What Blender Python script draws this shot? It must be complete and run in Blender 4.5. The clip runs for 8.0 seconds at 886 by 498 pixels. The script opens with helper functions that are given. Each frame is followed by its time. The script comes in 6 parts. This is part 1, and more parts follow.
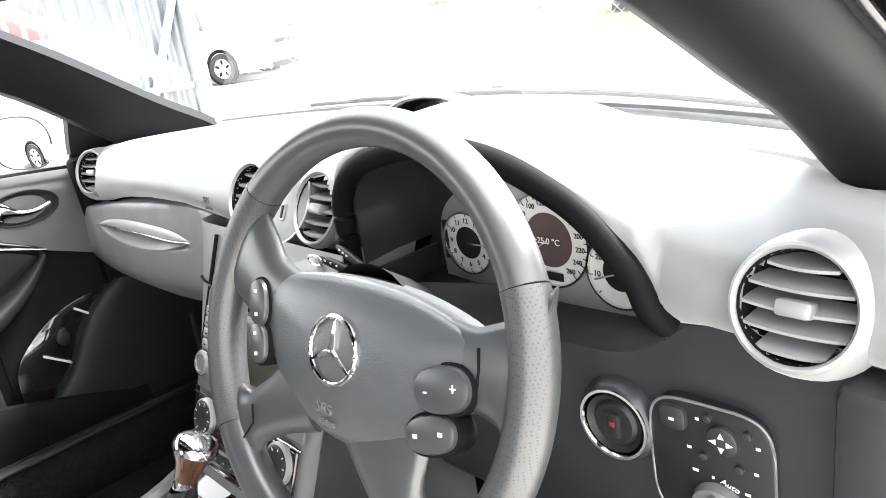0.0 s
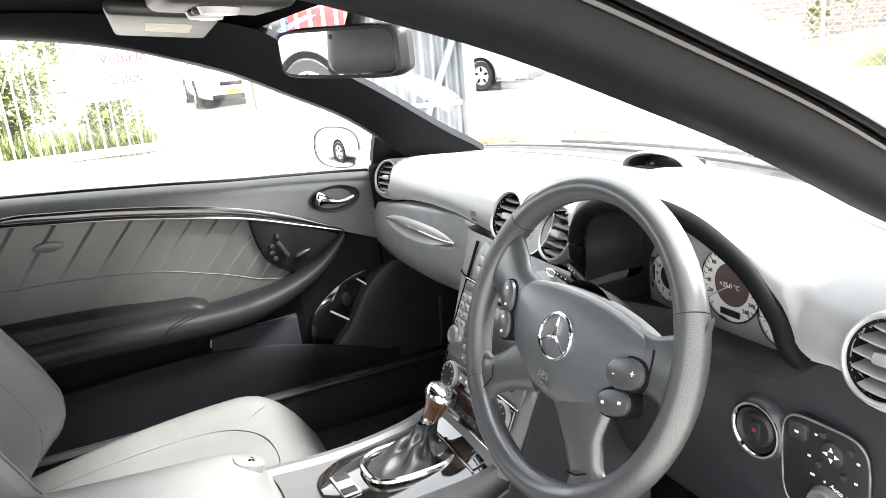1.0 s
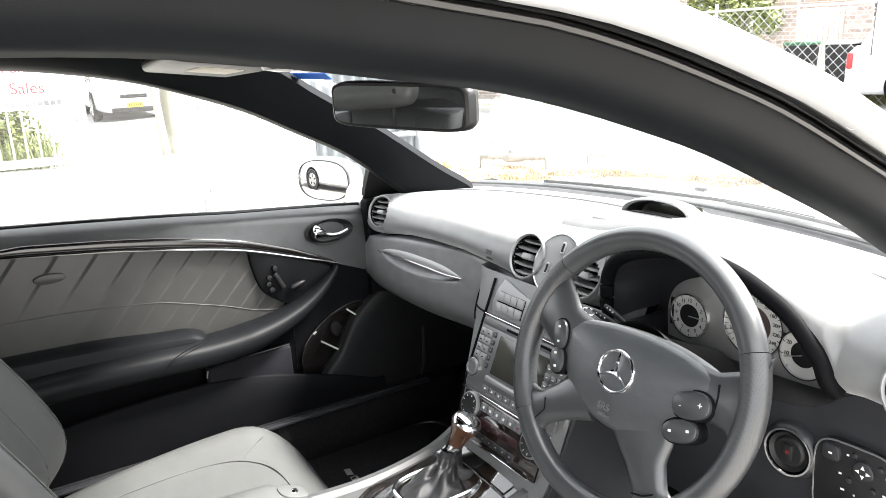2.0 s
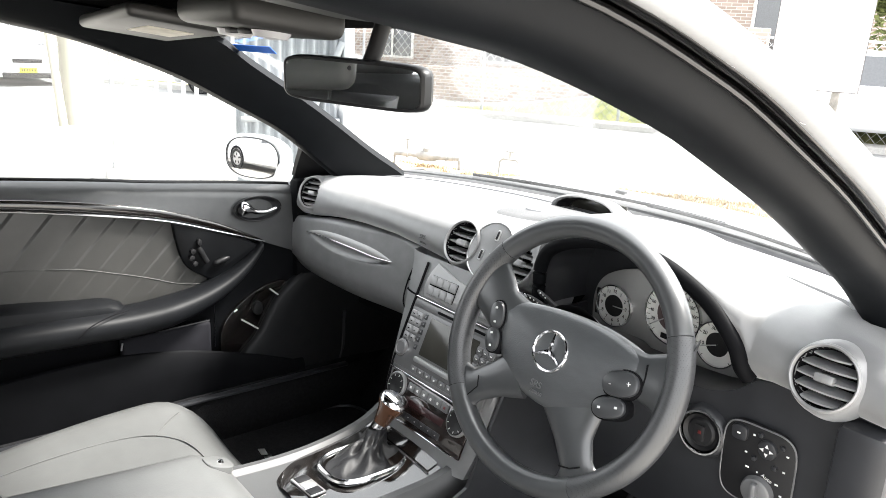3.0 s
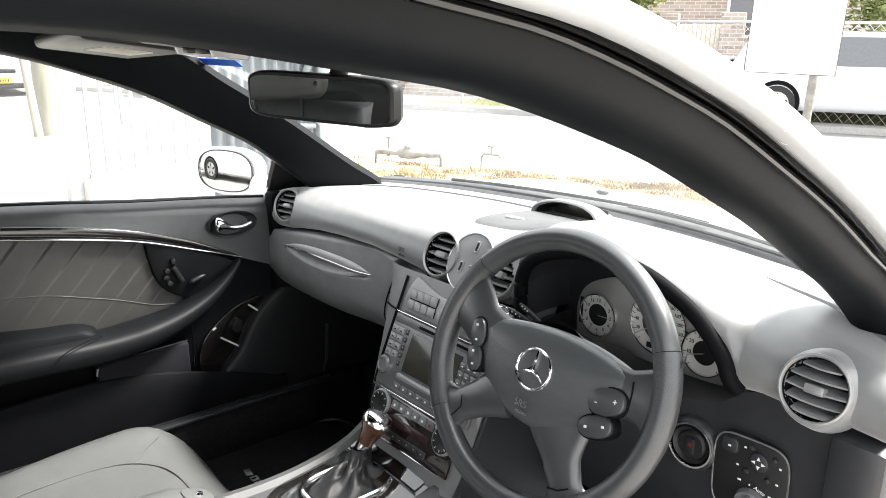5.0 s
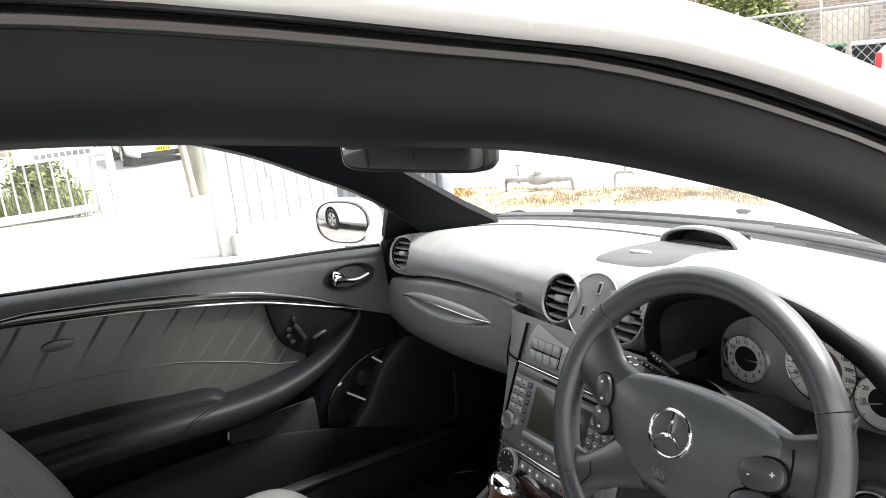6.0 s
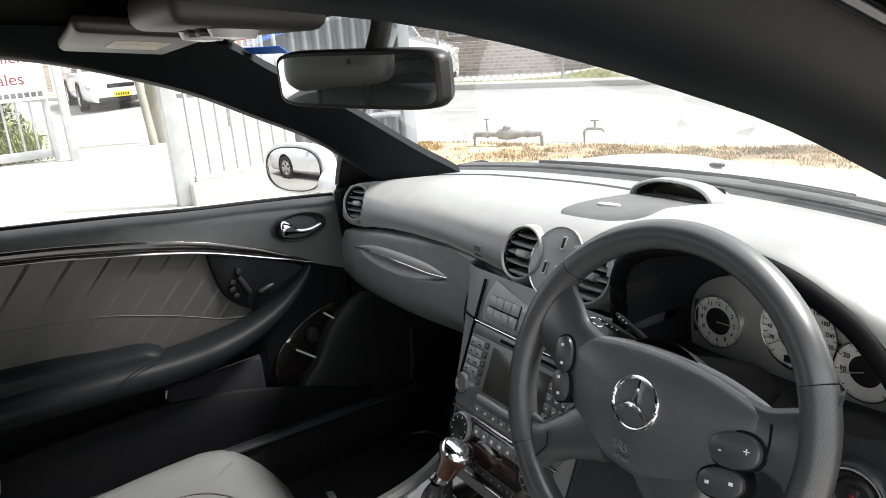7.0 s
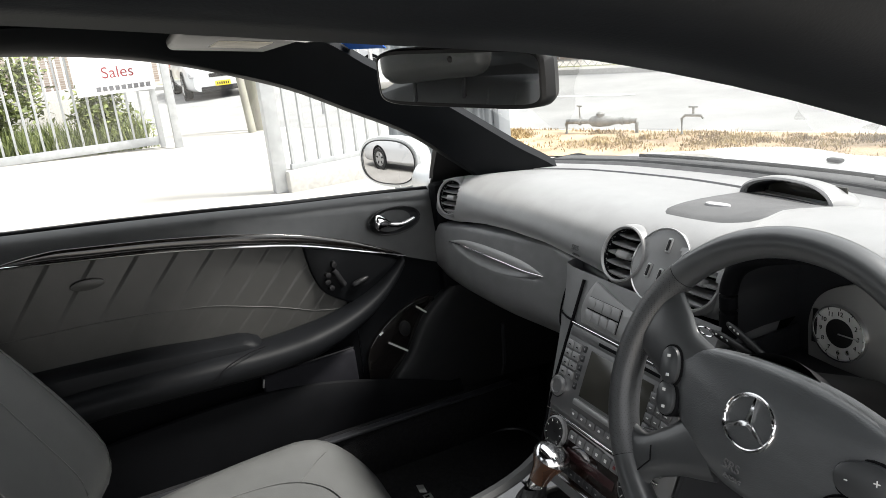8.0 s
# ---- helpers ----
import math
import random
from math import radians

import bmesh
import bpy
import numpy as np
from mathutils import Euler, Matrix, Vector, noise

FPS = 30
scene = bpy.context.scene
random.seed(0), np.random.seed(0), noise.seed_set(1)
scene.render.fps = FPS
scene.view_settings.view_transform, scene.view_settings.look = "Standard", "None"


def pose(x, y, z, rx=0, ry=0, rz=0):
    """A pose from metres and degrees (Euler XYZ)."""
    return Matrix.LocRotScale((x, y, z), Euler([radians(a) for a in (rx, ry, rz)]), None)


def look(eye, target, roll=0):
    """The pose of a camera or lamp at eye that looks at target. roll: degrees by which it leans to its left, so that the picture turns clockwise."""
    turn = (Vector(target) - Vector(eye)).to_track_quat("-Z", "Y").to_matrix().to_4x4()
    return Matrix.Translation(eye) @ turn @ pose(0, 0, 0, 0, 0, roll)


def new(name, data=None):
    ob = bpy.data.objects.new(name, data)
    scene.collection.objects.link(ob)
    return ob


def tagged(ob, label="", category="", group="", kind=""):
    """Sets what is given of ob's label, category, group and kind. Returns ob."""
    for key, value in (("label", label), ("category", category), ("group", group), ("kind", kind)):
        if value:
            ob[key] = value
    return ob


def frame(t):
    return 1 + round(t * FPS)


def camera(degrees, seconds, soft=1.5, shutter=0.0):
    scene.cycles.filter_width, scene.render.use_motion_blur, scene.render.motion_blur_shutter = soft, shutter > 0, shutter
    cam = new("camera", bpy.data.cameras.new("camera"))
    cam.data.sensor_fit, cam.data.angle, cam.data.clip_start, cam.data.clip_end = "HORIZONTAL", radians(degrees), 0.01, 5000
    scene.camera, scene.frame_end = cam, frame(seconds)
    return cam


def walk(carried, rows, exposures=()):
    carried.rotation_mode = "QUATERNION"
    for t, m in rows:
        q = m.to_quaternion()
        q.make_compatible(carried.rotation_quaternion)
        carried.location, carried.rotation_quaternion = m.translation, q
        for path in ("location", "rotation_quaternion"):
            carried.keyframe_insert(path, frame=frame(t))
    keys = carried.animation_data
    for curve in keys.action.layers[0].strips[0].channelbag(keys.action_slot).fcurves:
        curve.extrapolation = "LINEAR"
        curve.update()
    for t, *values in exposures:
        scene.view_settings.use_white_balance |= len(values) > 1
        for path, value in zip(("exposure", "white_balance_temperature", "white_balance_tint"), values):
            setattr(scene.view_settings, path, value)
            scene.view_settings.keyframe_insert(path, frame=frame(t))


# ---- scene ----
cam = camera(61.1, 8.0, soft=0.7)
PATH = [
    (0, (0.794, -0.457, 1.061), (-0.618, 0.801, 0.409), -8.6),
    (0.5, (0.872, -0.527, 1.115), (-0.72, 0.553, 0.567), -5.6),
    (1, (1.012, -0.609, 1.156), (-0.743, 0.173, 0.598), -5.3),
    (1.5, (1.011, -0.715, 1.18), (-0.736, 0.052, 0.58), -2.9),
    (2, (0.97, -0.833, 1.223), (-0.666, 0.191, 0.7), -2.5),
    (2.2, (0.967, -0.862, 1.22), (-0.608, 0.251, 0.687), -1.1),
    (3.3, (0.955, -0.903, 1.199), (-0.515, 0.347, 0.672), 3.7),
    (3.5, (0.948, -0.892, 1.211), (-0.526, 0.35, 0.676), 4.7),
    (4, (0.952, -0.875, 1.197), (-0.534, 0.342, 0.637), 3.8),
    (4.2, (0.955, -0.873, 1.196), (-0.502, 0.364, 0.608), 4.1),
    (5.3, (0.936, -0.855, 1.233), (-0.525, 0.401, 0.708), 0.4),
    (5.5, (0.941, -0.826, 1.2335), (-0.570, 0.373, 0.706), 1.8),
    (6, (0.887, -0.767, 1.2325), (-0.803, 0.202, 0.778), -6.1),
    (6.5, (0.86, -0.745, 1.233), (-0.827, 0.241, 0.804), -7.1),
    (7, (0.815, -0.698, 1.197), (-0.809, 0.317, 0.621), -4.5),
    (7.2, (0.770, -0.680, 1.216), (-0.885, 0.339, 0.743), -4.8),
    (7.3, (0.750, -0.650, 1.214), (-0.936, 0.318, 0.743), -5.3),
    (7.5, (0.725, -0.645, 1.209), (-1.009, 0.216, 0.707), -4.3),
    (7.7, (0.718, -0.645, 1.201), (-1.024, 0.131, 0.598), -4.8),
    (8, (0.786, -0.695, 1.21), (-0.947, 0.111, 0.619), -5.7),
]
EXPOSURES = [(0.0, 2.85), (0.5, 2.65), (1.0, 2.5), (1.5, 2.3), (2.0, 2.1), (3.5, 1.95), (4.2, 1.8), (5.5, 1.5), (6.5, 1.2), (7.0, 0.95), (7.5, 0.7), (8.0, 0.8)]
walk(cam, [(t, look(eye, target, roll)) for t, eye, target, roll in PATH], EXPOSURES)

# ---- world and sun: bright overcast day ----
world = bpy.data.worlds.new("sky")
scene.world = world
world.use_nodes = True
nt = world.node_tree
sky = nt.nodes.new("ShaderNodeTexSky")
sky.sky_type = "NISHITA"
sky.sun_disc = False
sky.sun_elevation, sky.sun_rotation = radians(53), radians(30)
sky.air_density, sky.dust_density, sky.ozone_density = 1.0, 6.0, 0.6
soft_sky = nt.nodes.new("ShaderNodeHueSaturation")
soft_sky.inputs["Saturation"].default_value = 0.25
nt.links.new(sky.outputs[0], soft_sky.inputs["Color"])
cloud = nt.nodes.new("ShaderNodeMix")
cloud.data_type, cloud.inputs[0].default_value = "RGBA", 0.6
cloud.inputs[7].default_value = (8.0, 8.1, 8.3, 1)
nt.links.new(soft_sky.outputs[0], cloud.inputs[6])
nt.links.new(cloud.outputs[2], nt.nodes["Background"].inputs[0])
nt.nodes["Background"].inputs[1].default_value = 0.15
sun = new("sun", bpy.data.lights.new("sun", "SUN"))
sun.data.energy, sun.data.angle, sun.data.color = 5.0, radians(12), (1.0, 0.97, 0.92)
sun.matrix_world = look((3.0, 5.2, 8.0), (0, 0, 0))

# ---- materials ----
def material(name, color, rough=0.5, metal=0.0, vary=0.12, scale=30.0, bump=0.0, bscale=400.0, coat=0.0, spec=0.5, color2=None, stretch=(1, 1, 1), detail=4.0, bdist=0.002):
    m = bpy.data.materials.new(name)
    m.use_nodes = True
    t = m.node_tree
    p = t.nodes["Principled BSDF"]
    p.inputs["Roughness"].default_value, p.inputs["Metallic"].default_value = rough, metal
    p.inputs["Coat Weight"].default_value, p.inputs["Coat Roughness"].default_value = coat, 0.04
    p.inputs["Specular IOR Level"].default_value = spec
    co = t.nodes.new("ShaderNodeTexCoord")
    mp = t.nodes.new("ShaderNodeMapping")
    mp.inputs["Scale"].default_value = stretch
    t.links.new(co.outputs["Object"], mp.inputs[0])
    n1 = t.nodes.new("ShaderNodeTexNoise")
    n1.inputs["Scale"].default_value, n1.inputs["Detail"].default_value = scale, detail
    t.links.new(mp.outputs[0], n1.inputs["Vector"])
    ramp = t.nodes.new("ShaderNodeValToRGB")
    a = [c * (1 - vary) for c in color]
    b = list(color2) if color2 else [min(1, c * (1 + vary)) for c in color]
    ramp.color_ramp.elements[0].color, ramp.color_ramp.elements[1].color = (*a, 1), (*b, 1)
    ramp.color_ramp.elements[0].position, ramp.color_ramp.elements[1].position = 0.3, 0.7
    t.links.new(n1.outputs["Fac"], ramp.inputs[0])
    t.links.new(ramp.outputs[0], p.inputs["Base Color"])
    rr = t.nodes.new("ShaderNodeMapRange")
    rr.inputs["To Min"].default_value, rr.inputs["To Max"].default_value = max(0.02, rough * 0.88), min(1, rough * 1.12)
    n3 = t.nodes.new("ShaderNodeTexNoise")
    n3.inputs["Scale"].default_value = scale * 0.3
    t.links.new(mp.outputs[0], n3.inputs["Vector"])
    t.links.new(n3.outputs["Fac"], rr.inputs[0])
    t.links.new(rr.outputs[0], p.inputs["Roughness"])
    if bump:
        n2 = t.nodes.new("ShaderNodeTexVoronoi" if bscale > 900 else "ShaderNodeTexNoise")
        n2.inputs["Scale"].default_value = bscale
        t.links.new(mp.outputs[0], n2.inputs["Vector"])
        bp = t.nodes.new("ShaderNodeBump")
        bp.inputs["Strength"].default_value, bp.inputs["Distance"].default_value = bump, bdist
        t.links.new(n2.outputs[0], bp.inputs["Height"])
        t.links.new(bp.outputs[0], p.inputs["Normal"])
    return m


M_DASH = material("dash_soft_plastic", (0.14, 0.142, 0.144), 0.38, spec=1.0, bump=0.08, bscale=1300, bdist=0.0005)
M_DASH.node_tree.nodes["Principled BSDF"].inputs["Sheen Weight"].default_value = 0.5
M_LOWER = material("lower_dash_plastic", (0.175, 0.177, 0.18), 0.4, spec=0.8, bump=0.1, bscale=1300, bdist=0.0005)
M_COVER = material("matt_cover", (0.08, 0.081, 0.083), 0.6, bump=0.3, bscale=1300, bdist=0.0006)
M_DARK = material("charcoal_plastic", (0.022, 0.023, 0.026), 0.36, spec=0.6, bump=0.1, bscale=1200, bdist=0.0005)
M_BLACK = material("black_plastic", (0.012, 0.012, 0.013), 0.45, spec=0.35)
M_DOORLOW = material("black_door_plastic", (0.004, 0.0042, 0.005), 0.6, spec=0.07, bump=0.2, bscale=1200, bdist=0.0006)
M_VOID = material("matt_black", (0.006, 0.006, 0.007), 0.9, spec=0.1)
M_WHEEL = material("wheel_leather", (0.046, 0.0485, 0.051), 0.3, spec=1.0, bump=0.1, bscale=420, bdist=0.0005)
M_PERF = material("perforated_leather", (0.044, 0.046, 0.049), 0.38, spec=0.8, bump=0.12, bscale=420, bdist=0.0006)


def perforate(m, scale):
    """Rows of small punched holes in a leather."""
    t = m.node_tree
    p = t.nodes["Principled BSDF"]
    co, vo, mr, mx = (t.nodes.new(k) for k in ("ShaderNodeTexCoord", "ShaderNodeTexVoronoi", "ShaderNodeMapRange", "ShaderNodeMix"))
    vo.inputs["Scale"].default_value, vo.inputs["Randomness"].default_value = scale, 0.12
    t.links.new(co.outputs["Object"], vo.inputs["Vector"])
    mr.inputs["From Min"].default_value, mr.inputs["From Max"].default_value = 0.2, 0.32
    t.links.new(vo.outputs["Distance"], mr.inputs[0])
    mx.data_type = "RGBA"
    mx.inputs[6].default_value = (0.006, 0.006, 0.006, 1)
    old = p.inputs["Base Color"].links[0].from_socket
    t.links.new(mr.outputs[0], mx.inputs[0])
    t.links.new(old, mx.inputs[7])
    t.links.new(mx.outputs[2], p.inputs["Base Color"])


perforate(M_PERF, 420)
M_PAD = material("airbag_cover", (0.062, 0.066, 0.07), 0.32, spec=1.0, bump=0.3, bscale=330, bdist=0.001, stretch=(1, 1, 3))
M_SEAT = material("light_grey_leather", (0.088, 0.09, 0.089), 0.42, vary=0.05, bump=0.22, bscale=380, bdist=0.0008)
M_INSERT = material("grey_door_leather", (0.052, 0.0515, 0.049), 0.42, vary=0.07, bump=0.2, bscale=300, bdist=0.0007)
M_ARM = material("mid_grey_leather", (0.092, 0.094, 0.093), 0.42, vary=0.05, bump=0.2, bscale=380, bdist=0.0008)
M_CONSOLE = material("console_grey_plastic", (0.05, 0.051, 0.052), 0.46, vary=0.05, spec=0.6, bump=0.12, bscale=1300, bdist=0.0005)
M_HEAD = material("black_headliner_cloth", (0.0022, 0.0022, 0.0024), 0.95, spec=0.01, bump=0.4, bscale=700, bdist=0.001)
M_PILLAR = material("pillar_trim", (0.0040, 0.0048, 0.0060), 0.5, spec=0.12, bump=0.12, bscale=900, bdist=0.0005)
M_CARPET = material("black_carpet", (0.014, 0.014, 0.015), 0.95, spec=0.08, vary=0.3, scale=120, bump=0.8, bscale=500, bdist=0.003)
M_RUBBER = material("rubber_seal", (0.006, 0.006, 0.0065), 0.3, spec=0.4)
M_GLOSSRUB = material("glossy_black_trim", (0.006, 0.006, 0.006), 0.16, spec=0.6, vary=0.2)
M_CHROME = material("chrome", (0.78, 0.78, 0.79), 0.12, 1.0, vary=0.03)
M_SATIN = material("satin_silver", (0.55, 0.55, 0.55), 0.32, 0.85, vary=0.04)
M_SILVERP = material("silver_plastic", (0.3, 0.3, 0.3), 0.38, 0.4, vary=0.04)
M_WOOD = material("dark_lacquered_wood", (0.006, 0.005, 0.0045), 0.2, vary=0.4, scale=14, coat=1.0, color2=(0.011, 0.008, 0.0065), stretch=(1, 9, 1))
M_GLOSS = material("black_lacquer", (0.007, 0.0065, 0.0065), 0.06, vary=0.4, scale=18, coat=1.0, spec=0.7, color2=(0.014, 0.012, 0.011), stretch=(1, 6, 1))
M_KNOBWOOD = material("walnut_knob", (0.075, 0.032, 0.016), 0.2, vary=0.45, scale=22, coat=1.0, color2=(0.15, 0.07, 0.038), stretch=(1, 1, 0.25))
M_BOOT = material("gaiter_leather", (0.012, 0.012, 0.013), 0.45, spec=0.35, bump=0.5, bscale=350, bdist=0.0012)
M_PAINT = material("silver_car_paint", (0.70, 0.71, 0.72), 0.26, 0.35, vary=0.02, scale=300, spec=0.8)
M_BUTTON = material("button_grey", (0.13, 0.132, 0.135), 0.36, spec=0.8)
M_WBTN = material("wheel_button", (0.04, 0.042, 0.045), 0.34, spec=0.9)
M_RADIO = material("radio_grey_plastic", (0.13, 0.131, 0.134), 0.34, 0.15, vary=0.05, spec=0.7)
M_KEY = material("radio_key_grey", (0.24, 0.241, 0.244), 0.36, 0.1, vary=0.04, spec=0.8)
M_DARKWOOD = material("brown_black_lacquer", (0.009, 0.0055, 0.005), 0.12, vary=0.3, scale=20, coat=1.0, color2=(0.016, 0.009, 0.008), stretch=(4, 1, 1))
M_SLAT = material("vent_slat", (0.27, 0.271, 0.274), 0.4)
M_WALLET = material("wallet_cloth", (0.014, 0.014, 0.017), 0.7, spec=0.1, bump=0.4, bscale=700, bdist=0.001)
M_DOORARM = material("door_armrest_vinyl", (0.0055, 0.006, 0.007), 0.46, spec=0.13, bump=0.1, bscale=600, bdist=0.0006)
M_KICK = material("kick_panel_plastic", (0.013, 0.0135, 0.0145), 0.5, spec=0.3, bump=0.1, bscale=1100, bdist=0.0005)
M_DOORTOP = material("door_top_vinyl", (0.05, 0.051, 0.053), 0.34, spec=0.8, bump=0.1, bscale=1100, bdist=0.0005)
M_PRINT = material("white_print", (0.75, 0.75, 0.74), 0.6, vary=0.02)
M_DIAL = material("silver_dial_face", (0.78, 0.78, 0.76), 0.45, 0.2, vary=0.03)
M_PLATE = material("cluster_plate", (0.36, 0.36, 0.35), 0.45, 0.4, vary=0.04)
M_READOUT = material("dark_red_readout", (0.03, 0.011, 0.012), 0.25, vary=0.05)
M_LCD = material("brown_display", (0.09, 0.065, 0.065), 0.3, vary=0.05)
M_SCREEN = material("dark_screen", (0.045, 0.044, 0.038), 0.16, vary=0.1, spec=0.6)
M_RED = material("red_marking", (0.14, 0.015, 0.015), 0.4)
M_BLUE = material("blue_sticker", (0.02, 0.16, 0.72), 0.5)
M_TINT = material("cream_label", (0.62, 0.58, 0.5), 0.7)
M_LENS = material("clear_lamp_lens", (0.45, 0.45, 0.46), 0.25, vary=0.05)
M_VISOR = material("grey_overhead_plastic", (0.02, 0.0195, 0.0185), 0.5, vary=0.05)


def glass(name, tint=(0.97, 0.99, 0.98), gloss=1.0):
    m = bpy.data.materials.new(name)
    m.use_nodes = True
    t = m.node_tree
    t.nodes.remove(t.nodes["Principled BSDF"])
    tr, gl, mix, fr = (t.nodes.new(k) for k in ("ShaderNodeBsdfTransparent", "ShaderNodeBsdfGlossy", "ShaderNodeMixShader", "ShaderNodeLayerWeight"))
    tr.inputs[0].default_value = (*tint, 1)
    gl.inputs["Roughness"].default_value = 0.02
    fr.inputs["Blend"].default_value = 0.5
    pw, k = t.nodes.new("ShaderNodeMath"), t.nodes.new("ShaderNodeMath")
    pw.operation, k.operation = "POWER", "MULTIPLY_ADD"
    pw.inputs[1].default_value = 5.0
    k.inputs[1].default_value, k.inputs[2].default_value = 0.9 * gloss, 0.06 * gloss
    t.links.new(fr.outputs["Facing"], pw.inputs[0])
    t.links.new(pw.outputs[0], k.inputs[0])
    t.links.new(k.outputs[0], mix.inputs[0])
    t.links.new(tr.outputs[0], mix.inputs[1])
    t.links.new(gl.outputs[0], mix.inputs[2])
    t.links.new(mix.outputs[0], t.nodes["Material Output"].inputs[0])
    return m


M_GLASS = glass("window_glass")
M_DIMMIRROR = material("tinted_mirror_silver", (0.42, 0.42, 0.43), 0.015, 1.0, vary=0.0)
M_MIRROR = material("mirror_silver", (0.86, 0.87, 0.87), 0.015, 1.0, vary=0.0)


# ---- mesh helpers ----
def thing(name, at, label, category, group="", kind=""):
    ob = new(name)
    ob.location = at
    ob.empty_display_size = 0.05
    return tagged(ob, label, category, group, kind)


def mesh(name, bm, mat, angle=38):
    bmesh.ops.remove_doubles(bm, verts=bm.verts, dist=0.00005)
    bmesh.ops.recalc_face_normals(bm, faces=bm.faces)
    me = bpy.data.meshes.new(name)
    bm.to_mesh(me)
    bm.free()
    me.shade_smooth()
    me.set_sharp_from_angle(angle=radians(angle))
    for m in (mat if isinstance(mat, (list, tuple)) else [mat]):
        me.materials.append(m)
    return me


def part(name, bm, mat, parent, label="", angle=38):
    ob = new(name, bm if isinstance(bm, bpy.types.Mesh) else mesh(name, bm, mat, angle))
    ob.parent = parent
    if parent.type == "EMPTY":
        ob.matrix_parent_inverse = Matrix.Translation(-parent.location)
    return tagged(ob, label)


def solo(name, bm, mat, label, category, kind="", angle=38):
    return tagged(new(name, mesh(name, bm, mat, angle)), label, category, kind=kind)


def spline(pts, n):
    """n + 1 points along a smooth curve through pts."""
    p = [Vector(q) for q in pts]
    p = [2 * p[0] - p[1]] + p + [2 * p[-1] - p[-2]]
    out = []
    for i in range(n + 1):
        s = i / n * (len(p) - 3)
        k = min(int(s), len(p) - 4)
        u = s - k
        a, b, c, d = p[k : k + 4]
        out.append(0.5 * (2 * b + (c - a) * u + (2 * a - 5 * b + 4 * c - d) * u * u + (3 * b - a - 3 * c + d) * u * u * u))
    return out


def interp(x, pts):
    return float(np.interp(x, [p[0] for p in pts], [p[1] for p in pts]))


def smooth(x, pts):
    """A smooth function of x through pts."""
    if x <= pts[0][0]:
        return pts[0][1]
    if x >= pts[-1][0]:
        return pts[-1][1]
    k = max(i for i in range(len(pts)) if pts[i][0] <= x)
    k = min(k, len(pts) - 2)
    (x0, y0), (x1, y1) = pts[k], pts[k + 1]
    m0 = (y1 - pts[k - 1][1]) / (x1 - pts[k - 1][0]) if k else (y1 - y0) / (x1 - x0)
    m1 = (pts[k + 2][1] - y0) / (pts[k + 2][0] - x0) if k + 2 < len(pts) else (y1 - y0) / (x1 - x0)
    u, h = (x - x0) / (x1 - x0), x1 - x0
    return (2 * u**3 - 3 * u**2 + 1) * y0 + (u**3 - 2 * u**2 + u) * h * m0 + (3 * u**2 - 2 * u**3) * y1 + (u**3 - u**2) * h * m1


def loft(rows, loop=False, caps=False, bm=None, ring=False):
    """A skin over rows of points. loop: each row closes on itself; ring: the last row meets the first."""
    bm = bm or bmesh.new()
    vs = [[bm.verts.new(p) for p in r] for r in rows]
    for a, b in zip(vs, vs[1:] + ([vs[0]] if ring else [])):
        n = len(a)
        for i in range(n if loop else n - 1):
            j = (i + 1) % n
            bm.faces.new((a[i], a[j], b[j], b[i]))
    if caps:
        bm.faces.new(vs[0])
        bm.faces.new(vs[-1][::-1])
    return bm


def tube(path, r, seg=10, closed=False, bm=None, flat=1.0, up=(0, 0, 1)):
    """A round bar along path; r may be a list; flat squeezes it along up."""
    path = [Vector(p) for p in path]
    n = len(path)
    rows = []
    for i, p in enumerate(path):
        t = (path[(i + 1) % n] - path[i - 1]) if closed or 0 < i < n - 1 else (path[min(i + 1, n - 1)] - path[max(i - 1, 0)])
        t.normalize()
        a = t.cross(Vector(up))
        if a.length < 1e-4:
            a = t.cross(Vector((0, 1, 0)))
        a.normalize()
        b = a.cross(t)
        rr = r[i] if isinstance(r, (list, tuple)) else r
        rows.append([p + a * math.cos(k * math.tau / seg) * rr + b * math.sin(k * math.tau / seg) * rr * flat for k in range(seg)])
    return loft(rows, loop=True, caps=not closed, bm=bm, ring=closed)


def box(c, s, r=0.0, seg=2, m=None, bm=None):
    """A box of size s round c with rounded edges of radius r, posed by m."""
    own = bmesh.new()
    bmesh.ops.create_cube(own, size=1)
    bmesh.ops.scale(own, vec=s, verts=own.verts)
    if r:
        bmesh.ops.bevel(own, geom=own.edges[:], offset=min(r, min(s) * 0.49), segments=seg, profile=0.5, affect="EDGES")
    bmesh.ops.translate(own, vec=c, verts=own.verts)
    if m is not None:
        bmesh.ops.transform(own, matrix=m, verts=own.verts)
    if bm is None:
        return own
    me = bpy.data.meshes.new("tmp")
    own.to_mesh(me)
    own.free()
    bm.from_mesh(me)
    bpy.data.meshes.remove(me)
    return bm


def lathe(profile, m, seg=32, bm=None, caps=False):
    """A turned shape: profile of (radius, height) about the local z of m."""
    rows = [[m @ Vector((r * math.cos(k * math.tau / seg), r * math.sin(k * math.tau / seg), h)) for k in range(seg)] for r, h in profile]
    return loft(rows, loop=True, caps=caps, bm=bm)


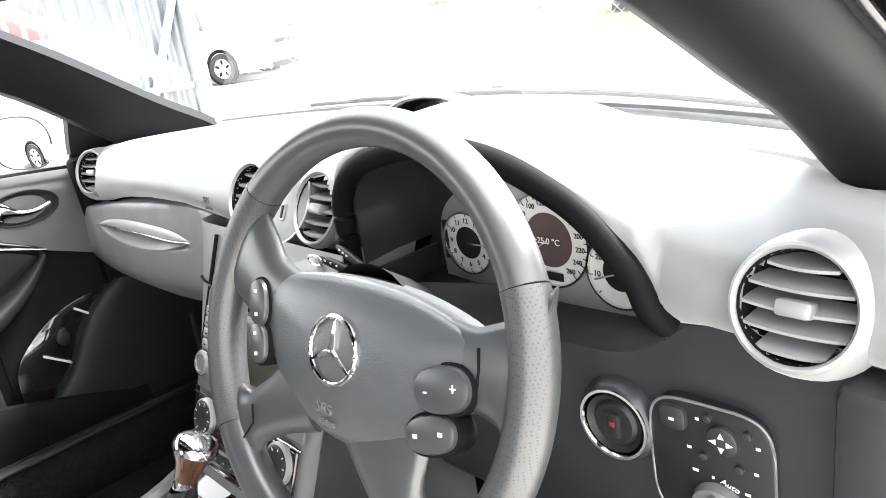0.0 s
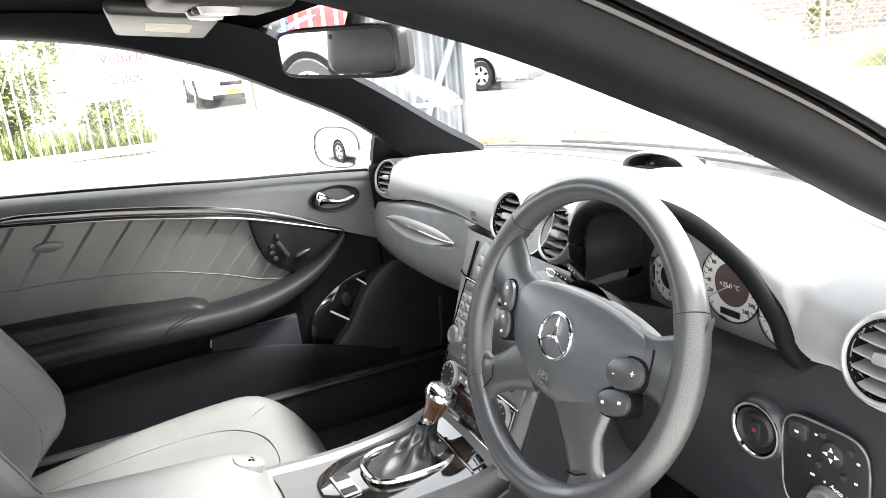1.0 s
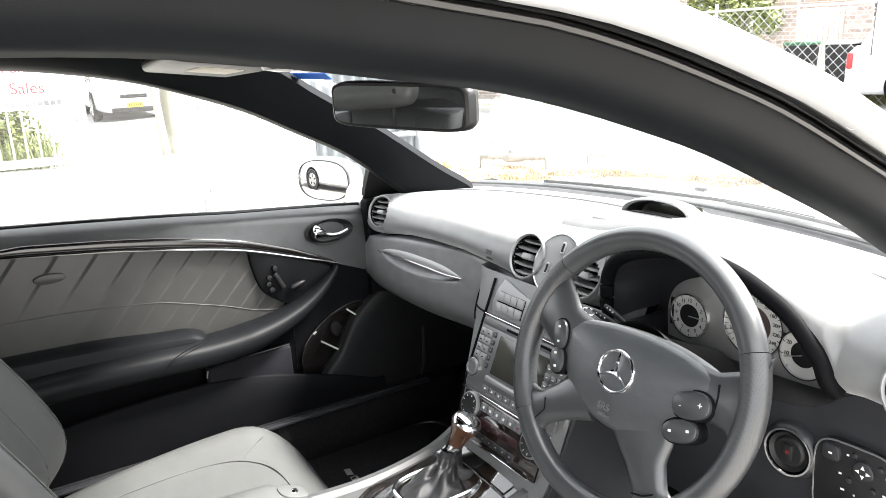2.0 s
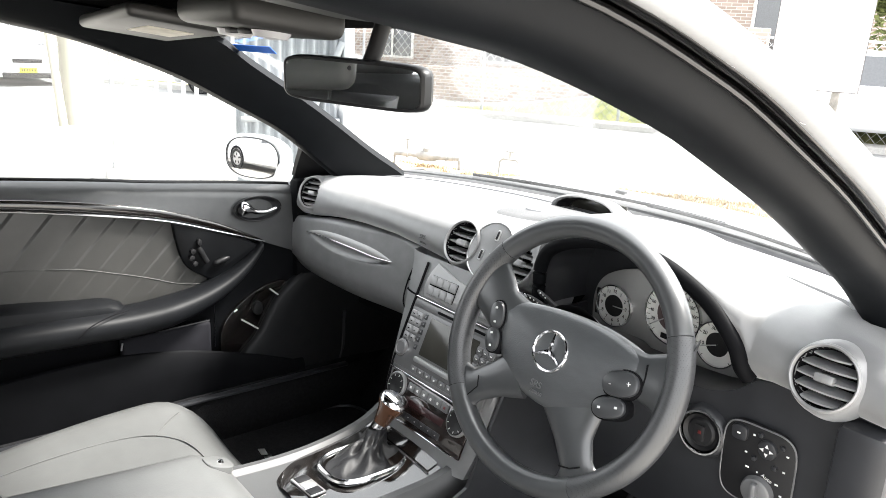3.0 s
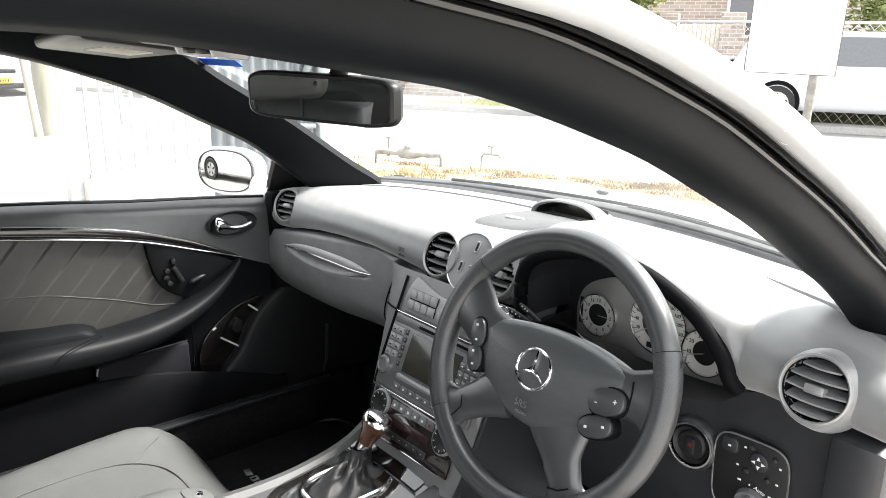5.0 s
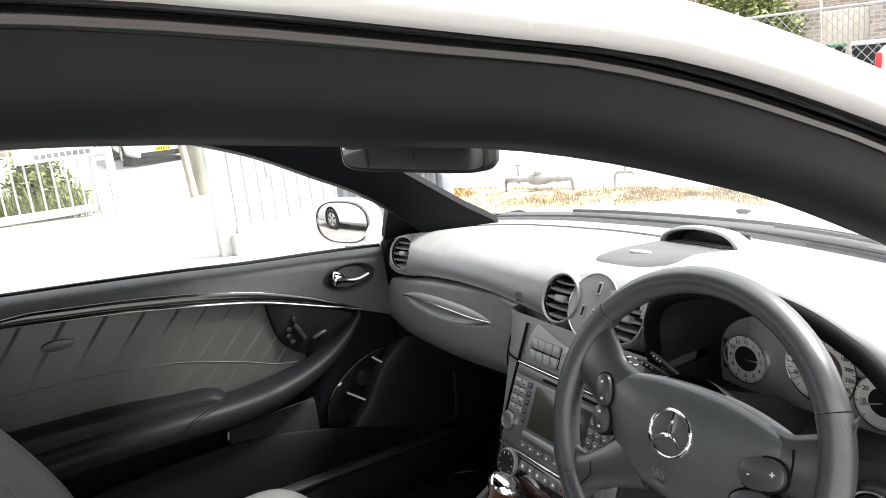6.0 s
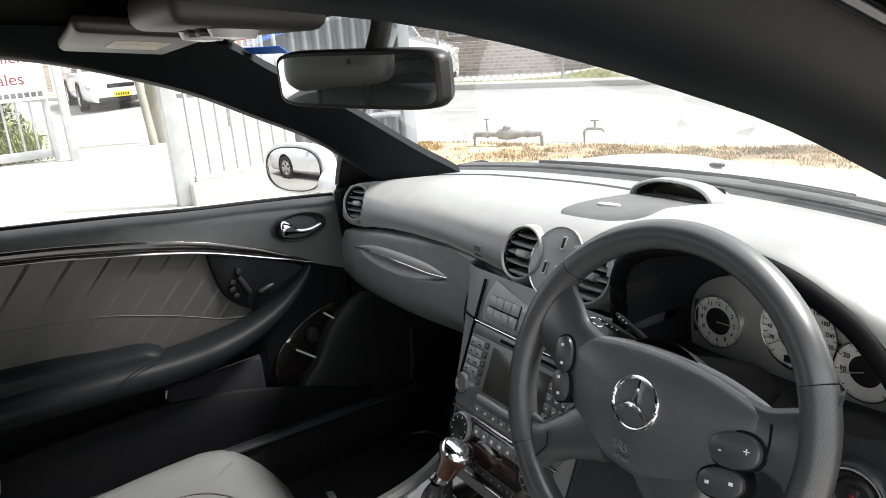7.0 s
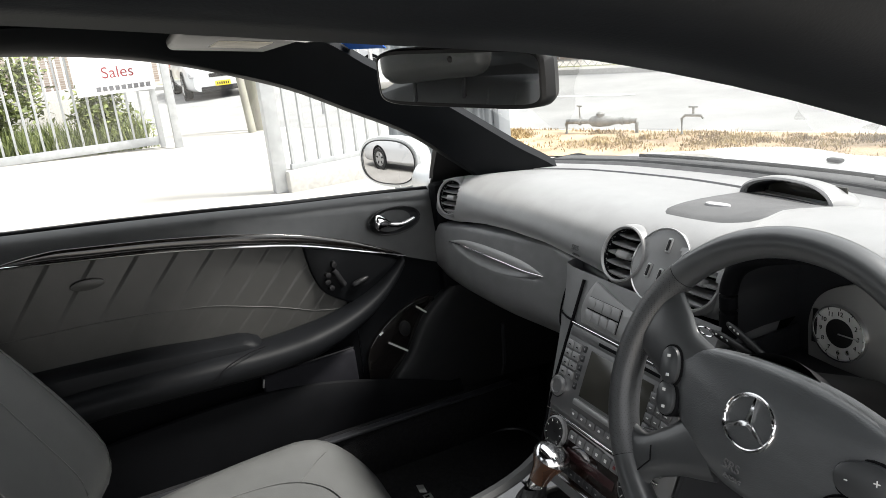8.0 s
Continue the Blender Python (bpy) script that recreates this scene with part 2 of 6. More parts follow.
def slab(outline, m, h0, h1, bevel=0.0, bm=None):
    """A plate with a closed outline of (x, y) in m's plane, from height h0 to h1, its top edge rounded."""
    pts = [Vector((x, y, 0)) for x, y in outline]
    c = sum(pts, Vector()) / len(pts)
    def ring(h, inset):
        return [m @ (p + (c - p).normalized() * inset + Vector((0, 0, h))) for p in pts]
    rows = [ring(h0, 0)]
    if bevel:
        rows += [ring(h1 - bevel, 0), ring(h1 - bevel * 0.3, bevel * 0.3), ring(h1, bevel)]
    else:
        rows += [ring(h1, 0)]
    return loft(rows, loop=True, caps=True, bm=bm)


def oval(a, b, n=28, cx=0.0, cy=0.0, p=2.0, turn=0.0):
    out = []
    for k in range(n):
        t = k * math.tau / n
        x = a * math.copysign(abs(math.cos(t)) ** (2 / p), math.cos(t))
        y = b * math.copysign(abs(math.sin(t)) ** (2 / p), math.sin(t))
        out.append((cx + x * math.cos(turn) - y * math.sin(turn), cy + x * math.sin(turn) + y * math.cos(turn)))
    return out


def facing(at, normal, up=(0, 0, 1)):
    """A pose whose local z is normal, and whose local y is up as nearly as can be."""
    z = Vector(normal).normalized()
    x = Vector(up).cross(z).normalized()
    y = z.cross(x)
    return Matrix.Translation(at) @ Matrix((x, y, z)).transposed().to_4x4()


def writing(text, size, m, name="writing", mat=None, parent=None, depth=0.0003):
    cu = bpy.data.curves.new("writing", "FONT")
    cu.body, cu.size, cu.align_x, cu.align_y, cu.extrude = text, size, "CENTER", "CENTER", depth
    tmp = bpy.data.objects.new("tmp", cu)
    me = bpy.data.meshes.new_from_object(tmp)
    bpy.data.objects.remove(tmp)
    me.transform(m)
    me.materials.clear()
    me.materials.append(mat or M_PRINT)
    return part(name, me, None, parent)


# ---- the car's shell: roof, pillars, glass, floor ----
ZG = [(-1.6, 1.14), (-1.3, 1.2), (-1.0, 1.222), (-0.85, 1.226), (-0.75, 1.223), (-0.62, 1.206), (-0.52, 1.184), (-0.42, 1.152), (-0.32, 1.114), (-0.22, 1.063), (-0.1, 1.0), (0.0, 0.925), (0.12, 0.83), (0.24, 0.74)]
ZG_DRIVER = [(-1.6, 1.14), (-1.3, 1.2), (-1.0, 1.222), (-0.85, 1.226), (-0.75, 1.222), (-0.62, 1.204), (-0.57, 1.196), (-0.51, 1.181), (-0.45, 1.1625), (-0.38, 1.1385), (-0.28, 1.0955), (-0.19, 1.055), (-0.11, 1.014), (-0.06, 0.987), (0.0, 0.957), (0.075, 0.911), (0.15, 0.858), (0.24, 0.785)]
ZD = [(-1.6, 1.19), (-1.2, 1.245), (-0.8, 1.255), (-0.5, 1.235), (-0.36, 1.213), (-0.267, 1.187), (-0.19, 1.137), (-0.04, 1.046), (0.126, 0.932), (0.2, 0.887), (0.25, 0.85)]
ZR = [(-1.6, 1.27), (-1.2, 1.335), (-0.8, 1.335), (-0.5, 1.3), (-0.3, 1.255), (-0.2, 1.225)]
WSY = [(-0.72, 0.18), (-0.66, 0.235), (-0.6, 0.28), (-0.48, 0.345), (-0.35, 0.385), (-0.2, 0.417), (0.0, 0.434), (0.2, 0.417), (0.35, 0.385), (0.48, 0.345), (0.6, 0.28), (0.66, 0.235), (0.72, 0.18)]


def zg(y, s=1):
    return smooth(y, ZG_DRIVER if s > 0 else ZG)


def zd(y, s=1):
    return max(smooth(y, ZD), zg(y, s) + 0.01)


def span(a, b, n):
    return [a + (b - a) * i / n for i in range(n + 1)]


car = thing("car", (0, 0, 0), "silver two-door coupe with the driver's door open", "car")


def pillar_trim(s):
    rows = []
    for y in span(-1.6, 0.22, 70):
        g, d = zg(y, s) - (0.011 if s < 0 else 0), zd(y, s)
        rows.append([(s * 0.667, y, g + 0.036), (s * 0.663, y, g + 0.034), (s * 0.661, y, g + 0.029), (s * 0.658, y, g + 0.020), (s * 0.650, y, g + 0.011), (s * 0.635, y, g + 0.004), (s * 0.61, y, g + 0.0), (s * 0.596, y, g + 0.006), (s * 0.588, y, g + 0.25 * (d - g)), (s * 0.574, y, g + 0.5 * (d - g)), (s * 0.562, y, g + 0.8 * (d - g)), (s * 0.554, y, d), (s * 0.575, y + 0.008, d + 0.014)])
    return loft(rows)


def frame_channel(s):
    return loft([[(s * x, y, zg(y, s) + dz) for x, dz in ((0.655, 0.040), (0.668, 0.041), (0.676, 0.040), (0.679, 0.0365), (0.684, 0.0355), (0.6885, 0.037), (0.692, 0.041))] for y in span(-1.6, 0.21, 60)])


def roof_side(s, y0, y1, n):
    rows = []
    for y in span(y0, y1, n):
        g = zg(y, s)
        rows.append([(s * x, y, g + dz) for x, dz in ((0.690, 0.041), (0.6915, 0.037), (0.697, 0.0355), (0.706, 0.037), (0.713, 0.042), (0.715, 0.048), (0.711, 0.052), (0.695, 0.056), (0.65, 0.0595))])
    return rows


for s in (-1, 1):
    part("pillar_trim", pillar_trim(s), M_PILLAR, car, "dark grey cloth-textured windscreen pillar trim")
    ys = span(-1.6, 0.1, 60)
    part("door_seal", tube([(s * 0.6705, y, zg(y, s) + 0.0345) for y in ys], 0.0034, 12), M_GLOSSRUB, car, "black rubber bulb seal")
    part("frame_channel", frame_channel(s), M_GLOSSRUB, car, "black channel of the door frame")
    rows = roof_side(s, -0.26, 0.21, 28)
    for r in rows:
        y = r[0][1]
        r[-1] = (s * 0.66, y, zg(y, s) + 0.058)
        r.append((s * 0.585, y + 0.012, max(zd(y, s) + (0.014 if s > 0 else -0.006), zg(y, s) + (0.06 if s > 0 else 0.05))))
    part("windscreen_pillar", loft(rows), M_PAINT, car, "silver painted windscreen pillar")

rows = []
for y in span(-1.6, -0.26, 40):
    left = [p[:] for p in roof_side(-1, y, y, 1)[0]]
    right = roof_side(1, y, y, 1)[0]
    zr, e = smooth(y, ZR), zg(y) + 0.059
    mid = [(x, y + (0.07 * (1 - (x / 0.65) ** 2) if y > -0.3 else 0), zr - (zr - e) * abs(x / 0.65) ** 5) for x in span(-0.6, 0.6, 16)]
    rows.append(left + mid + right[::-1])
part("roof_panel", loft(rows), M_PAINT, car, "silver painted roof panel")

rows = []
for y in span(-1.6, -0.27, 24):
    d, front = zd(y), max(0.0, (y + 0.6) / 0.33)
    rows.append([(x, y + 0.06 * front * (1 - (x / 0.57) ** 2), d + 0.03 * (1 - (x / 0.57) ** 2) + 0.003) for x in span(-0.57, 0.57, 16)])
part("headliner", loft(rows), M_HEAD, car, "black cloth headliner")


def wsy(x):
    return smooth(x, WSY)


rows = []
for v in span(0, 1, 14):
    r = []
    for x in span(-1, 1, 24):
        xb, xt = x * 0.6, x * 0.57
        b = Vector((xb, wsy(xb) + 0.006, 0.868))
        t = Vector((xt, -0.205 - 0.062 * x * x, 1.214 - 0.012 * x * x))
        p = b.lerp(t, v)
        p += Vector((0, 0.028, 0.034)) * (4 * v * (1 - v)) * 0.5
        r.append(p)
    rows.append(r)
ws = part("windscreen", loft(rows), M_GLASS, car, "clear laminated windscreen")
ws.visible_shadow = False

# bonnet, scuttle and wipers ahead of the windscreen
rows = []
for y in span(0, 1, 16):
    rows.append([(x, wsy(x * 0.9) + 0.104 + (1.18 - 0.25 * (x / 0.75) ** 2 - wsy(x * 0.9)) * y, 0.871 - 0.02 * y - 0.16 * y * y - 0.035 * (x / 0.75) ** 4 + 0.012 * math.exp(-(((abs(x) - 0.42) / 0.05) ** 2))) for x in span(-0.75, 0.75, 30)])
part("bonnet", loft(rows), M_PAINT, car, "silver painted bonnet")
M_SCUTTLE = material("weathered_scuttle_plastic", (0.045, 0.046, 0.048), 0.6, vary=0.25, scale=40)
rows = [[(x, wsy(x) + dy, z) for x in span(-0.66, 0.66, 40)] for dy, z in ((-0.012, 0.856), (0.004, 0.862), (0.018, 0.869), (0.03, 0.868), (0.034, 0.861), (0.045, 0.861), (0.05, 0.869), (0.085, 0.871), (0.100, 0.867), (0.108, 0.85))]
part("scuttle", loft(rows), M_SCUTTLE, car, "black scuttle strip below the windscreen")
for x0, x1, k in ((-0.5, 0.18, 0.0), (0.0, 0.56, 0.012)):
    path = [(x, wsy(x) + 0.062 - 2 * k + 0.004 * math.sin(x * 9), 0.879 + 0.003 * math.cos(x * 5) + k * 0.3) for x in span(x0, x1, 18)]
    w = part("wiper", tube(path, 0.004, 8), M_BLACK, car, "black windscreen wiper")
    part("blade", tube([(p[0], p[1] - 0.012, p[2] + 0.004) for p in path[3:]], 0.0032, 6), M_RUBBER, w)
part("washer_jet", box((-0.17, 0.60, 0.873), (0.03, 0.016, 0.008), 0.003), M_BLACK, car)

# floor, bulkhead, tunnel sides, rear wall
part("floor_pan", box((0, -0.6, 0.20), (1.38, 2.1, 0.06), 0.01), M_CARPET, car, "black carpeted floor")
rows = [[(x, y, z) for x in (-0.69, 0.69)] for y, z in ((0.0, 0.225), (0.12, 0.24), (0.26, 0.34), (0.34, 0.5), (0.36, 0.8))]
part("footwell_carpet", loft(rows), M_CARPET, car, "black carpeted footwell")
part("sill", box((-0.655, -0.55, 0.30), (0.07, 1.5, 0.13), 0.02), M_CARPET, car)
part("sill_strip", box((-0.622, -0.5, 0.366), (0.02, 1.2, 0.008), 0.003), M_DARK, car)
part("sill", box((0.69, -0.55, 0.28), (0.12, 1.5, 0.14), 0.03), M_DARK, car)
part("rear_bulkhead", box((0, -1.72, 0.55), (1.4, 0.04, 0.62), 0.01), M_HEAD, car)
part("parcel_shelf", box((0, -1.92, 0.875), (1.36, 0.42, 0.03), 0.01), M_DARK, car, "dark rear parcel shelf")
rows = [[(0.55 * x * (1 + 0.08 * v), -1.58 - 0.5 * v, 1.235 - 0.32 * v + 0.03 * (1 - x * x) + 0.03 * math.sin(v * math.pi)) for x in span(-1, 1, 14)] for v in span(0, 1, 8)]
rg = part("rear_window", loft(rows), M_GLASS, car, "clear rear window")
rg.visible_shadow = False
for s in (-1, 1):
    part("rear_side_trim", box((s * 0.70, -1.5, 0.55), (0.05, 0.72, 0.62), 0.02), M_DARK, car)
    rows = [[(s * (0.70 - 0.05 * v), -1.52 - 0.08 * v - 0.40 * u * (1 - 0.15 * v), 0.86 + (0.33 - 0.30 * u) * v) for v in span(0, 1, 6)] for u in span(0, 1, 6)]
    part("rear_pillar", loft(rows), M_HEAD, car, "dark rear pillar trim")
    part("rear_wing", box((s * 0.75, -1.75, 0.6), (0.06, 1.2, 0.55), 0.03), M_PAINT, car, "silver painted rear wing")
part("boot_lid", box((0, -2.25, 0.84), (1.3, 0.4, 0.06), 0.03), M_PAINT, car, "silver painted boot lid")
part("kick_panel", box((-0.70, 0.19, 0.55), (0.04, 0.42, 0.62), 0.01), M_DOORLOW, car)
part("kick_panel", box((0.70, 0.16, 0.52), (0.04, 0.3, 0.58), 0.01), M_DARK, car)

# ---- dashboard ----
ZB = [(-0.72, 0.770), (-0.62, 0.779), (-0.58, 0.787), (-0.5, 0.798), (-0.41, 0.805), (-0.29, 0.808), (-0.21, 0.803), (-0.12, 0.795), (0.0, 0.788), (0.09, 0.789), (0.13, 0.793), (0.139, 0.81), (0.141, 0.84), (0.143, 0.862), (0.152, 0.884), (0.170, 0.901), (0.2, 0.916), (0.25, 0.929), (0.29, 0.934), (0.325, 0.934), (0.38, 0.922), (0.43, 0.903), (0.465, 0.883), (0.503, 0.844), (0.516, 0.815), (0.524, 0.797), (0.55, 0.800), (0.6, 0.797), (0.72, 0.80)]
ZT = [(-0.72, 0.858), (-0.62, 0.878), (-0.5, 0.889), (-0.3, 0.897), (-0.1, 0.902), (0.05, 0.910), (0.12, 0.925), (0.2, 0.944), (0.3, 0.952), (0.37, 0.946), (0.45, 0.922), (0.52, 0.900), (0.58, 0.888), (0.65, 0.88), (0.72, 0.86)]
VENTS = [(-0.626, 0.837, 0.036), (-0.058, 0.847, 0.0395), (0.09, 0.847, 0.0395), (0.620, 0.841, 0.037), (0.017, 0.848, 0.045)]
ARCH = [(0.150, 0.79), (0.150, 0.83), (0.150, 0.855), (0.159, 0.879), (0.176, 0.896), (0.205, 0.911), (0.25, 0.924), (0.29, 0.929), (0.325, 0.930), (0.38, 0.921), (0.43, 0.902), (0.467, 0.880), (0.503, 0.843), (0.516, 0.818), (0.522, 0.802)]


GROOVE = [(0.0, 0.288), (0.12, 0.284), (0.22, 0.273), (0.34, 0.242), (0.41, 0.218), (0.48, 0.192), (0.56, 0.160), (0.64, 0.115), (0.72, 0.07)]


def pad_profile(x):
    b, t, w = interp(x, ZB), smooth(x, ZT), wsy(x)
    ye, gy = interp(abs(x), [(0.0, 0.11), (0.45, 0.11), (0.52, 0.092), (0.62, 0.05), (0.72, 0.02)]), smooth(abs(x), GROOVE)
    deep = 0.005 * max(0.0, min(1.0, (0.60 - abs(x)) / 0.05))
    pts = [(0.03, b + 0.006), (-0.008, b + 0.001), (-0.0165, b + 0.003)]
    for k in range(1, 31):
        a = k / 30 * math.pi / 2
        pts.append((-0.018 + (ye + 0.018) * (1 - math.cos(a)) ** 1.45, b + 0.004 + (t - b - 0.004) * math.sin(a)))
    roll = 0.026 * max(0.0, min(1.0, (t - b - 0.05) / 0.03))
    pts = [(y + roll * max(0.0, 1 - (z - b) / 0.034) ** 2, z) for y, z in pts]
    zgr = min(t - 0.006, 0.8865)
    for k in (0.2, 0.4, 0.6, 0.8, 0.93):
        pts.append((ye + (gy - ye) * k, t + (zgr - t) * k**1.4))
    pts += [(gy - 0.003, zgr), (gy, zgr - deep), (gy + 0.004, zgr - deep), (gy + 0.007, zgr + 0.001)]
    for k in (0.3, 0.6, 0.85, 1.0):
        pts.append((gy + 0.007 + (w - 0.006 - gy - 0.007) * k, zgr + 0.001 + (0.867 - zgr - 0.001) * k**1.3))
    return pts


dash = thing("dashboard", (0, 0.1, 0.6), "charcoal grey moulded dashboard with round air vents", "dashboard")
xs = sorted(set([round(x, 4) for x in span(-0.70, 0.70, 280)] + [0.131, 0.135, 0.138, 0.1395, 0.141, 0.1425, 0.145, 0.149, 0.157, 0.49, 0.503, 0.51, 0.516, 0.52, 0.524, 0.53]))
pad = loft([[(x, y, z) for y, z in pad_profile(x)] for x in xs])
for vx, vz, vr in VENTS:
    gone = [f for f in pad.faces if f.calc_center_median().y < 0.09 and math.hypot(f.calc_center_median().x - vx, (f.calc_center_median().z - vz) / 0.88) < vr and not (vx == 0.09 and f.calc_center_median().x > 0.131)]
    bmesh.ops.delete(pad, geom=gone, context="FACES")
part("upper_pad", pad, M_DASH, dash, "soft grained charcoal upper dash pad")


def air_vent(vx, vy, vz, r, tilt=12, side=0, rim=None):
    m = Matrix.Translation((vx, vy, vz)) @ pose(0, 0, 0, 90 - tilt, 0, side)
    ring = part("air_vent", lathe([(r + 0.012, -0.03), (r + 0.0085, -0.012), (r + 0.006, -0.003), (r + 0.003, 0.002)] if vx < 0.08 or vx > 0.2 else [(r + 0.006, -0.008), (r + 0.005, -0.002), (r + 0.003, 0.002)], m, 40), M_DASH, dash, "round air vent with a slatted grille")
    part("ring", lathe([(r + 0.0036, 0.001), (r + 0.0032, 0.0045), (r + 0.001, 0.0055), (r - 0.001, 0.0035), (r - 0.002, -0.004)], m, 40), rim or M_DASH, ring, "silver ring" if rim else "grey moulded ring")
    part("cup", lathe([(r - 0.0015, 0.002), (r - 0.004, -0.03), (0.001, -0.033)], m, 32), M_VOID, ring)
    for k in range(5):
        h = (k - 2) * r * 0.36
        w = math.sqrt(max(0.0, (r - 0.003) ** 2 - h * h))
        rows = []
        for u in span(-1, 1, 8):
            bow = 0.003 * (1 - u * u)
            rows.append([m @ Vector((u * w, h - 0.0012 - bow * 0.6, -0.002 + bow * 0.8)), m @ Vector((u * w, h - 0.0034 - bow * 0.6, -0.003 + bow * 0.8)), m @ Vector((u * w, h + 0.0035, -0.023)), m @ Vector((u * w, h + 0.006, -0.023))])
        part("slat", loft(rows, loop=True, caps=True), M_SLAT, ring)
    part("thumb_wheel", box((0, -0.001, -0.002), (r * 0.62, r * 0.30, 0.014), 0.003, m=m), M_SILVERP, ring, "grey thumb tab")


air_vent(-0.626, -0.006, 0.838, 0.037, 19, 17, M_SILVERP)
air_vent(-0.058, -0.009, 0.848, 0.040, 25, 2, M_SILVERP)
air_vent(0.09, -0.009, 0.848, 0.040, 25, -2, M_SILVERP)
air_vent(0.620, -0.017, 0.842, 0.0385, 18, -1, M_SILVERP)

# round switch plate between the middle vents
m = Matrix.Translation((0.017, -0.0075, 0.850)) @ pose(0, 0, 0, 90 - 27, 0, 0)
plate = part("switch_plate", slab(oval(0.054, 0.053, 40), m, -0.03, 0.0, 0.002), M_DASH, dash, "round grey switch plate")
part("rim", tube([m @ Vector((0.054 * math.cos(a), 0.053 * math.sin(a), 0.0)) for a in span(0, math.tau, 44)[:-1]], 0.0013, 6, closed=True), M_SATIN, plate)
for bx, by in ((0.006, 0.03), (-0.016, -0.012), (0.008, -0.014)):
    sw0 = part("switch", box((bx, by, 0.001), (0.0085, 0.021, 0.004), 0.0035, m=m), M_SATIN, plate, "silver-edged rocker switch")
    part("switch_face", box((bx, by, 0.002), (0.0058, 0.017, 0.004), 0.0025, m=m), M_BLACK, sw0)

# passenger side: glovebox panel with a leaf-shaped grip
def face_y(x, z):
    """The glovebox panel, further from the seats towards the middle."""
    base = smooth(x, [(-0.72, -0.006), (-0.607, -0.012), (-0.45, -0.008), (-0.29, 0.010), (-0.13, 0.012)])
    return base - 0.018 * math.sin(max(0, min(1, (0.80 - z) / 0.2)) * math.pi) + 0.055 * max(0, (0.69 - z) / 0.09) ** 2


rows = []
for x in span(-0.70, -0.12, 46):
    b, low = interp(x, ZB) - 0.003, smooth(x, [(-0.72, 0.618), (-0.6, 0.602), (-0.48, 0.595), (-0.34, 0.598), (-0.2, 0.60)])
    r = [(x, 0.02, b), (x, face_y(x, b) + 0.004, b), (x, face_y(x, b), b - 0.003)]
    def dent(z):
        s = math.sin(max(0, min(1, (x + 0.612) / 0.327)) * math.pi)
        return 0.014 * max(0, 1 - ((z - 0.742) / (0.001 + 0.017 * s)) ** 2) * min(1, s * 2)
    r += [(x, face_y(x, b + (low - b) * k) + dent(b + (low - b) * k), b + (low - b) * k) for k in span(0.05, 0.88, 40)]
    r += [(x, 0.09, low - 0.004), (x, 0.13, low - 0.01), (x, 0.2, low - 0.03), (x, 0.34, low - 0.05)]
    rows.append(r)
glove = part("glovebox", loft(rows), M_LOWER, dash, "charcoal glovebox lid below the airbag pad")
M_LEAF = material("satin_grey_grip", (0.42, 0.42, 0.42), 0.36, 0.2, vary=0.03)
top = [(-0.612, 0.7475), (-0.56, 0.761), (-0.49, 0.768), (-0.41, 0.768), (-0.34, 0.762), (-0.285, 0.750)]
cut = [(-0.612, 0.7475), (-0.56, 0.751), (-0.49, 0.7525), (-0.41, 0.751), (-0.34, 0.7475), (-0.285, 0.750)]
low = [(-0.612, 0.7475), (-0.56, 0.734), (-0.49, 0.7265), (-0.41, 0.7265), (-0.34, 0.735), (-0.285, 0.750)]
for nm, up, dn, lift, mat, lab in (("grip_leaf", top, cut, 0.0022, M_LEAF, "satin grey leaf-shaped grip"), ("grip_recess", cut, low, -0.006, M_LOWER, "shaded grip recess")):
    rows = []
    for k in range(25):
        x = -0.612 + (0.327) * k / 24
        a, b = smooth(x, up), smooth(x, dn)
        rows.append([(x, face_y(x, a + (b - a) * u) - 0.0015 - lift * math.sin(math.pi * u) * min(1, min(x + 0.612, -0.285 - x) / 0.04), a + (b - a) * u) for u in span(0, 1, 6)])
    part(nm, loft(rows), mat, glove, lab)
part("grip_edge", tube([(x, face_y(x, smooth(x, cut)) - 0.004, smooth(x, cut)) for x in span(-0.612, -0.285, 24)], 0.0009, 6), M_CHROME, glove)

# middle: raked centre stack
def stack(x, z, out=0.0):
    """The point of the raked centre stack at x and height z, out metres proud of it."""
    n = Vector((0, -1, 0.42)).normalized()
    return Vector((x, -0.030 - (0.80 - z) * 0.42, z)) + n * out


def stack_pose(x, z, out=0.0):
    return facing(stack(x, z, out), (0, -1, 0.42))


CX = 0.012
rows = []
for z in span(0.806, 0.50, 18):
    k = (0.806 - z) / 0.306
    half = 0.205 - 0.072 * k**0.7
    back = 0.10 + 0.05 * k
    p = [stack(CX + s * (half * u), z, 0.004 * (1 - u)) for s, u in ((-1, 0.62), (-1, 0.3), (1, 0.3), (1, 0.62))]
    left = [Vector((CX - half, stack(0, z).y + 0.012 + 0.1, z)), Vector((CX - half, stack(0, z).y + 0.025, z)), Vector((CX - half * 0.97, stack(0, z).y + 0.006, z)), Vector((CX - half * 0.85, stack(0, z).y, z))]
    rows.append(left + p + [Vector((min(2 * CX - q.x, CX + 0.138), q.y, q.z)) for q in left[::-1]])
st = part("console_surround", loft(rows), M_LOWER, dash, "charcoal centre stack surround")
def pad_y(x, z):
    pts = sorted((q[1], q[0]) for q in pad_profile(x)[2:33])
    return interp(z, pts)


def flank(x, z):
    return Vector((x, min(face_y(x, z) - 0.0004, 9), z))


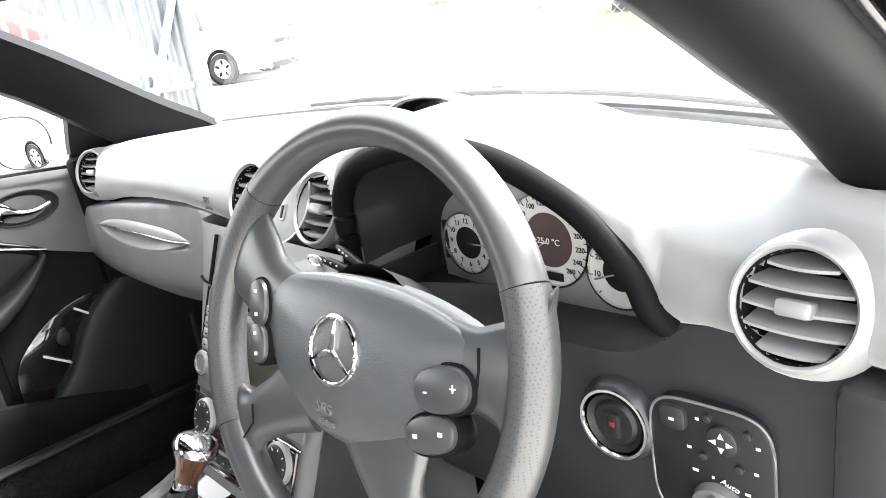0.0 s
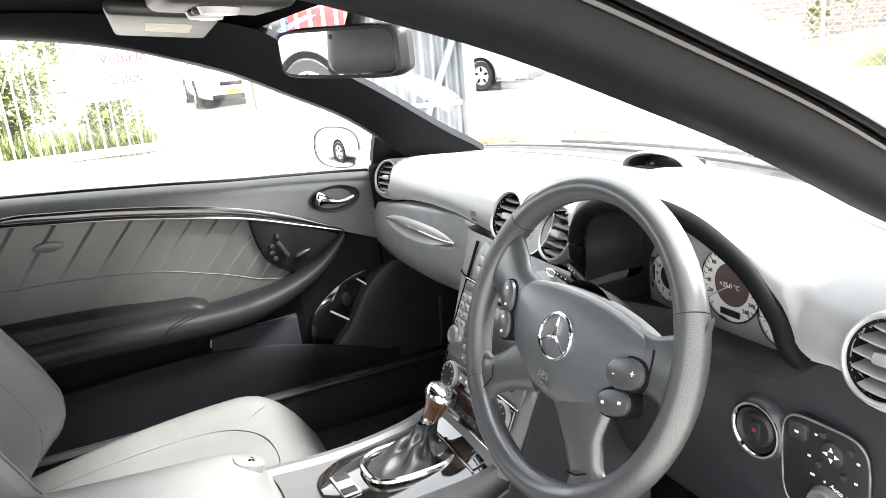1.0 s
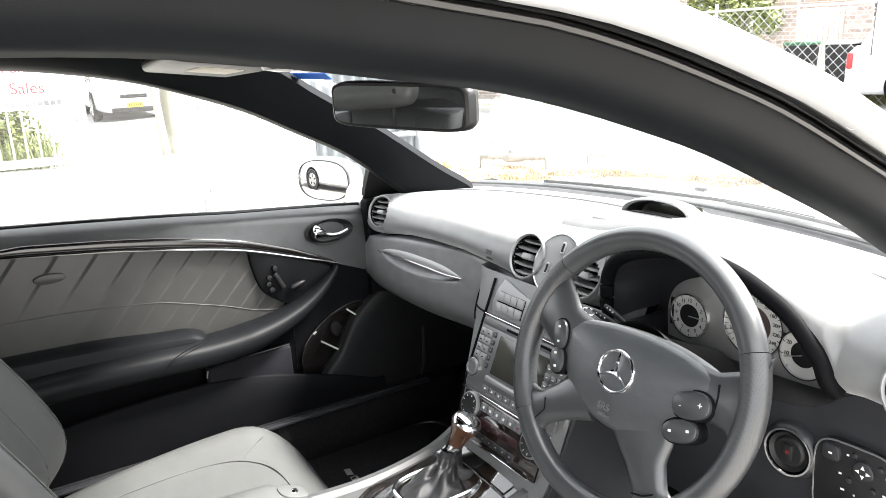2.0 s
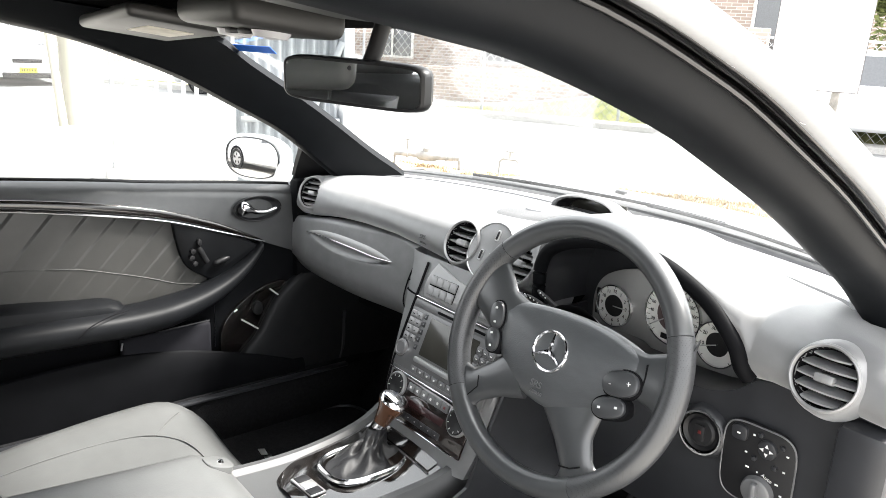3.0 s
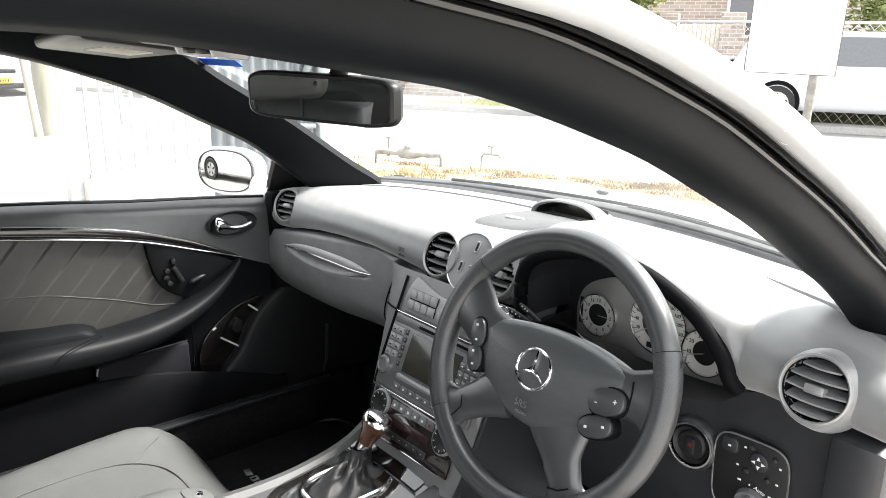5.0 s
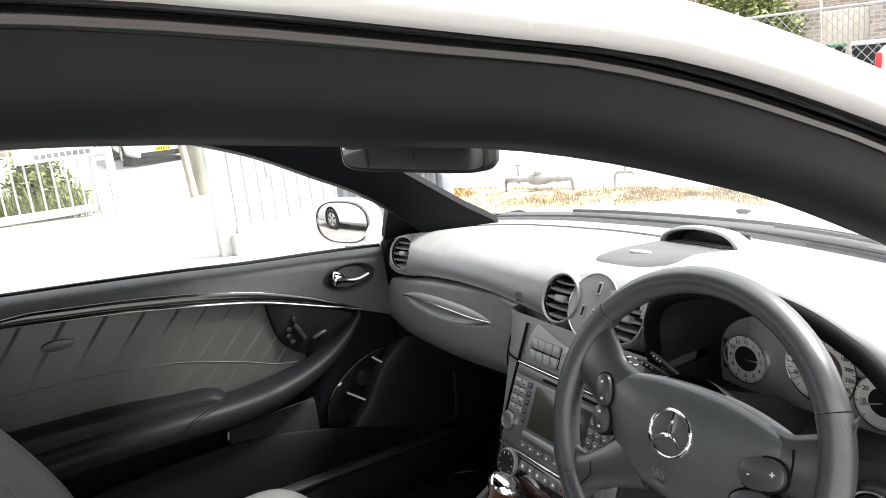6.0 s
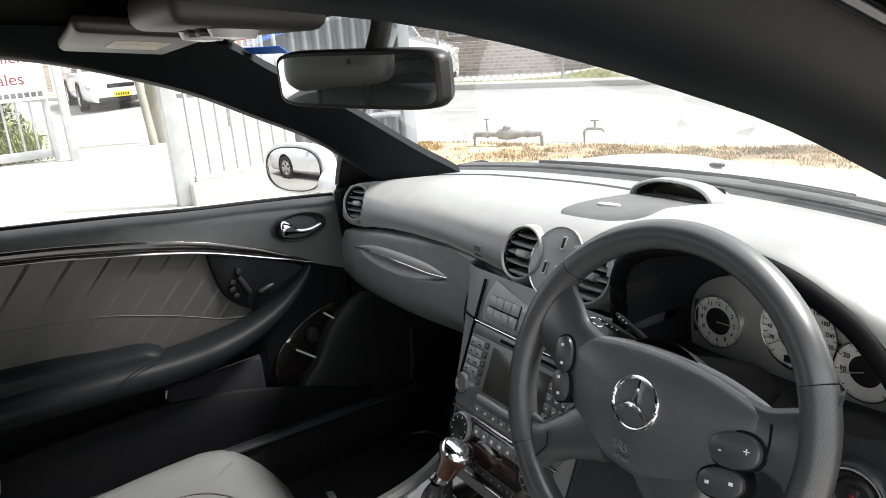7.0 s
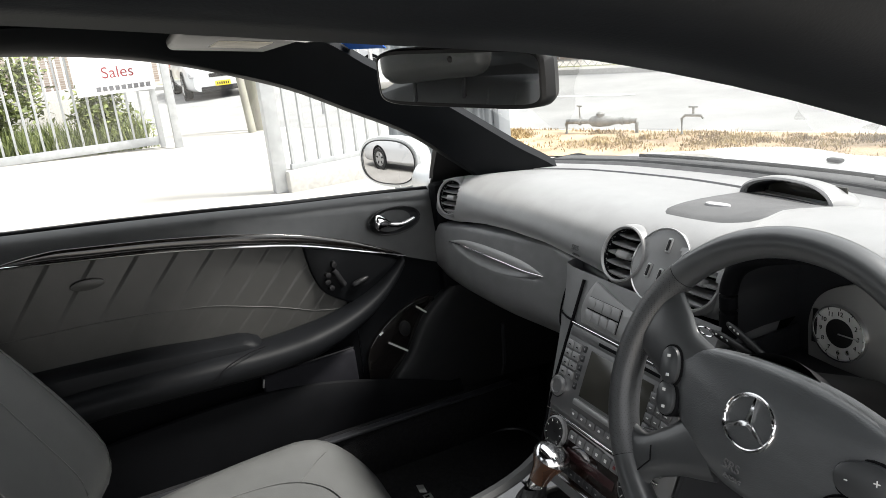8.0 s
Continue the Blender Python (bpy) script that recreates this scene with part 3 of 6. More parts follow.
for ps in ([(-0.196, 0.798), (-0.211, 0.767), (-0.226, 0.726), (-0.245, 0.66), (-0.252, 0.61)], [(-0.224, 0.729), (-0.19, 0.732)]):
    part("panel_seam", tube([flank(p.x, p.z) for p in spline([(x, 0, z) for x, z in ps], 16)], 0.0019, 6), M_VOID, dash)
half = 0.179
sy = stack(0, 0.735).y
part("panel_seam", tube([(CX - half * k, sy + d - 0.0022, 0.735) for k, d in ((1.003, 0.06), (1.003, 0.025), (0.973, 0.006), (0.85, 0.0), (0.7, -0.003))], 0.0018, 6), M_VOID, dash)
part("panel_seam", tube([stack(-0.1215 + 0.016 * max(0.0, (0.62 - z) / 0.1), z, 0.004) for z in span(0.795, 0.515, 12)], 0.0026, 6), M_VOID, dash)
for txt, x, z, s in (("SRS", -0.168, 0.834, 0.012), ("AIRBAG", -0.168, 0.822, 0.006)):
    writing(txt, s, facing((x, pad_y(x, z) - 0.0010, z), (0.02, -1, 0.35)), "embossing", M_CONSOLE, dash, 0.0005)

# added matt black boxes plug stray sky behind the dash and stand for darkness
part("black_filler", box((-0.31, 0.19, 0.73), (0.76, 0.27, 0.22), 0.01), M_VOID, dash)
part("black_filler", box((-0.05, 0.16, 0.56), (0.34, 0.2, 0.3), 0.01), M_VOID, dash)
part("black_filler", box((-0.30, 0.255, 0.585), (0.80, 0.19, 0.15), 0.01), M_VOID, dash)
part("black_filler", box((0.38, 0.22, 0.72), (0.6, 0.22, 0.24), 0.01), M_VOID, dash)

# added charcoal sheet: puts shade over the stack's right flank beside the pedals
part("flank_shade", slab([(-0.1, 0.78), (0.03, 0.78), (0.16, 0.50), (0.25, 0.465), (0.30, 0.25), (-0.1, 0.25)][::-1], facing((0.158, 0, 0), (1, 0, 0), (0, 0, 1)) @ Matrix.Rotation(math.pi, 4, "Y") @ Matrix.Translation((0, 0, -0.006)), 0, 0.006), M_DARK, dash, "added dark sheet standing for shade on the stack's right flank")
# driver side: knee panel, hood rim
rows = []
for x in span(0.12, 0.70, 40):
    top_z = smooth(x, [(0.1, 0.752), (0.2, 0.748), (0.45, 0.752), (0.5, 0.77), (0.53, 0.795), (0.57, 0.797), (0.72, 0.797)])
    rows.append([(x, 0.10, top_z), (x, 0.024, top_z)] + [(x, 0.014 - 0.012 * math.sin(u * math.pi) + 0.04 * u * u, top_z + (0.50 - top_z) * u) for u in span(0, 1, 14)] + [(x, 0.2, 0.47), (x, 0.34, 0.48)])
part("knee_panel", loft(rows), M_DARK, dash, "dark knee panel below the instruments")
rim = spline([(x, -0.016 + 0.012 * (i == len(ARCH) - 1), z) for i, (x, z) in enumerate(ARCH)], 70)
part("hood_rim", tube(rim, 0.0115, 12), M_DOORLOW, dash, "dark rim of the instrument hood")
part("end_cap", box((0.676, 0.065, 0.645), (0.066, 0.17, 0.30), 0.012), M_DARK, dash)

# ---- instruments ----
cluster = thing("instrument_cluster", (0.33, 0.09, 0.75), "three round silver-faced dials in a grey plate", "instrument cluster")
outer = spline([(x, 0.0, z) for x, z in ARCH], 48)
rows = [[(p.x, 0.0 + 0.0, p.z - 0.004) for p in outer], [(0.315 + (p.x - 0.315) * 0.985, 0.045, 0.79 + (p.z - 0.79) * 0.97) for p in outer], [(0.315 + (p.x - 0.315) * 0.96, 0.10, 0.79 + (p.z - 0.79) * 0.92) for p in outer]]
part("hood_lining", loft(rows), M_DARK, cluster, "black lining of the instrument hood")
FACE = facing((0, 0.085, 0), (0, -1, 0))  # local x right, y up


def on_face(x, z, d=0.0):
    return Matrix.Translation((x, 0.085 - d, z)) @ pose(0, 0, 0, 90, 0, 0)


bm = bmesh.new()
vs = [bm.verts.new((0.315 + (p.x - 0.315) * 0.96, 0.0985, 0.79 + (p.z - 0.79) * 0.92)) for p in outer] + [bm.verts.new((x, 0.0985, 0.70)) for x in (0.53, 0.10)]
bm.faces.new(vs)
part("back_panel", bm, M_DARK, cluster)
outline = [(0.188, 0.75), (0.186, 0.80), (0.20, 0.835), (0.235, 0.858), (0.29, 0.873), (0.35, 0.878), (0.405, 0.868), (0.45, 0.842), (0.475, 0.80), (0.482, 0.75), (0.33, 0.742)]
part("dial_plate", slab([(p.x, p.y) for p in spline([(x, z, 0) for x, z in outline + outline[:1]], 60)[:-1]], on_face(0, 0), -0.006, 0.0, 0.001), M_PLATE, cluster, "grey dial plate")
part("warning_window", box((0.197, 0.083, 0.795), (0.006, 0.004, 0.045), 0.001), M_BLACK, cluster)


def dial(x, z, r, core, step, a0, a1, labels, needle, mat_core):
    d = part("dial", lathe([(r, 0.002), (core, 0.002), (core - 0.002, 0.0015)], on_face(x, z), 48), M_DIAL, cluster, "round silver dial face")
    part("bezel", lathe([(r + 0.003, 0.0), (r + 0.002, 0.005), (r, 0.005), (r - 0.001, 0.002)], on_face(x, z), 48), M_CHROME, d)
    part("core", lathe([(core, 0.0022), (core * 0.5, 0.0024), (0.0005, 0.0024)], on_face(x, z), 36), mat_core, d, "dark centre of the dial")
    for k in range(step + 1):
        a = radians(a0 + (a1 - a0) * k / step)
        mm = on_face(x, z, 0.0025) @ Matrix.Rotation(a, 4, "Z")
        part("tick", box((r * 0.94, 0, 0), (r * 0.1, 0.0009, 0.0004), m=mm), M_BLACK, d)
    for txt, a in labels:
        q = Vector((math.cos(radians(a)), math.sin(radians(a)), 0)) * r * (0.80 if r > 0.04 else 0.74)
        writing(txt, r * (0.155 if r > 0.04 else 0.24), on_face(x, z, 0.0028) @ Matrix.Translation(q), "numeral", M_BLACK, d)
    mm = on_face(x, z, 0.005) @ Matrix.Rotation(radians(needle), 4, "Z")
    part("needle", box((r * 0.42, 0, 0), (r * 0.84, 0.0018, 0.001), 0.0004, m=mm), M_SATIN, d)
    return d


dial(0.231, 0.795, 0.034, 0.0185, 12, 90, 450, [(str(n), 90 - 30 * n) for n in range(1, 13)], 2, M_BLACK)
speedo = dial(0.344, 0.814, 0.0475, 0.0285, 26, 225, -50, [(str(n), 225 - 275 * n / 260) for n in range(20, 261, 20)], 214, M_LCD)
writing("+25.0 \u00b0C", 0.009, on_face(0.344, 0.814, 0.006), "readout", M_PRINT, speedo)
part("odometer", box((0.344, 0.081, 0.777), (0.032, 0.002, 0.009), 0.003), M_BLACK, speedo)
dial(0.424, 0.793, 0.034, 0.0185, 8, 225, -45, [("10", 190), ("20", 150), ("30", 110), ("40", 70), ("50", 30), ("60", -10)], 200, M_BLACK)

# ---- ignition switch and light panel ----
ign = thing("ignition_switch", (0.468, -0.02, 0.70), "round ignition switch with a chrome ring", "ignition switch")
m = Matrix.Translation((0.4665, 0.0, 0.695)) @ pose(0, 0, 0, 88, 0, 2)
part("collar", lathe([(0.040, -0.012), (0.036, 0.002), (0.032, 0.005)], m, 36), M_DARK, ign)
part("chrome_ring", lathe([(0.033, 0.002), (0.0322, 0.006), (0.0298, 0.006), (0.0278, 0.002)], m, 40), M_CHROME, ign, "chrome ring")
part("key_slot", lathe([(0.0265, 0.004), (0.021, 0.0005), (0.018, 0.004), (0.0005, 0.004)], m, 32), M_BLACK, ign)
part("knob", box((0, 0, 0.005), (0.016, 0.024, 0.006), 0.003, m=m), M_BLACK, ign)
part("mark", box((0.001, 0.002, 0.0083), (0.005, 0.005, 0.001), 0.0005, m=m), M_RED, ign, "red mark")

lights = thing("light_switch_panel", (0.555, -0.02, 0.66), "black light switch panel with white symbols", "switch panel")
m = Matrix.Translation((0.550, 0.004, 0.680)) @ pose(0, 0, 0, 94, 0, 3)
part("panel", slab(oval(0.049, 0.059, 40, p=4.5), m, -0.02, 0.002, 0.002), M_BLACK, lights)
part("panel_rim", tube([m @ Vector((x, y, 0.001)) for x, y in oval(0.0495, 0.0595, 44, p=4.5)], 0.0013, 6, closed=True), M_BUTTON, lights)
part("fog_button", slab(oval(0.011, 0.011, 24, cx=-0.027, cy=0.043, p=3.5), m, 0.0, 0.007, 0.002), M_DARK, lights)
part("mirror_button", slab(oval(0.0125, 0.0135, 28, cx=0.012, cy=0.033), m, 0.0, 0.007, 0.002), M_DARK, lights)
for a in range(4):
    mm = m @ Matrix.Translation((0.012, 0.033, 0.0073)) @ Matrix.Rotation(a * math.pi / 2, 4, "Z")
    part("arrow", slab([(0.004, -0.0025), (0.0095, 0.0), (0.004, 0.0025)], mm, 0, 0.0004), M_PRINT, lights)
for x, y in ((0.001, 0.050), (0.031, 0.044), (-0.004, 0.013), (0.024, 0.011)):
    part("small_button", slab(oval(0.0035, 0.0035, 14, cx=x, cy=y), m, 0.0, 0.006, 0.001), M_DARK, lights)
for x, y, w in ((-0.027, 0.043, 0.009), (-0.008, 0.046, 0.006), (0.038, 0.034, 0.007), (-0.016, 0.017, 0.007), (0.036, 0.010, 0.007), (-0.012, -0.004, 0.01), (0.002, -0.006, 0.004), (0.029, -0.012, 0.009), (0.036, -0.026, 0.007)):
    part("symbol", box((x, y, 0.0075 if (x, y) == (-0.027, 0.043) else 0.0026), (w * 0.5, 0.0026, 0.0006), 0.0002, m=m), M_PRINT, lights)
writing("Auto", 0.0075, m @ Matrix.Translation((0.016, -0.0085, 0.0036)) @ Matrix.Rotation(-0.35, 4, "Z"), "writing", M_PRINT, lights)
part("light_knob", lathe([(0.022, 0.002), (0.020, 0.010), (0.017, 0.012), (0.0005, 0.012)], m @ Matrix.Translation((0.006, -0.033, 0)), 32), M_BUTTON, lights)
part("knob_bar", box((0.006, -0.033, 0.015), (0.009, 0.036, 0.012), 0.004, m=m), M_BUTTON, lights)

# ---- steering wheel ----
WAZ, WEL = radians(4), radians(21)
wax = Vector((math.sin(WAZ) * math.cos(WEL), -math.cos(WAZ) * math.cos(WEL), math.sin(WEL)))
WM = facing((0.319, -0.150, 0.795), wax)
wheel = thing("steering_wheel", (0.319, -0.150, 0.795), "black leather multifunction steering wheel with four spokes", "steering wheel")
RW, RT = 0.1815, 0.0165


def rim_path(a0, a1, n, r=RW, h=0.0):
    return [WM @ Vector((r * math.cos(radians(a)), r * math.sin(radians(a)), h)) for a in span(a0, a1, n)]


# angles counted from the wheel's right-hand side, anticlockwise
for a0, a1, mat, lab in ((24.6, 139.4, M_WHEEL, "smooth leather top of the rim"), (139.6, 214.4, M_PERF, "perforated leather grip"), (214.6, 299.4, M_WHEEL, "smooth leather rim"), (299.6, 384.4, M_PERF, "perforated leather grip")):
    part("rim_section", tube(rim_path(a0, a1, 36), RT + (0.0006 if mat is M_PERF else 0), 16, up=wax, flat=1.12), mat, wheel, lab)
for a in (24.5, 139.5, 214.5, 299.5):
    part("rim_seam", tube(rim_path(a - 0.12, a + 0.12, 2), RT + 0.0002, 16, up=wax, flat=1.12), M_VOID, wheel)


def spoke(path, widths, thick, mat, name="spoke"):
    """A rounded bar over wheel-plane points (x, y, h)."""
    pts = spline(path, 14)
    rows = []
    for i, p in enumerate(pts):
        t = (pts[min(i + 1, 14)] - pts[max(i - 1, 0)]).normalized()
        side = Vector((0, 0, 1)).cross(t).normalized()
        up = t.cross(side)
        w = interp(i / 14, [(j / (len(widths) - 1), w) for j, w in enumerate(widths)]) / 2
        rows.append([WM @ (p + side * w * math.copysign(abs(math.cos(a)) ** 0.8, math.cos(a)) + up * thick * math.sin(a)) for a in span(0, math.tau, 16)[:-1]])
    return part(name, loft(rows, loop=True, caps=True), mat, wheel)


spoke([(-0.172, 0.066, -0.004), (-0.148, 0.058, 0.0), (-0.118, 0.034, 0.0), (-0.08, 0.014, 0.0)], [0.135, 0.085, 0.07, 0.08], 0.0115, M_WHEEL)
spoke([(0.180, 0.012, -0.004), (0.160, 0.014, 0.0), (0.132, 0.012, 0.0), (0.09, 0.008, 0.0)], [0.14, 0.078, 0.06, 0.08], 0.010, M_WHEEL)
spoke([(-0.146, -0.104, -0.004), (-0.120, -0.090, -0.002), (-0.085, -0.068, 0.0), (-0.05, -0.045, 0.0)], [0.095, 0.05, 0.055, 0.08], 0.0105, M_WHEEL)
spoke([(0.094, -0.156, -0.004), (0.082, -0.130, -0.002), (0.066, -0.098, 0.0), (0.048, -0.05, 0.0)], [0.095, 0.048, 0.058, 0.11], 0.0105, M_WHEEL)
part("spoke_seam", tube([WM @ Vector((x, y, 0.0118)) for x, y in ((0.064, -0.137), (0.080, -0.134), (0.094, -0.126))], 0.0011, 6), M_VOID, wheel)
part("spoke_seam", tube([WM @ Vector((x, y, 0.0118)) for x, y in ((-0.121, -0.108), (-0.108, -0.090), (-0.112, -0.074))], 0.0009, 6), M_VOID, wheel)
part("pad_seam", tube([WM @ Vector((x, y, 0.0098)) for x, y in ((0.139, 0.030), (0.1415, 0.014), (0.141, -0.002))], 0.0013, 6), M_VOID, wheel)
outline = [(-0.118, 0.036), (-0.088, 0.050), (-0.03, 0.058), (0.03, 0.058), (0.082, 0.051), (0.130, 0.035), (0.138, 0.014), (0.118, -0.022), (0.100, -0.044), (0.06, -0.067), (0.010, -0.077), (-0.04, -0.068), (-0.078, -0.046), (-0.104, -0.012)]
ol = [(p.x, p.y) for p in spline([(x, y, 0) for x, y in outline + outline[:1]], 64)[:-1]]
rows = []
for h, k in ((-0.02, 1.0), (0.0, 1.0), (0.0045, 0.985), (0.0078, 0.95), (0.0105, 0.88), (0.0132, 0.76), (0.0158, 0.58), (0.0176, 0.38), (0.0186, 0.15)):
    rows.append([WM @ Vector((0.008 + (x - 0.008) * k, (y + 0.005) * k - 0.005, h)) for x, y in ol])
part("airbag_cover", loft(rows, loop=True, caps=True), M_PAD, wheel, "grained black airbag cover", angle=50)
part("hub_shell", lathe([(0.07, -0.012), (0.06, -0.05), (0.045, -0.09)], WM, 32), M_BLACK, wheel)
part("steering_column", lathe([(0.055, -0.045), (0.052, -0.16), (0.05, -0.20)], WM, 24), M_BLACK, wheel)
badge = part("badge", tube([WM @ Vector((0.0275 * math.cos(a), 0.0275 * math.sin(a), 0.0195)) for a in span(0, math.tau, 48)[:-1]], 0.0022, 8, closed=True), M_CHROME, wheel, "round chrome badge with three spokes")
for k in range(3):
    mm = WM @ Matrix.Rotation(radians(-4 + 120 * k), 4, "Z")
    part("badge_arm", slab([(-0.0036, 0.0), (0.0, -0.002), (0.0036, 0.0), (0.0009, 0.0268), (-0.0009, 0.0268)], mm, 0.018, 0.0215, 0.0008), M_CHROME, badge)
for x, y, a, b, t in ((0.114, -0.005, 0.0265, 0.0175, 15), (0.108, -0.039, 0.0245, 0.0145, 18), (-0.112, 0.020, 0.013, 0.021, 12), (-0.107, -0.016, 0.0125, 0.0185, 14)):
    part("button_well", slab(oval(a + 0.0022, b + 0.0022, 28, cx=x, cy=y, turn=radians(t), p=2.3), WM, -0.006, 0.0128, 0.001), M_VOID, wheel)
    b0 = part("button", slab(oval(a, b, 28, cx=x, cy=y, turn=radians(t), p=2.3), WM, -0.004, 0.0178, 0.004), M_WBTN, wheel, "grey oval multifunction button")
    along = Vector((math.cos(radians(t)), math.sin(radians(t)), 0)) if a > b else Vector((-math.sin(radians(t)), math.cos(radians(t)), 0))
    for s in (-1, 1):
        q = Vector((x, y, 0.0181)) + along * s * max(a, b) * 0.5
        mm = WM @ Matrix.Translation(q) @ Matrix.Rotation(radians(10), 4, "Z")
        if x > 0 and y > -0.02:
            writing("+" if s > 0 else "-", 0.012, mm, "symbol", M_PRINT, b0)
        else:
            part("symbol", box((0, 0, 0), (0.0042, 0.0032, 0.0005), 0.0002, m=mm), M_PRINT, b0)
for txt, x, y, s in (("SRS", -0.008, -0.050, 0.013), ("AIRBAG", -0.004, -0.061, 0.006)):
    writing(txt, s, WM @ Matrix.Translation((x, y, 0.0158)) @ Matrix.Rotation(radians(-3), 4, "Z"), "embossing", M_BUTTON, wheel, 0.0009)

# stalks left of the column
stalk = thing("column_stalk", (0.2, -0.05, 0.81), "black indicator and cruise stalks with white symbols", "stalk")
for p, q, r in (((0.26, -0.06, 0.806), (0.186, -0.056, 0.832), 0.0045), ((0.26, -0.05, 0.795), (0.176, -0.072, 0.824), 0.005)):
    lv = part("lever", tube(spline([p, tuple((a + b) / 2 for a, b in zip(p, q)), q], 10), [0.004] * 4 + [r] * 5 + [r * 0.9, r * 0.5], 10), M_BLACK, stalk)
    for k in (0.72, 0.8, 0.88):
        c = Vector(p).lerp(Vector(q), k)
        part("symbol", box(c + Vector((0, -r * 0.9, r * 0.5)), (0.0025, 0.0008, 0.002)), M_PRINT, lv)
part("chrome_tip", tube([Vector((0.172 + 0.012 * math.cos(a), -0.076, 0.822 + 0.005 * math.sin(a))) for a in span(0, math.tau, 18)[:-1]], 0.0012, 6, closed=True), M_CHROME, stalk, "chrome-edged stalk end")

# ---- radio, buttons, climate panel ----
radio = thing("car_radio", (CX, -0.09, 0.66), "black navigation radio with a dark screen and chrome strips", "car radio")


def on_stack(name, x, z, w, h, d, mat, parent, r=0.002, label="", out=0.004):
    return part(name, box((0, 0, d / 2 + out), (w, h, d), r, m=stack_pose(x, z)), mat, parent, label)


on_stack("fascia", CX, 0.668, 0.25, 0.128, 0.006, M_RADIO, radio, 0.004)
on_stack("chrome_strip", CX, 0.733, 0.25, 0.003, 0.004, M_CHROME, radio, 0.001, "thin chrome strip", 0.008)
on_stack("chrome_strip", CX, 0.603, 0.25, 0.003, 0.004, M_CHROME, radio, 0.001, "thin chrome strip", 0.008)
on_stack("fascia_top", CX, 0.7225, 0.246, 0.017, 0.004, M_RADIO, radio, 0.002, "grey satin top of the radio", 0.0065)
on_stack("disc_slot", CX + 0.012, 0.722, 0.13, 0.005, 0.002, M_VOID, radio, 0.001, "", 0.0095)
on_stack("screen", CX + 0.004, 0.676, 0.135, 0.072, 0.002, M_SCREEN, radio, 0.001, "dark switched-off screen", 0.0095)
on_stack("screen_sill", CX + 0.004, 0.634, 0.145, 0.010, 0.008, M_SILVERP, radio, 0.003, "grey sill below the screen", 0.008)
for k in range(4):
    for s, x0 in ((-1, -0.1005), (-1, -0.083), (1, 0.09), (1, 0.105), (1, 0.12)):
        zk = 0.704 - 0.0135 * k - (0.008 if s > 0 else 0)
        key = on_stack("key", x0, zk, 0.0166 if s < 0 else 0.0142, 0.0118, 0.0035, M_KEY if s < 0 else M_RADIO, radio, 0.0014, "", 0.009)
        part("key_mark", box((0, -0.001, 0.0127), (0.0044, 0.0016, 0.0006), m=stack_pose(x0, zk)), M_VOID if s < 0 else M_PRINT, key)
for k in range(5):
    key = on_stack("soft_key", -0.067, 0.706 - 0.0135 * k, 0.0085, 0.0105, 0.0022, M_DARK, radio, 0.001, "", 0.009)
    part("key_mark", box((0, 0, 0.0114), (0.002, 0.003, 0.0005), m=stack_pose(-0.067, 0.706 - 0.0135 * k)), M_KEY, key)
for k in range(7):
    on_stack("preset", -0.05 + 0.0205 * k, 0.617, 0.0185, 0.0105, 0.003, M_RADIO, radio, 0.0012, "", 0.009)
    on_stack("key_mark", -0.05 + 0.0205 * k, 0.617, 0.004, 0.003, 0.0006, M_PRINT, radio, 0.0, "", 0.0121)
for x, z, r in ((-0.1015, 0.640, 0.0165),):
    k0 = part("rotary_knob", lathe([(r, 0.006), (r, 0.012), (r * 0.86, 0.016), (r * 0.7, 0.0165), (r * 0.62, 0.0145), (0.0005, 0.0145)], stack_pose(x, z), 30), M_RADIO, radio, "round knob with a chrome ring")
    part("knob_ring", lathe([(r + 0.002, 0.008), (r + 0.0015, 0.0125), (r - 0.0005, 0.0125)], stack_pose(x, z), 30), M_CHROME, k0)

pad4 = part("four_way_pad", lathe([(0.0205, 0.008), (0.020, 0.0125), (0.018, 0.0135), (0.0165, 0.0115), (0.0005, 0.0125)], stack_pose(0.104, 0.640), 30), M_RADIO, radio, "round four-way pad with a chrome ring")
for k in range(4):
    part("pad_arm", box((0.0105, 0, 0.0135), (0.011, 0.0045, 0.003), 0.001, m=stack_pose(0.104, 0.640) @ Matrix.Rotation(k * math.pi / 2 + 0.78, 4, "Z")), M_BLACK, pad4)
part("pad_ring", lathe([(0.0222, 0.008), (0.0218, 0.0138), (0.0198, 0.0138), (0.0195, 0.0125)], stack_pose(0.104, 0.640), 30), M_CHROME, pad4)

bank = thing("switch_bank", (-0.05, -0.04, 0.765), "bank of grey push switches on a silver plate", "switches")
rim_b = [(-0.098, -0.031), (-0.106, -0.012), (-0.103, 0.012), (-0.092, 0.034), (-0.086, 0.036), (-0.05, 0.026), (-0.012, 0.018), (0.03, 0.016), (0.075, 0.024), (0.108, 0.035), (0.116, 0.032), (0.126, 0.012), (0.129, -0.012), (0.122, -0.031), (0.012, -0.0315)]
part("plate", slab([(p.x, p.y) for p in spline([(x - CX, z, 0) for x, z in rim_b + rim_b[:1]], 70)[:-1]], stack_pose(CX, 0.766), -0.004, 0.008, 0.003), M_SILVERP, bank, "satin silver plate")
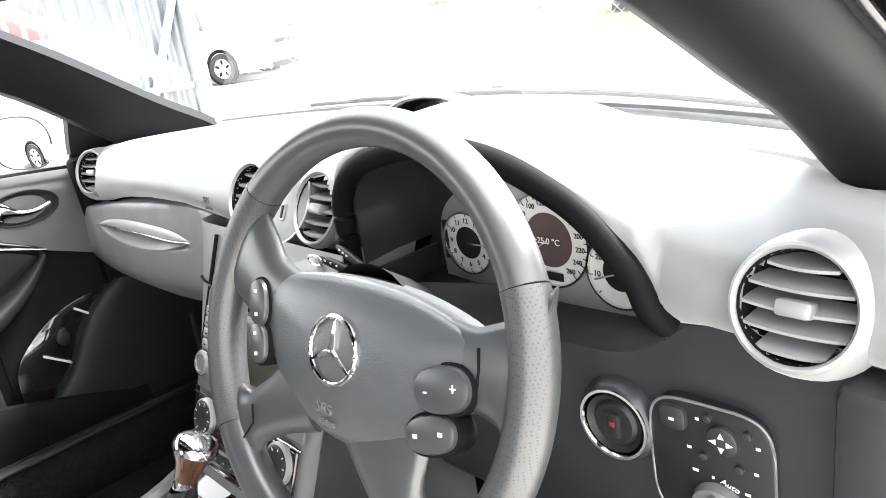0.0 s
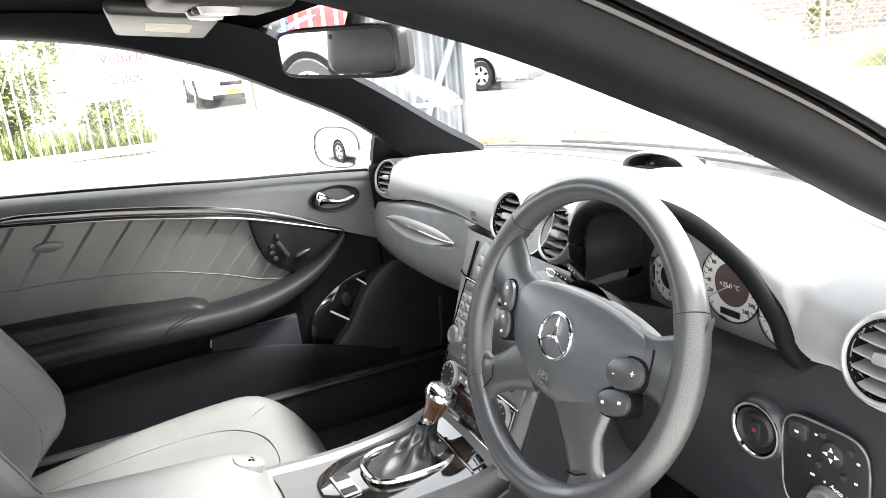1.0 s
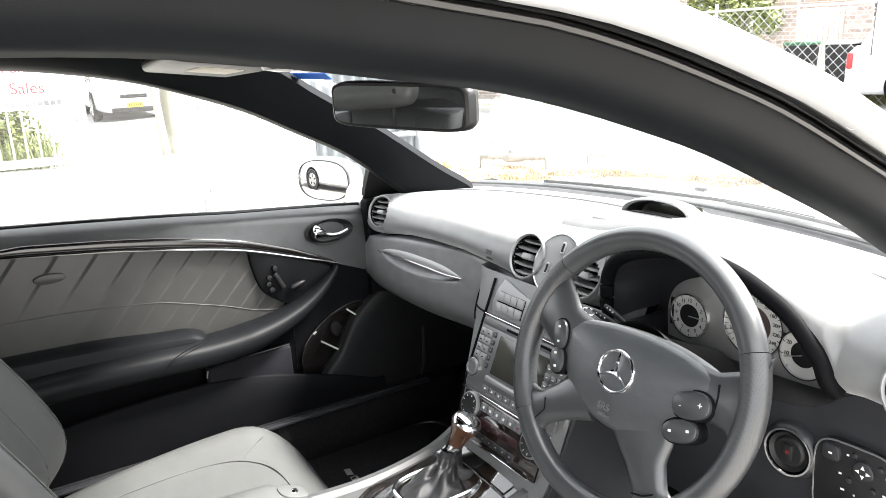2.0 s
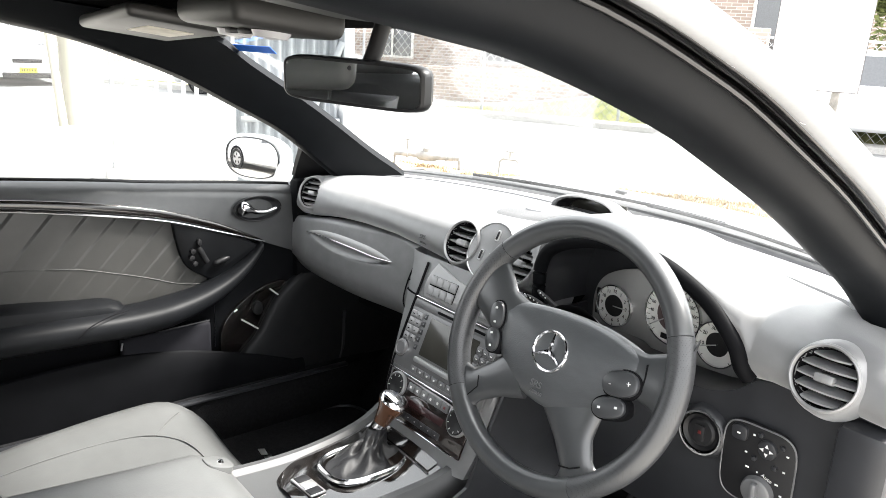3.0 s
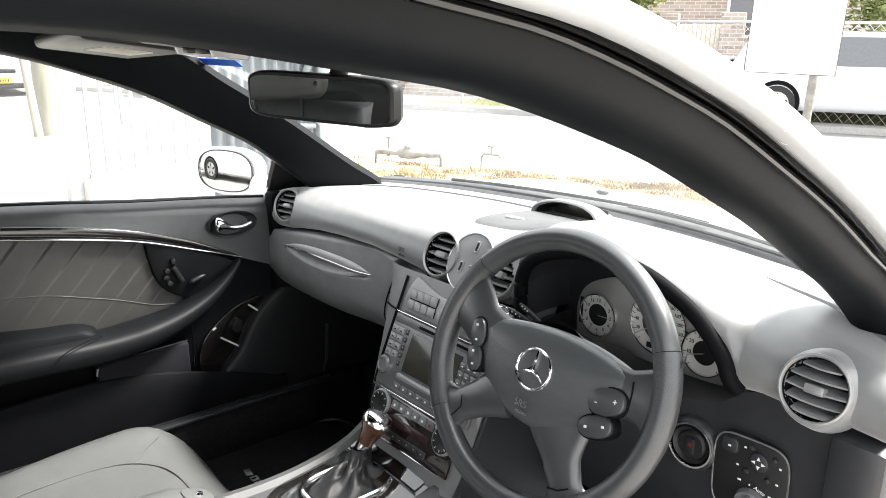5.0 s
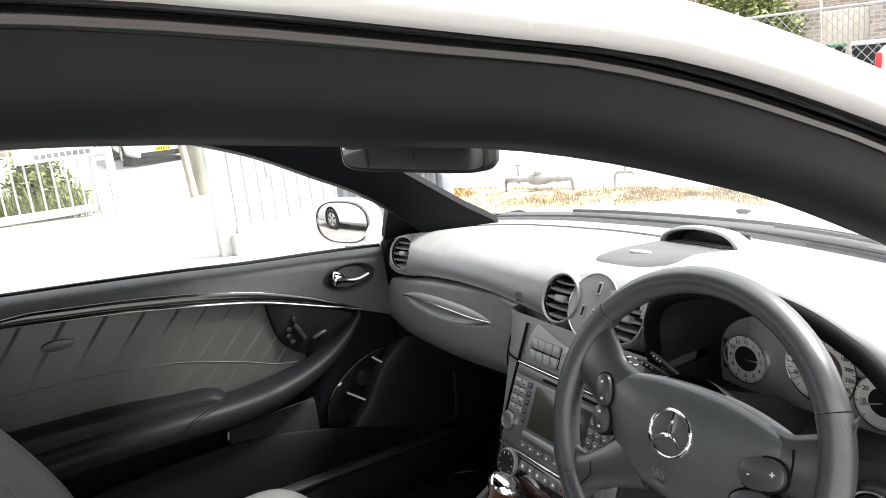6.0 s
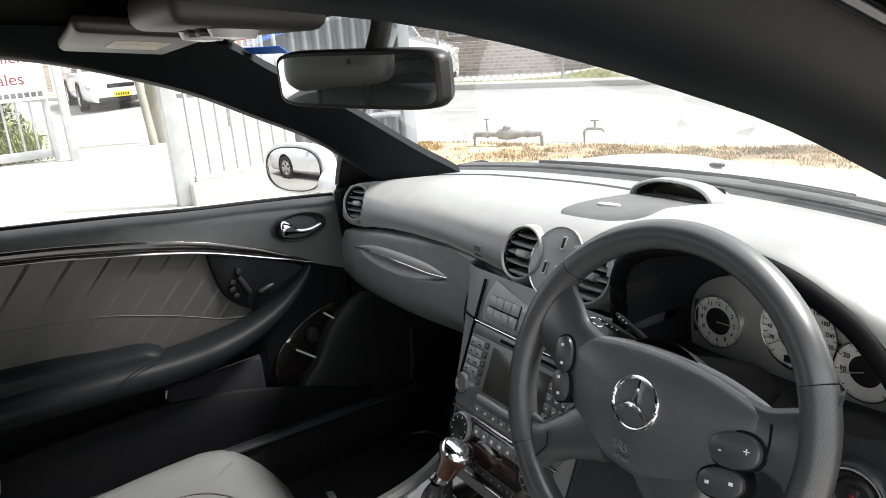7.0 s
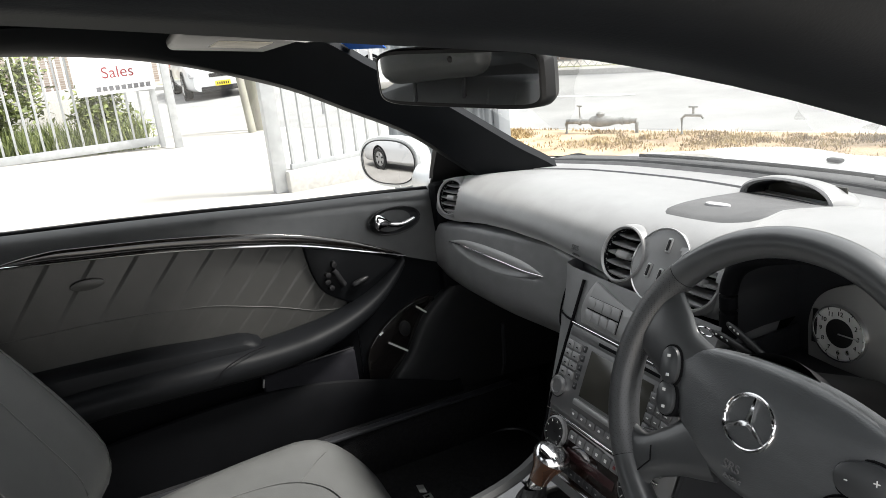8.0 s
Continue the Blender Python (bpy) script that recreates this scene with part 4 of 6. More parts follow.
for s in (-1, 1):
    for i in range(4):
        for j in range(2):
            on_stack("push_switch", CX + s * (0.0385 + 0.0183 * i), 0.7695 - 0.0178 * j, 0.0177, 0.0172, 0.005 - 0.0006 * abs(i - 1.5), M_KEY, bank, 0.0011, "", 0.0075)
    on_stack("switch_gap", CX + s * 0.066, 0.7606, 0.0755, 0.0375, 0.0015, M_VOID, bank, 0.001, "dark gap round the switches", 0.0072)

climate = thing("climate_panel", (CX, -0.13, 0.56), "black climate control panel with round dials and small keys", "climate control")
on_stack("fascia", CX, 0.563, 0.232, 0.079, 0.006, M_DARKWOOD, climate, 0.004, "brown-black lacquered fascia")
on_stack("lower_strip", CX, 0.527, 0.2, 0.0025, 0.004, M_CHROME, climate, 0.001, "thin chrome strip", 0.008)
for x in (-0.076, 0.10):
    k0 = part("temperature_dial", lathe([(0.024, 0.006), (0.0235, 0.014), (0.019, 0.0175), (0.0155, 0.0155), (0.0005, 0.0155)], stack_pose(x, 0.579), 36), M_BLACK, climate, "round temperature dial with a chrome ring")
    part("dial_ring", lathe([(0.0255, 0.006), (0.025, 0.0145), (0.022, 0.0165)], stack_pose(x, 0.579), 36), M_SILVERP, k0)
    for a in range(0, 360, 40):
        mm = stack_pose(x, 0.579) @ Matrix.Rotation(radians(a), 4, "Z")
        part("tick", box((0.0175, 0, 0.0172), (0.004, 0.0012, 0.0004), m=mm), M_PRINT, k0)
for i in range(6):
    on_stack("key", -0.037 + 0.0195 * i, 0.588, 0.0188, 0.0155, 0.004, M_RADIO, climate, 0.0018, "", 0.009)
    on_stack("key_mark", -0.037 + 0.0195 * i, 0.588, 0.0046, 0.0044, 0.0006, M_RED if i == 5 else M_PRINT, climate, 0.0, "", 0.0131)
    on_stack("key", -0.037 + 0.0195 * i, 0.541, 0.0188, 0.012, 0.003, M_DARK, climate, 0.0018, "", 0.009)
    on_stack("key_mark", -0.037 + 0.0195 * i, 0.541, 0.003, 0.0018, 0.0006, M_SATIN, climate, 0.0, "", 0.0121)
on_stack("readout", CX + 0.0, 0.564, 0.11, 0.014, 0.002, M_READOUT, climate, 0.001, "dark red readout strip", 0.0095)

# display pod at the foot of the windscreen
pod = thing("parking_display", (0.007, 0.30, 0.89), "arched grey parking display pod on the dash top", "display")
PX, PW = 0.007, 0.086


def pod_arch(w, h, y, z):
    return [(PX + w * math.copysign(abs(math.cos(a)) ** 0.85, math.cos(a)), y - 0.012 * math.cos(a) ** 2, z + h * math.sin(a) ** 0.85) for a in span(0, math.pi, 28)]


part("hood", loft([pod_arch(w, h, y, z) for w, h, y, z in ((PW, 0.034, 0.262, 0.890), (PW + 0.002, 0.035, 0.28, 0.888), (PW, 0.033, 0.30, 0.884), (PW - 0.008, 0.027, 0.325, 0.880), (PW - 0.022, 0.019, 0.35, 0.876), (PW - 0.05, 0.008, 0.372, 0.873))]), M_DASH, pod)
part("lip", loft([pod_arch(w, h, y, z) for w, h, y, z in ((PW, 0.034, 0.263, 0.890), (PW - 0.0005, 0.0335, 0.259, 0.890), (PW - 0.004, 0.0305, 0.2565, 0.890), (PW - 0.008, 0.0285, 0.259, 0.890), (PW - 0.009, 0.027, 0.266, 0.890))]), M_DASH, pod, "pale rounded front lip")
part("lining", loft([pod_arch(w, h, y, z) for w, h, y, z in ((PW - 0.0088, 0.0272, 0.265, 0.890), (PW - 0.012, 0.025, 0.285, 0.889), (PW - 0.016, 0.022, 0.300, 0.888))]), M_BLACK, pod)
part("screen", box((PX, 0.297, 0.900), (0.14, 0.004, 0.026), 0.001), M_SCREEN, pod, "dark display window")
part("sill_line", tube([(PX + 0.076 * u, 0.262 - 0.012 * u * u, 0.8915) for u in span(-1, 1, 12)], 0.0012, 6), M_BLACK, pod)


def pad_top(x, y):
    pts = [q for q in pad_profile(x)[14:]]
    return interp(y, pts)


rows = []
for v in span(0, 1, 20):
    y = 0.056 + 0.198 * v
    cut = 0.02 * max(0.0, 1 - v / 0.12) ** 2
    x0, x1 = -0.060 - 0.018 * v + cut, 0.132 - 0.028 * v - cut
    rows.append([(x0 + (x1 - x0) * u, y, pad_top(x0 + (x1 - x0) * u, y) + (0.0018 if 0 < u < 1 and 0 < v < 1 else -0.001)) for u in span(0, 1, 24)])
tray = solo("dash_speaker_cover", loft(rows), M_COVER, "matt dark grey cover set into the dash top", "dash cover")
SX, SY = -0.003, 0.122
sensor = solo("light_sensor", slab(oval(0.020, 0.0085, 24, turn=0.25), Matrix.Translation((SX, SY, pad_top(SX, SY) + 0.002)) @ Matrix.Rotation(radians(-2), 4, "X"), -0.002, 0.003, 0.0015), M_LENS, "pale oval light sensor on the dash top", "sensor")

# ---- centre console ----
console = thing("centre_console", (-0.01, -0.35, 0.3), "grey centre console with a lacquered wood deck", "console")
KX = -0.012


def deck_z(y):
    return smooth(y, [(-0.46, 0.478), (-0.36, 0.474), (-0.25, 0.478), (-0.17, 0.490), (-0.10, 0.522)])


rows = []
for y in span(-1.05, -0.07, 40):
    z = deck_z(y) if y > -0.46 else smooth(y, [(-1.05, 0.47), (-0.46, 0.478)])
    w = smooth(y, [(-1.05, 0.118), (-0.46, 0.108), (-0.3, 0.105), (-0.15, 0.120), (-0.07, 0.135)])
    rows.append([(KX + sx * (w + a), y, z + b) for sx, a, b in ((-1, 0.035, -0.24), (-1, 0.026, -0.08), (-1, 0.016, 0.0), (-1, 0.006, 0.012), (-1, -0.006, 0.013), (-1, -0.014, 0.004), (1, -0.014, 0.004), (1, -0.006, 0.013), (1, 0.006, 0.012), (1, 0.016, 0.0), (1, 0.026, -0.08), (1, 0.035, -0.24))])
part("body", loft(rows, caps=True), M_CONSOLE, console)
rows = []
for y in span(-0.396, -0.115, 40):
    w = smooth(y, [(-0.396, 0.030), (-0.390, 0.046), (-0.375, 0.062), (-0.345, 0.082), (-0.32, 0.090), (-0.15, 0.104), (-0.115, 0.11)])
    rows.append([(KX + u * w, y, deck_z(y) + 0.011 - 0.005 * u * u) for u in span(-1, 1, 12)])
part("wood_deck", loft(rows), M_GLOSS, console, "dark lacquered wood deck")
rows = []
for y in span(-0.178, -0.104, 10):
    rows.append([(KX + u * 0.094, y, deck_z(y) + 0.0145 - 0.005 * u * u - (0.004 if abs(u) > 0.99 else 0)) for u in (-1, -0.98, -0.8, -0.5, -0.2, 0.2, 0.5, 0.8, 0.98, 1)])
part("ashtray_lid", loft(rows), M_GLOSS, console, "lacquered lid in front of the lever")
part("lid_edge", tube([(KX + 0.097 * u, -0.181, deck_z(-0.181) + 0.0125 - 0.005 * u * u) for u in span(-1, 1, 12)], 0.0018, 6), M_CHROME, console)
plate = part("switch_plate", box((0, 0, 0), (0.064, 0.030, 0.004), 0.002, m=pose(-0.008, -0.359, deck_z(-0.359) + 0.0125, -2, 0, 4)), M_SATIN, console, "silver-edged switch plate")
for k in range(3):
    part("rocker", box((0, 0, 0), (0.0185, 0.025, 0.004), 0.0018, m=pose(-0.008 + 0.0205 * (k - 1), -0.359, deck_z(-0.359) + 0.0138, -2, 0, 4)), M_SILVERP if k == 1 else M_BLACK, plate)


gear = thing("gear_lever", (-0.02, -0.24, 0.485), "automatic gear lever with walnut knob and leather gaiter", "gear lever")
GC = Vector((-0.014, -0.248, 0.488))
part("frame", tube([GC + Vector((x, y, 0.004)) for x, y in oval(0.052, 0.074, 40, p=3)], 0.0055, 8, closed=True), M_CHROME, gear, "chrome gaiter frame")
tip = Vector((-0.050, -0.192, 0.526))
rows = []
for k in span(0, 1, 24):
    r = smooth(k, [(0, 1.0), (0.12, 0.95), (0.25, 0.8), (0.375, 0.62), (0.5, 0.47), (0.625, 0.38), (0.75, 0.33), (1, 0.27)])
    c = GC.lerp(tip, k**1.15)
    f = math.sin(math.pi * k)
    rows.append([c + Vector((0.049 * math.cos(a), 0.071 * math.sin(a), 0)) * (r * (1 + (0.10 * math.sin(6 * a + 4 * k) + 0.07 * math.sin(11 * a - 5 * k + 1)) * f)) + Vector((0, 0, (0.005 * math.sin(5 * a + 9 * k) + 0.003 * math.sin(8 * a - 4 * k)) * f)) for a in span(0, math.tau, 72)[:-1]])
part("gaiter", loft(rows, loop=True), M_BOOT, gear, "creased grey leather gaiter")
axis = (Vector((-0.033, -0.164, 0.587)) - tip).normalized()
LM = facing(tip, axis, (0, 1, 0))
part("collar", lathe([(0.0135, -0.004), (0.014, 0.0), (0.0135, 0.010)], LM, 24), M_CHROME, gear, "chrome collar")
part("knob", lathe([(0.0145, 0.009), (0.016, 0.02), (0.0195, 0.034), (0.0255, 0.046), (0.0285, 0.054)], LM, 24), M_KNOBWOOD, gear, "glossy walnut knob")
part("knob_cap", lathe([(0.0287, 0.053), (0.028, 0.060), (0.0235, 0.067), (0.013, 0.0715), (0.0005, 0.073)], LM, 24), M_CHROME, gear, "polished metal cap")

arm = thing("console_armrest", (0, -0.63, 0.5), "light grey leather armrest lid with a release button", "armrest")
rows = []
for y in span(-0.86, -0.455, 26):
    e = min(1, max(0, (-0.455 - y) / 0.06)) ** 0.5
    w, z = 0.112 * (0.80 + 0.2 * e), 0.49 + 0.068 * e + 0.03 * max(0, (-0.52 - y) / 0.34)
    rows.append([(-0.015 + w * math.copysign(abs(math.cos(a)) ** 0.45, math.cos(a)), y, 0.47 + (z - 0.47) * math.sin(a) ** 0.5) for a in span(0, math.pi, 18)])
part("lid", loft(rows), M_ARM, arm)
part("lid_seam", tube([(-0.015 + 0.093 * u, -0.4535 - 0.02 * u**4, 0.4925) for u in span(-1, 1, 24)], 0.0014, 6), M_VOID, arm)
part("box", box((-0.015, -0.66, 0.44), (0.2, 0.4, 0.08), 0.02), M_CONSOLE, arm)
bt = part("release_button", slab(oval(0.021, 0.024, 28, p=2.6), facing((-0.06, -0.492, 0.5435), (0, 0.36, 1), (0, 1, 0)), -0.008, 0.0065, 0.0015), M_ARM, arm, "grey release button")
part("bead", lathe([(0.006, 0.0), (0.004, 0.003), (0.0005, 0.0035)], facing((-0.06, -0.487, 0.5485), (0, 0.36, 1), (0, 1, 0)), 16), M_CHROME, bt)


# ---- seats ----
def seat(cx, label):
    ob = thing("front_seat", (cx, -0.6, 0.25), label, "car seat", "front seats")

    def cushion_z(u, v):
        z = 0.332 + 0.05 * v + 0.02 * math.sin(min(1, v * 1.3) * math.pi * 0.75)
        z += 0.045 * abs(u) ** 3
        nose = max(0, (v - 0.72) / 0.28)
        return z - 0.15 * nose**2.2

    def grid(u0, u1, v0, v1, nu, nv, f, out=0.0):
        return loft([[f(u, v, out) for u in span(u0, u1, nu)] for v in span(v0, v1, nv)])

    def wrap(u):
        """Where a section point lies across the width (1 at the side) and how far it has turned down."""
        a = abs(u)
        if a < 0.74:
            return u / 0.74 * 0.79, 0.0
        th = (a - 0.74) / 0.26 * math.pi / 2
        return math.copysign(0.79 + 0.21 * math.sin(th), u), 1 - math.cos(th)

    def cush(u, v, out):
        s, d = wrap(u)
        return (cx + s * 0.262, -0.86 + 0.585 * v + 0.012 * (1 - s * s) * v, cushion_z(s, v) - 0.062 * d + out)

    rows = []
    for v in span(0, 1, 26):
        top = [cush(u, v, 0) for u in span(-1, 1, 28)]
        rows.append([(top[0][0] - 0.004, top[0][1], 0.25)] + [(top[0][0] - 0.012, top[0][1], min(0.36, top[0][2] - 0.03))] + top + [(top[-1][0] + 0.012, top[-1][1], min(0.36, top[-1][2] - 0.03)), (top[-1][0] + 0.004, top[-1][1], 0.25)])
    last = [(x, y - 0.03, 0.25) for x, y, z in rows[-1]]
    part("cushion", loft(rows + [last]), M_SEAT, ob, "light grey leather seat cushion")
    seam = spline([cush(-0.62, 0.0, 0.001), cush(-0.58, 0.35, 0.001), cush(-0.5, 0.62, 0.001), cush(-0.3, 0.74, 0.001), cush(0, 0.77, 0.001), cush(0.3, 0.74, 0.001), cush(0.5, 0.62, 0.001), cush(0.58, 0.35, 0.001), cush(0.62, 0.0, 0.001)], 48)
    part("seat_seam", tube(seam, 0.0016, 6), M_ARM, ob)
    for s in (-1, 1):
        part("seat_seam", tube(spline([cush(s * 0.44, 0.68, 0.001), cush(s * 0.66, 0.8, 0.001), cush(s * 0.9, 0.9, 0.001)], 14), 0.0014, 6), M_ARM, ob)

    def back(u, v, out):
        lean = radians(22)
        u, d = wrap(u)
        f = abs(u) ** 2.2 * (0.06 + 0.06 * math.sin(v**0.7 * math.pi)) * (1 - 0.4 * v) - 0.02 * math.sin(v * math.pi) * (1 - abs(u) ** 3) - 0.06 * max(0, 1 - v / 0.22) ** 2 - 0.075 * d
        w = 0.262 - 0.055 * v**2
        z = 0.42 + 0.58 * v
        roundtop = -0.07 * max(0, (v - 0.86) / 0.14) ** 2
        return (cx + u * w, -0.82 - (z - 0.50) * math.tan(lean) + f + roundtop + out, z - 0.03 * abs(u) ** 2.5 * v)

    rows = []
    for v in span(0, 1, 26):
        front = [back(u, v, 0) for u in span(-1, 1, 28)]
        rows.append(front + [(front[-1][0], front[-1][1] - 0.06, front[-1][2]), (cx + 0.15, front[14][1] - 0.10, front[14][2]), (cx - 0.15, front[14][1] - 0.10, front[14][2]), (front[0][0], front[0][1] - 0.06, front[0][2])])
    part("backrest", loft(rows, loop=True, caps=True), M_SEAT, ob, "light grey leather backrest with side bolsters")
    for s in (-1, 1):
        part("seat_seam", tube([back(s * 0.52, v, 0.0) for v in span(0, 0.97, 24)], 0.0018, 6), M_ARM, ob)
        part("seat_seam", tube([back(s * 0.80, v, 0.0) for v in span(0.02, 0.97, 24)], 0.0014, 6), M_ARM, ob)
    part("headrest", box((0, 0, 0), (0.26, 0.09, 0.19), 0.04, 4, m=pose(cx, -1.06, 1.10, 18, 0, 0)), M_SEAT, ob, "light grey leather headrest")
    for s in (-1, 1):
        part("headrest_post", tube([(cx + s * 0.06, -1.05, 1.02), (cx + s * 0.06, -1.035, 0.96)], 0.005, 8), M_BLACK, ob)
    part("seat_base", box((cx, -0.60, 0.27), (0.44, 0.46, 0.09), 0.02), M_BLACK, ob)
    return ob


seat(-0.355, "light grey leather passenger seat with stitched side bolsters")
seat(0.345, "light grey leather driver's seat beside the armrest")
bench = thing("rear_bench", (0, -1.4, 0.3), "light grey leather rear bench", "car seat")
for s in (-1, 1):
    part("cushion", box((s * 0.3, -1.36, 0.42), (0.48, 0.44, 0.2), 0.05, 4), M_SEAT, bench)
    part("backrest", box((0, 0, 0), (0.48, 0.14, 0.5), 0.05, 4, m=pose(s * 0.3, -1.53, 0.74, -15, 0, 0)), M_SEAT, bench)
    part("headrest", box((s * 0.3, -1.56, 1.04), (0.25, 0.09, 0.14), 0.04, 4), M_SEAT, bench)

mat_ob = thing("floor_mat", (-0.42, -0.12, 0.235), "black carpet floor mat with a silver emblem", "floor mat")
part("carpet", box((-0.42, -0.14, 0.240), (0.42, 0.52, 0.012), 0.005), M_CARPET, mat_ob)
part("binding", tube([Vector((x, y, 0.244)) for x, y in oval(0.21, 0.26, 40, cx=-0.42, cy=-0.14, p=7)], 0.006, 6, closed=True), M_DARK, mat_ob)
part("emblem", slab([(-0.017, -0.006), (0.011, -0.008), (0.017, 0.006), (-0.011, 0.008)], pose(-0.517, -0.196, 0.2465, 0, 0, -4), 0, 0.002, 0.0005), M_SATIN, mat_ob, "silver emblem bar")
for k in range(3):
    e0 = part("emblem", box((0, 0, 0), (0.019, 0.018, 0.002), 0.0005, m=pose(-0.484 + 0.025 * k, -0.196 - 0.001 * k, 0.2475, 0, 0, -4)), M_SATIN, mat_ob)
    part("emblem_cut", box((0, 0, 0), (0.006, 0.010, 0.002), 0.0005, m=pose(-0.484 + 0.025 * k, -0.198 - 0.001 * k, 0.2480, 0, 0, -4)), M_CARPET, e0)
pedal = thing("pedals", (0.33, 0.2, 0.3), "metal-faced foot pedals under the dashboard", "pedals")
for x, w, h in ((0.25, 0.09, 0.06), (0.40, 0.05, 0.12)):
    part("pedal_face", box((0, 0, 0), (w, 0.012, h), 0.004, m=pose(x, 0.14, 0.36, -35, 0, 0)), M_SATIN, pedal)
    part("pedal_arm", tube([(x, 0.15, 0.37), (x, 0.22, 0.45), (x, 0.2, 0.6)], 0.008, 8), M_BLACK, pedal)

# ---- passenger door ----
door = thing("passenger_door", (-0.72, -0.5, 0.3), "closed passenger door with a pleated grey leather panel", "car door")
SILL = [(-1.15, 0.937), (-0.917, 0.915), (-0.67, 0.897), (-0.477, 0.881), (-0.347, 0.868), (-0.2, 0.857), (-0.09, 0.848), (0.0, 0.839), (0.05, 0.835)]
CHR = [(-1.15, 0.882), (-0.862, 0.861), (-0.682, 0.843), (-0.584, 0.831), (-0.425, 0.805), (-0.327, 0.784), (-0.228, 0.753), (-0.103, 0.711), (-0.05, 0.69), (0.05, 0.65)]
ARMZ = [(-1.15, 0.625), (-0.842, 0.622), (-0.729, 0.628), (-0.541, 0.620), (-0.43, 0.604), (-0.334, 0.596), (-0.213, 0.632), (-0.155, 0.668), (-0.112, 0.70), (-0.05, 0.70), (0.05, 0.68)]


def sill(y):
    return smooth(y, SILL)


def chr_z(y):
    return smooth(y, CHR)


rows = []
for y in span(-1.15, 0.02, 50):
    s, c = sill(y), chr_z(y)
    rows.append([(-0.755, y, s - 0.012), (-0.745, y, s - 0.004), (-0.733, y, s), (-0.722, y, s - 0.004), (-0.712, y, s - 0.013)] + [(-0.706 + 0.018 * u, y, s - 0.02 + (c - s + 0.02) * u) for u in span(0, 1, 8)])
part("upper_trim", loft(rows), M_DOORTOP, door, "charcoal soft upper door trim")
part("window_seal", tube([(-0.742, y, sill(y) + 0.001) for y in span(-1.15, 0.0, 20)], 0.005, 8), M_RUBBER, door, "black window seal")
rows = []
for y in span(-0.87, -0.10, 50):
    k = min(1, max(0, -0.10 - y) / 0.12) ** 0.6 * min(1, max(0, y + 0.872) / 0.10) ** 0.6
    c, w = chr_z(y), 0.026 * k * smooth(y, [(-0.9, 0.75), (-0.7, 0.8), (-0.4, 0.92), (-0.1, 0.6)])
    rows.append([(-0.691 + 0.005 * math.sin(a), y, c + 0.003 + w * (0.5 - 0.5 * math.cos(a))) for a in span(0, math.pi, 8)])
part("wood_strip", loft(rows), M_WOOD, door, "dark lacquered wood strip")
part("chrome_strip", tube([(-0.684, y, chr_z(y) + 0.002) for y in span(-1.15, -0.104, 44)], 0.0024, 8), M_CHROME, door, "thin chrome strip")

# pleated leather panel below the strip
FRONT = [(0.784, -0.327), (0.728, -0.318), (0.68, -0.300), (0.646, -0.262), (0.60, -0.235)]


def front_y(z):
    return smooth(z, sorted(FRONT))


RIDGES = [(-1.171, -5.5), (-1.093, -4.5), (-1.015, -3.5), (-0.937, -2.5), (-0.86, -1.5), (-0.785, -0.5), (-0.709, 0.5), (-0.634, 1.5), (-0.563, 2.5), (-0.497, 3.5), (-0.440, 4.5), (-0.387, 5.5), (-0.336, 6.5), (-0.287, 7.5), (-0.24, 8.5), (-0.195, 9.5), (-0.15, 10.5), (-0.105, 11.5), (-0.06, 12.5)]
rows = []
for i in range(901):
    u = i / 900
    r = []
    for j in range(37):
        v = j / 36
        c = -1.15 + 1.17 * u
        y0 = min(max(c - 0.19 * v, -1.15), front_y(0.784 - 0.19 * v) + 0.036)
        top, bot = chr_z(y0) - 0.001, smooth(y0, ARMZ) - 0.035
        z = top + (bot - top) * v
        ph = smooth(c, RIDGES)
        q = (ph - 0.4) % 1
        fade = smooth(v, [(0, 0.9), (0.06, 1.0), (0.2, 0.75), (0.38, 0.3), (0.55, 0.15), (1, 0.12)]) 
        depth = 0.0040 * min(q / 0.11, (1 - q) / 0.89) * fade
        r.append((-0.702 + 0.006 * math.sin(v * math.pi) + depth, y0, z))
    rows.append(r)
part("pleated_panel", loft(rows), M_INSERT, door, "pleated grey leather door panel")
SEAM = [(-1.15, 0.5), (-0.55, 0.5), (-0.44, 0.545), (-0.366, 0.595), (-0.316, 0.665), (-0.25, 0.75), (-0.2, 0.8)]
seam = []
for y in span(-1.12, -0.255, 60):
    v, top, bot = smooth(y, SEAM), chr_z(y) - 0.001, smooth(y, ARMZ) - 0.035
    seam.append((-0.7015 + 0.006 * math.sin(v * math.pi), y, top + (bot - top) * v))
part("panel_seam", tube(seam, 0.0011, 6), M_INSERT, door)
part("seat_memory_tab", slab(oval(0.03, 0.0105, 28), facing((-0.694, -0.735, 0.80), (1, 0, 0)), -0.004, 0.004, 0.002), M_INSERT, door, "oval leather-coloured tab")

# switch pod at the front end of the strip
outline = [(-0.327, 0.783), (-0.318, 0.728), (-0.30, 0.68), (-0.262, 0.648), (-0.225, 0.634), (-0.19, 0.65), (-0.155, 0.673), (-0.12, 0.703), (-0.17, 0.731), (-0.228, 0.752), (-0.28, 0.768)]
pm = facing((-0.70, 0, 0), (1, 0, 0))
part("switch_pod", slab([(p.x, p.y) for p in spline([(y, z, 0) for y, z in outline + outline[:1]], 50)[:-1]], pm, -0.01, 0.014, 0.006), M_DOORARM, door, "dark seat switch pod")
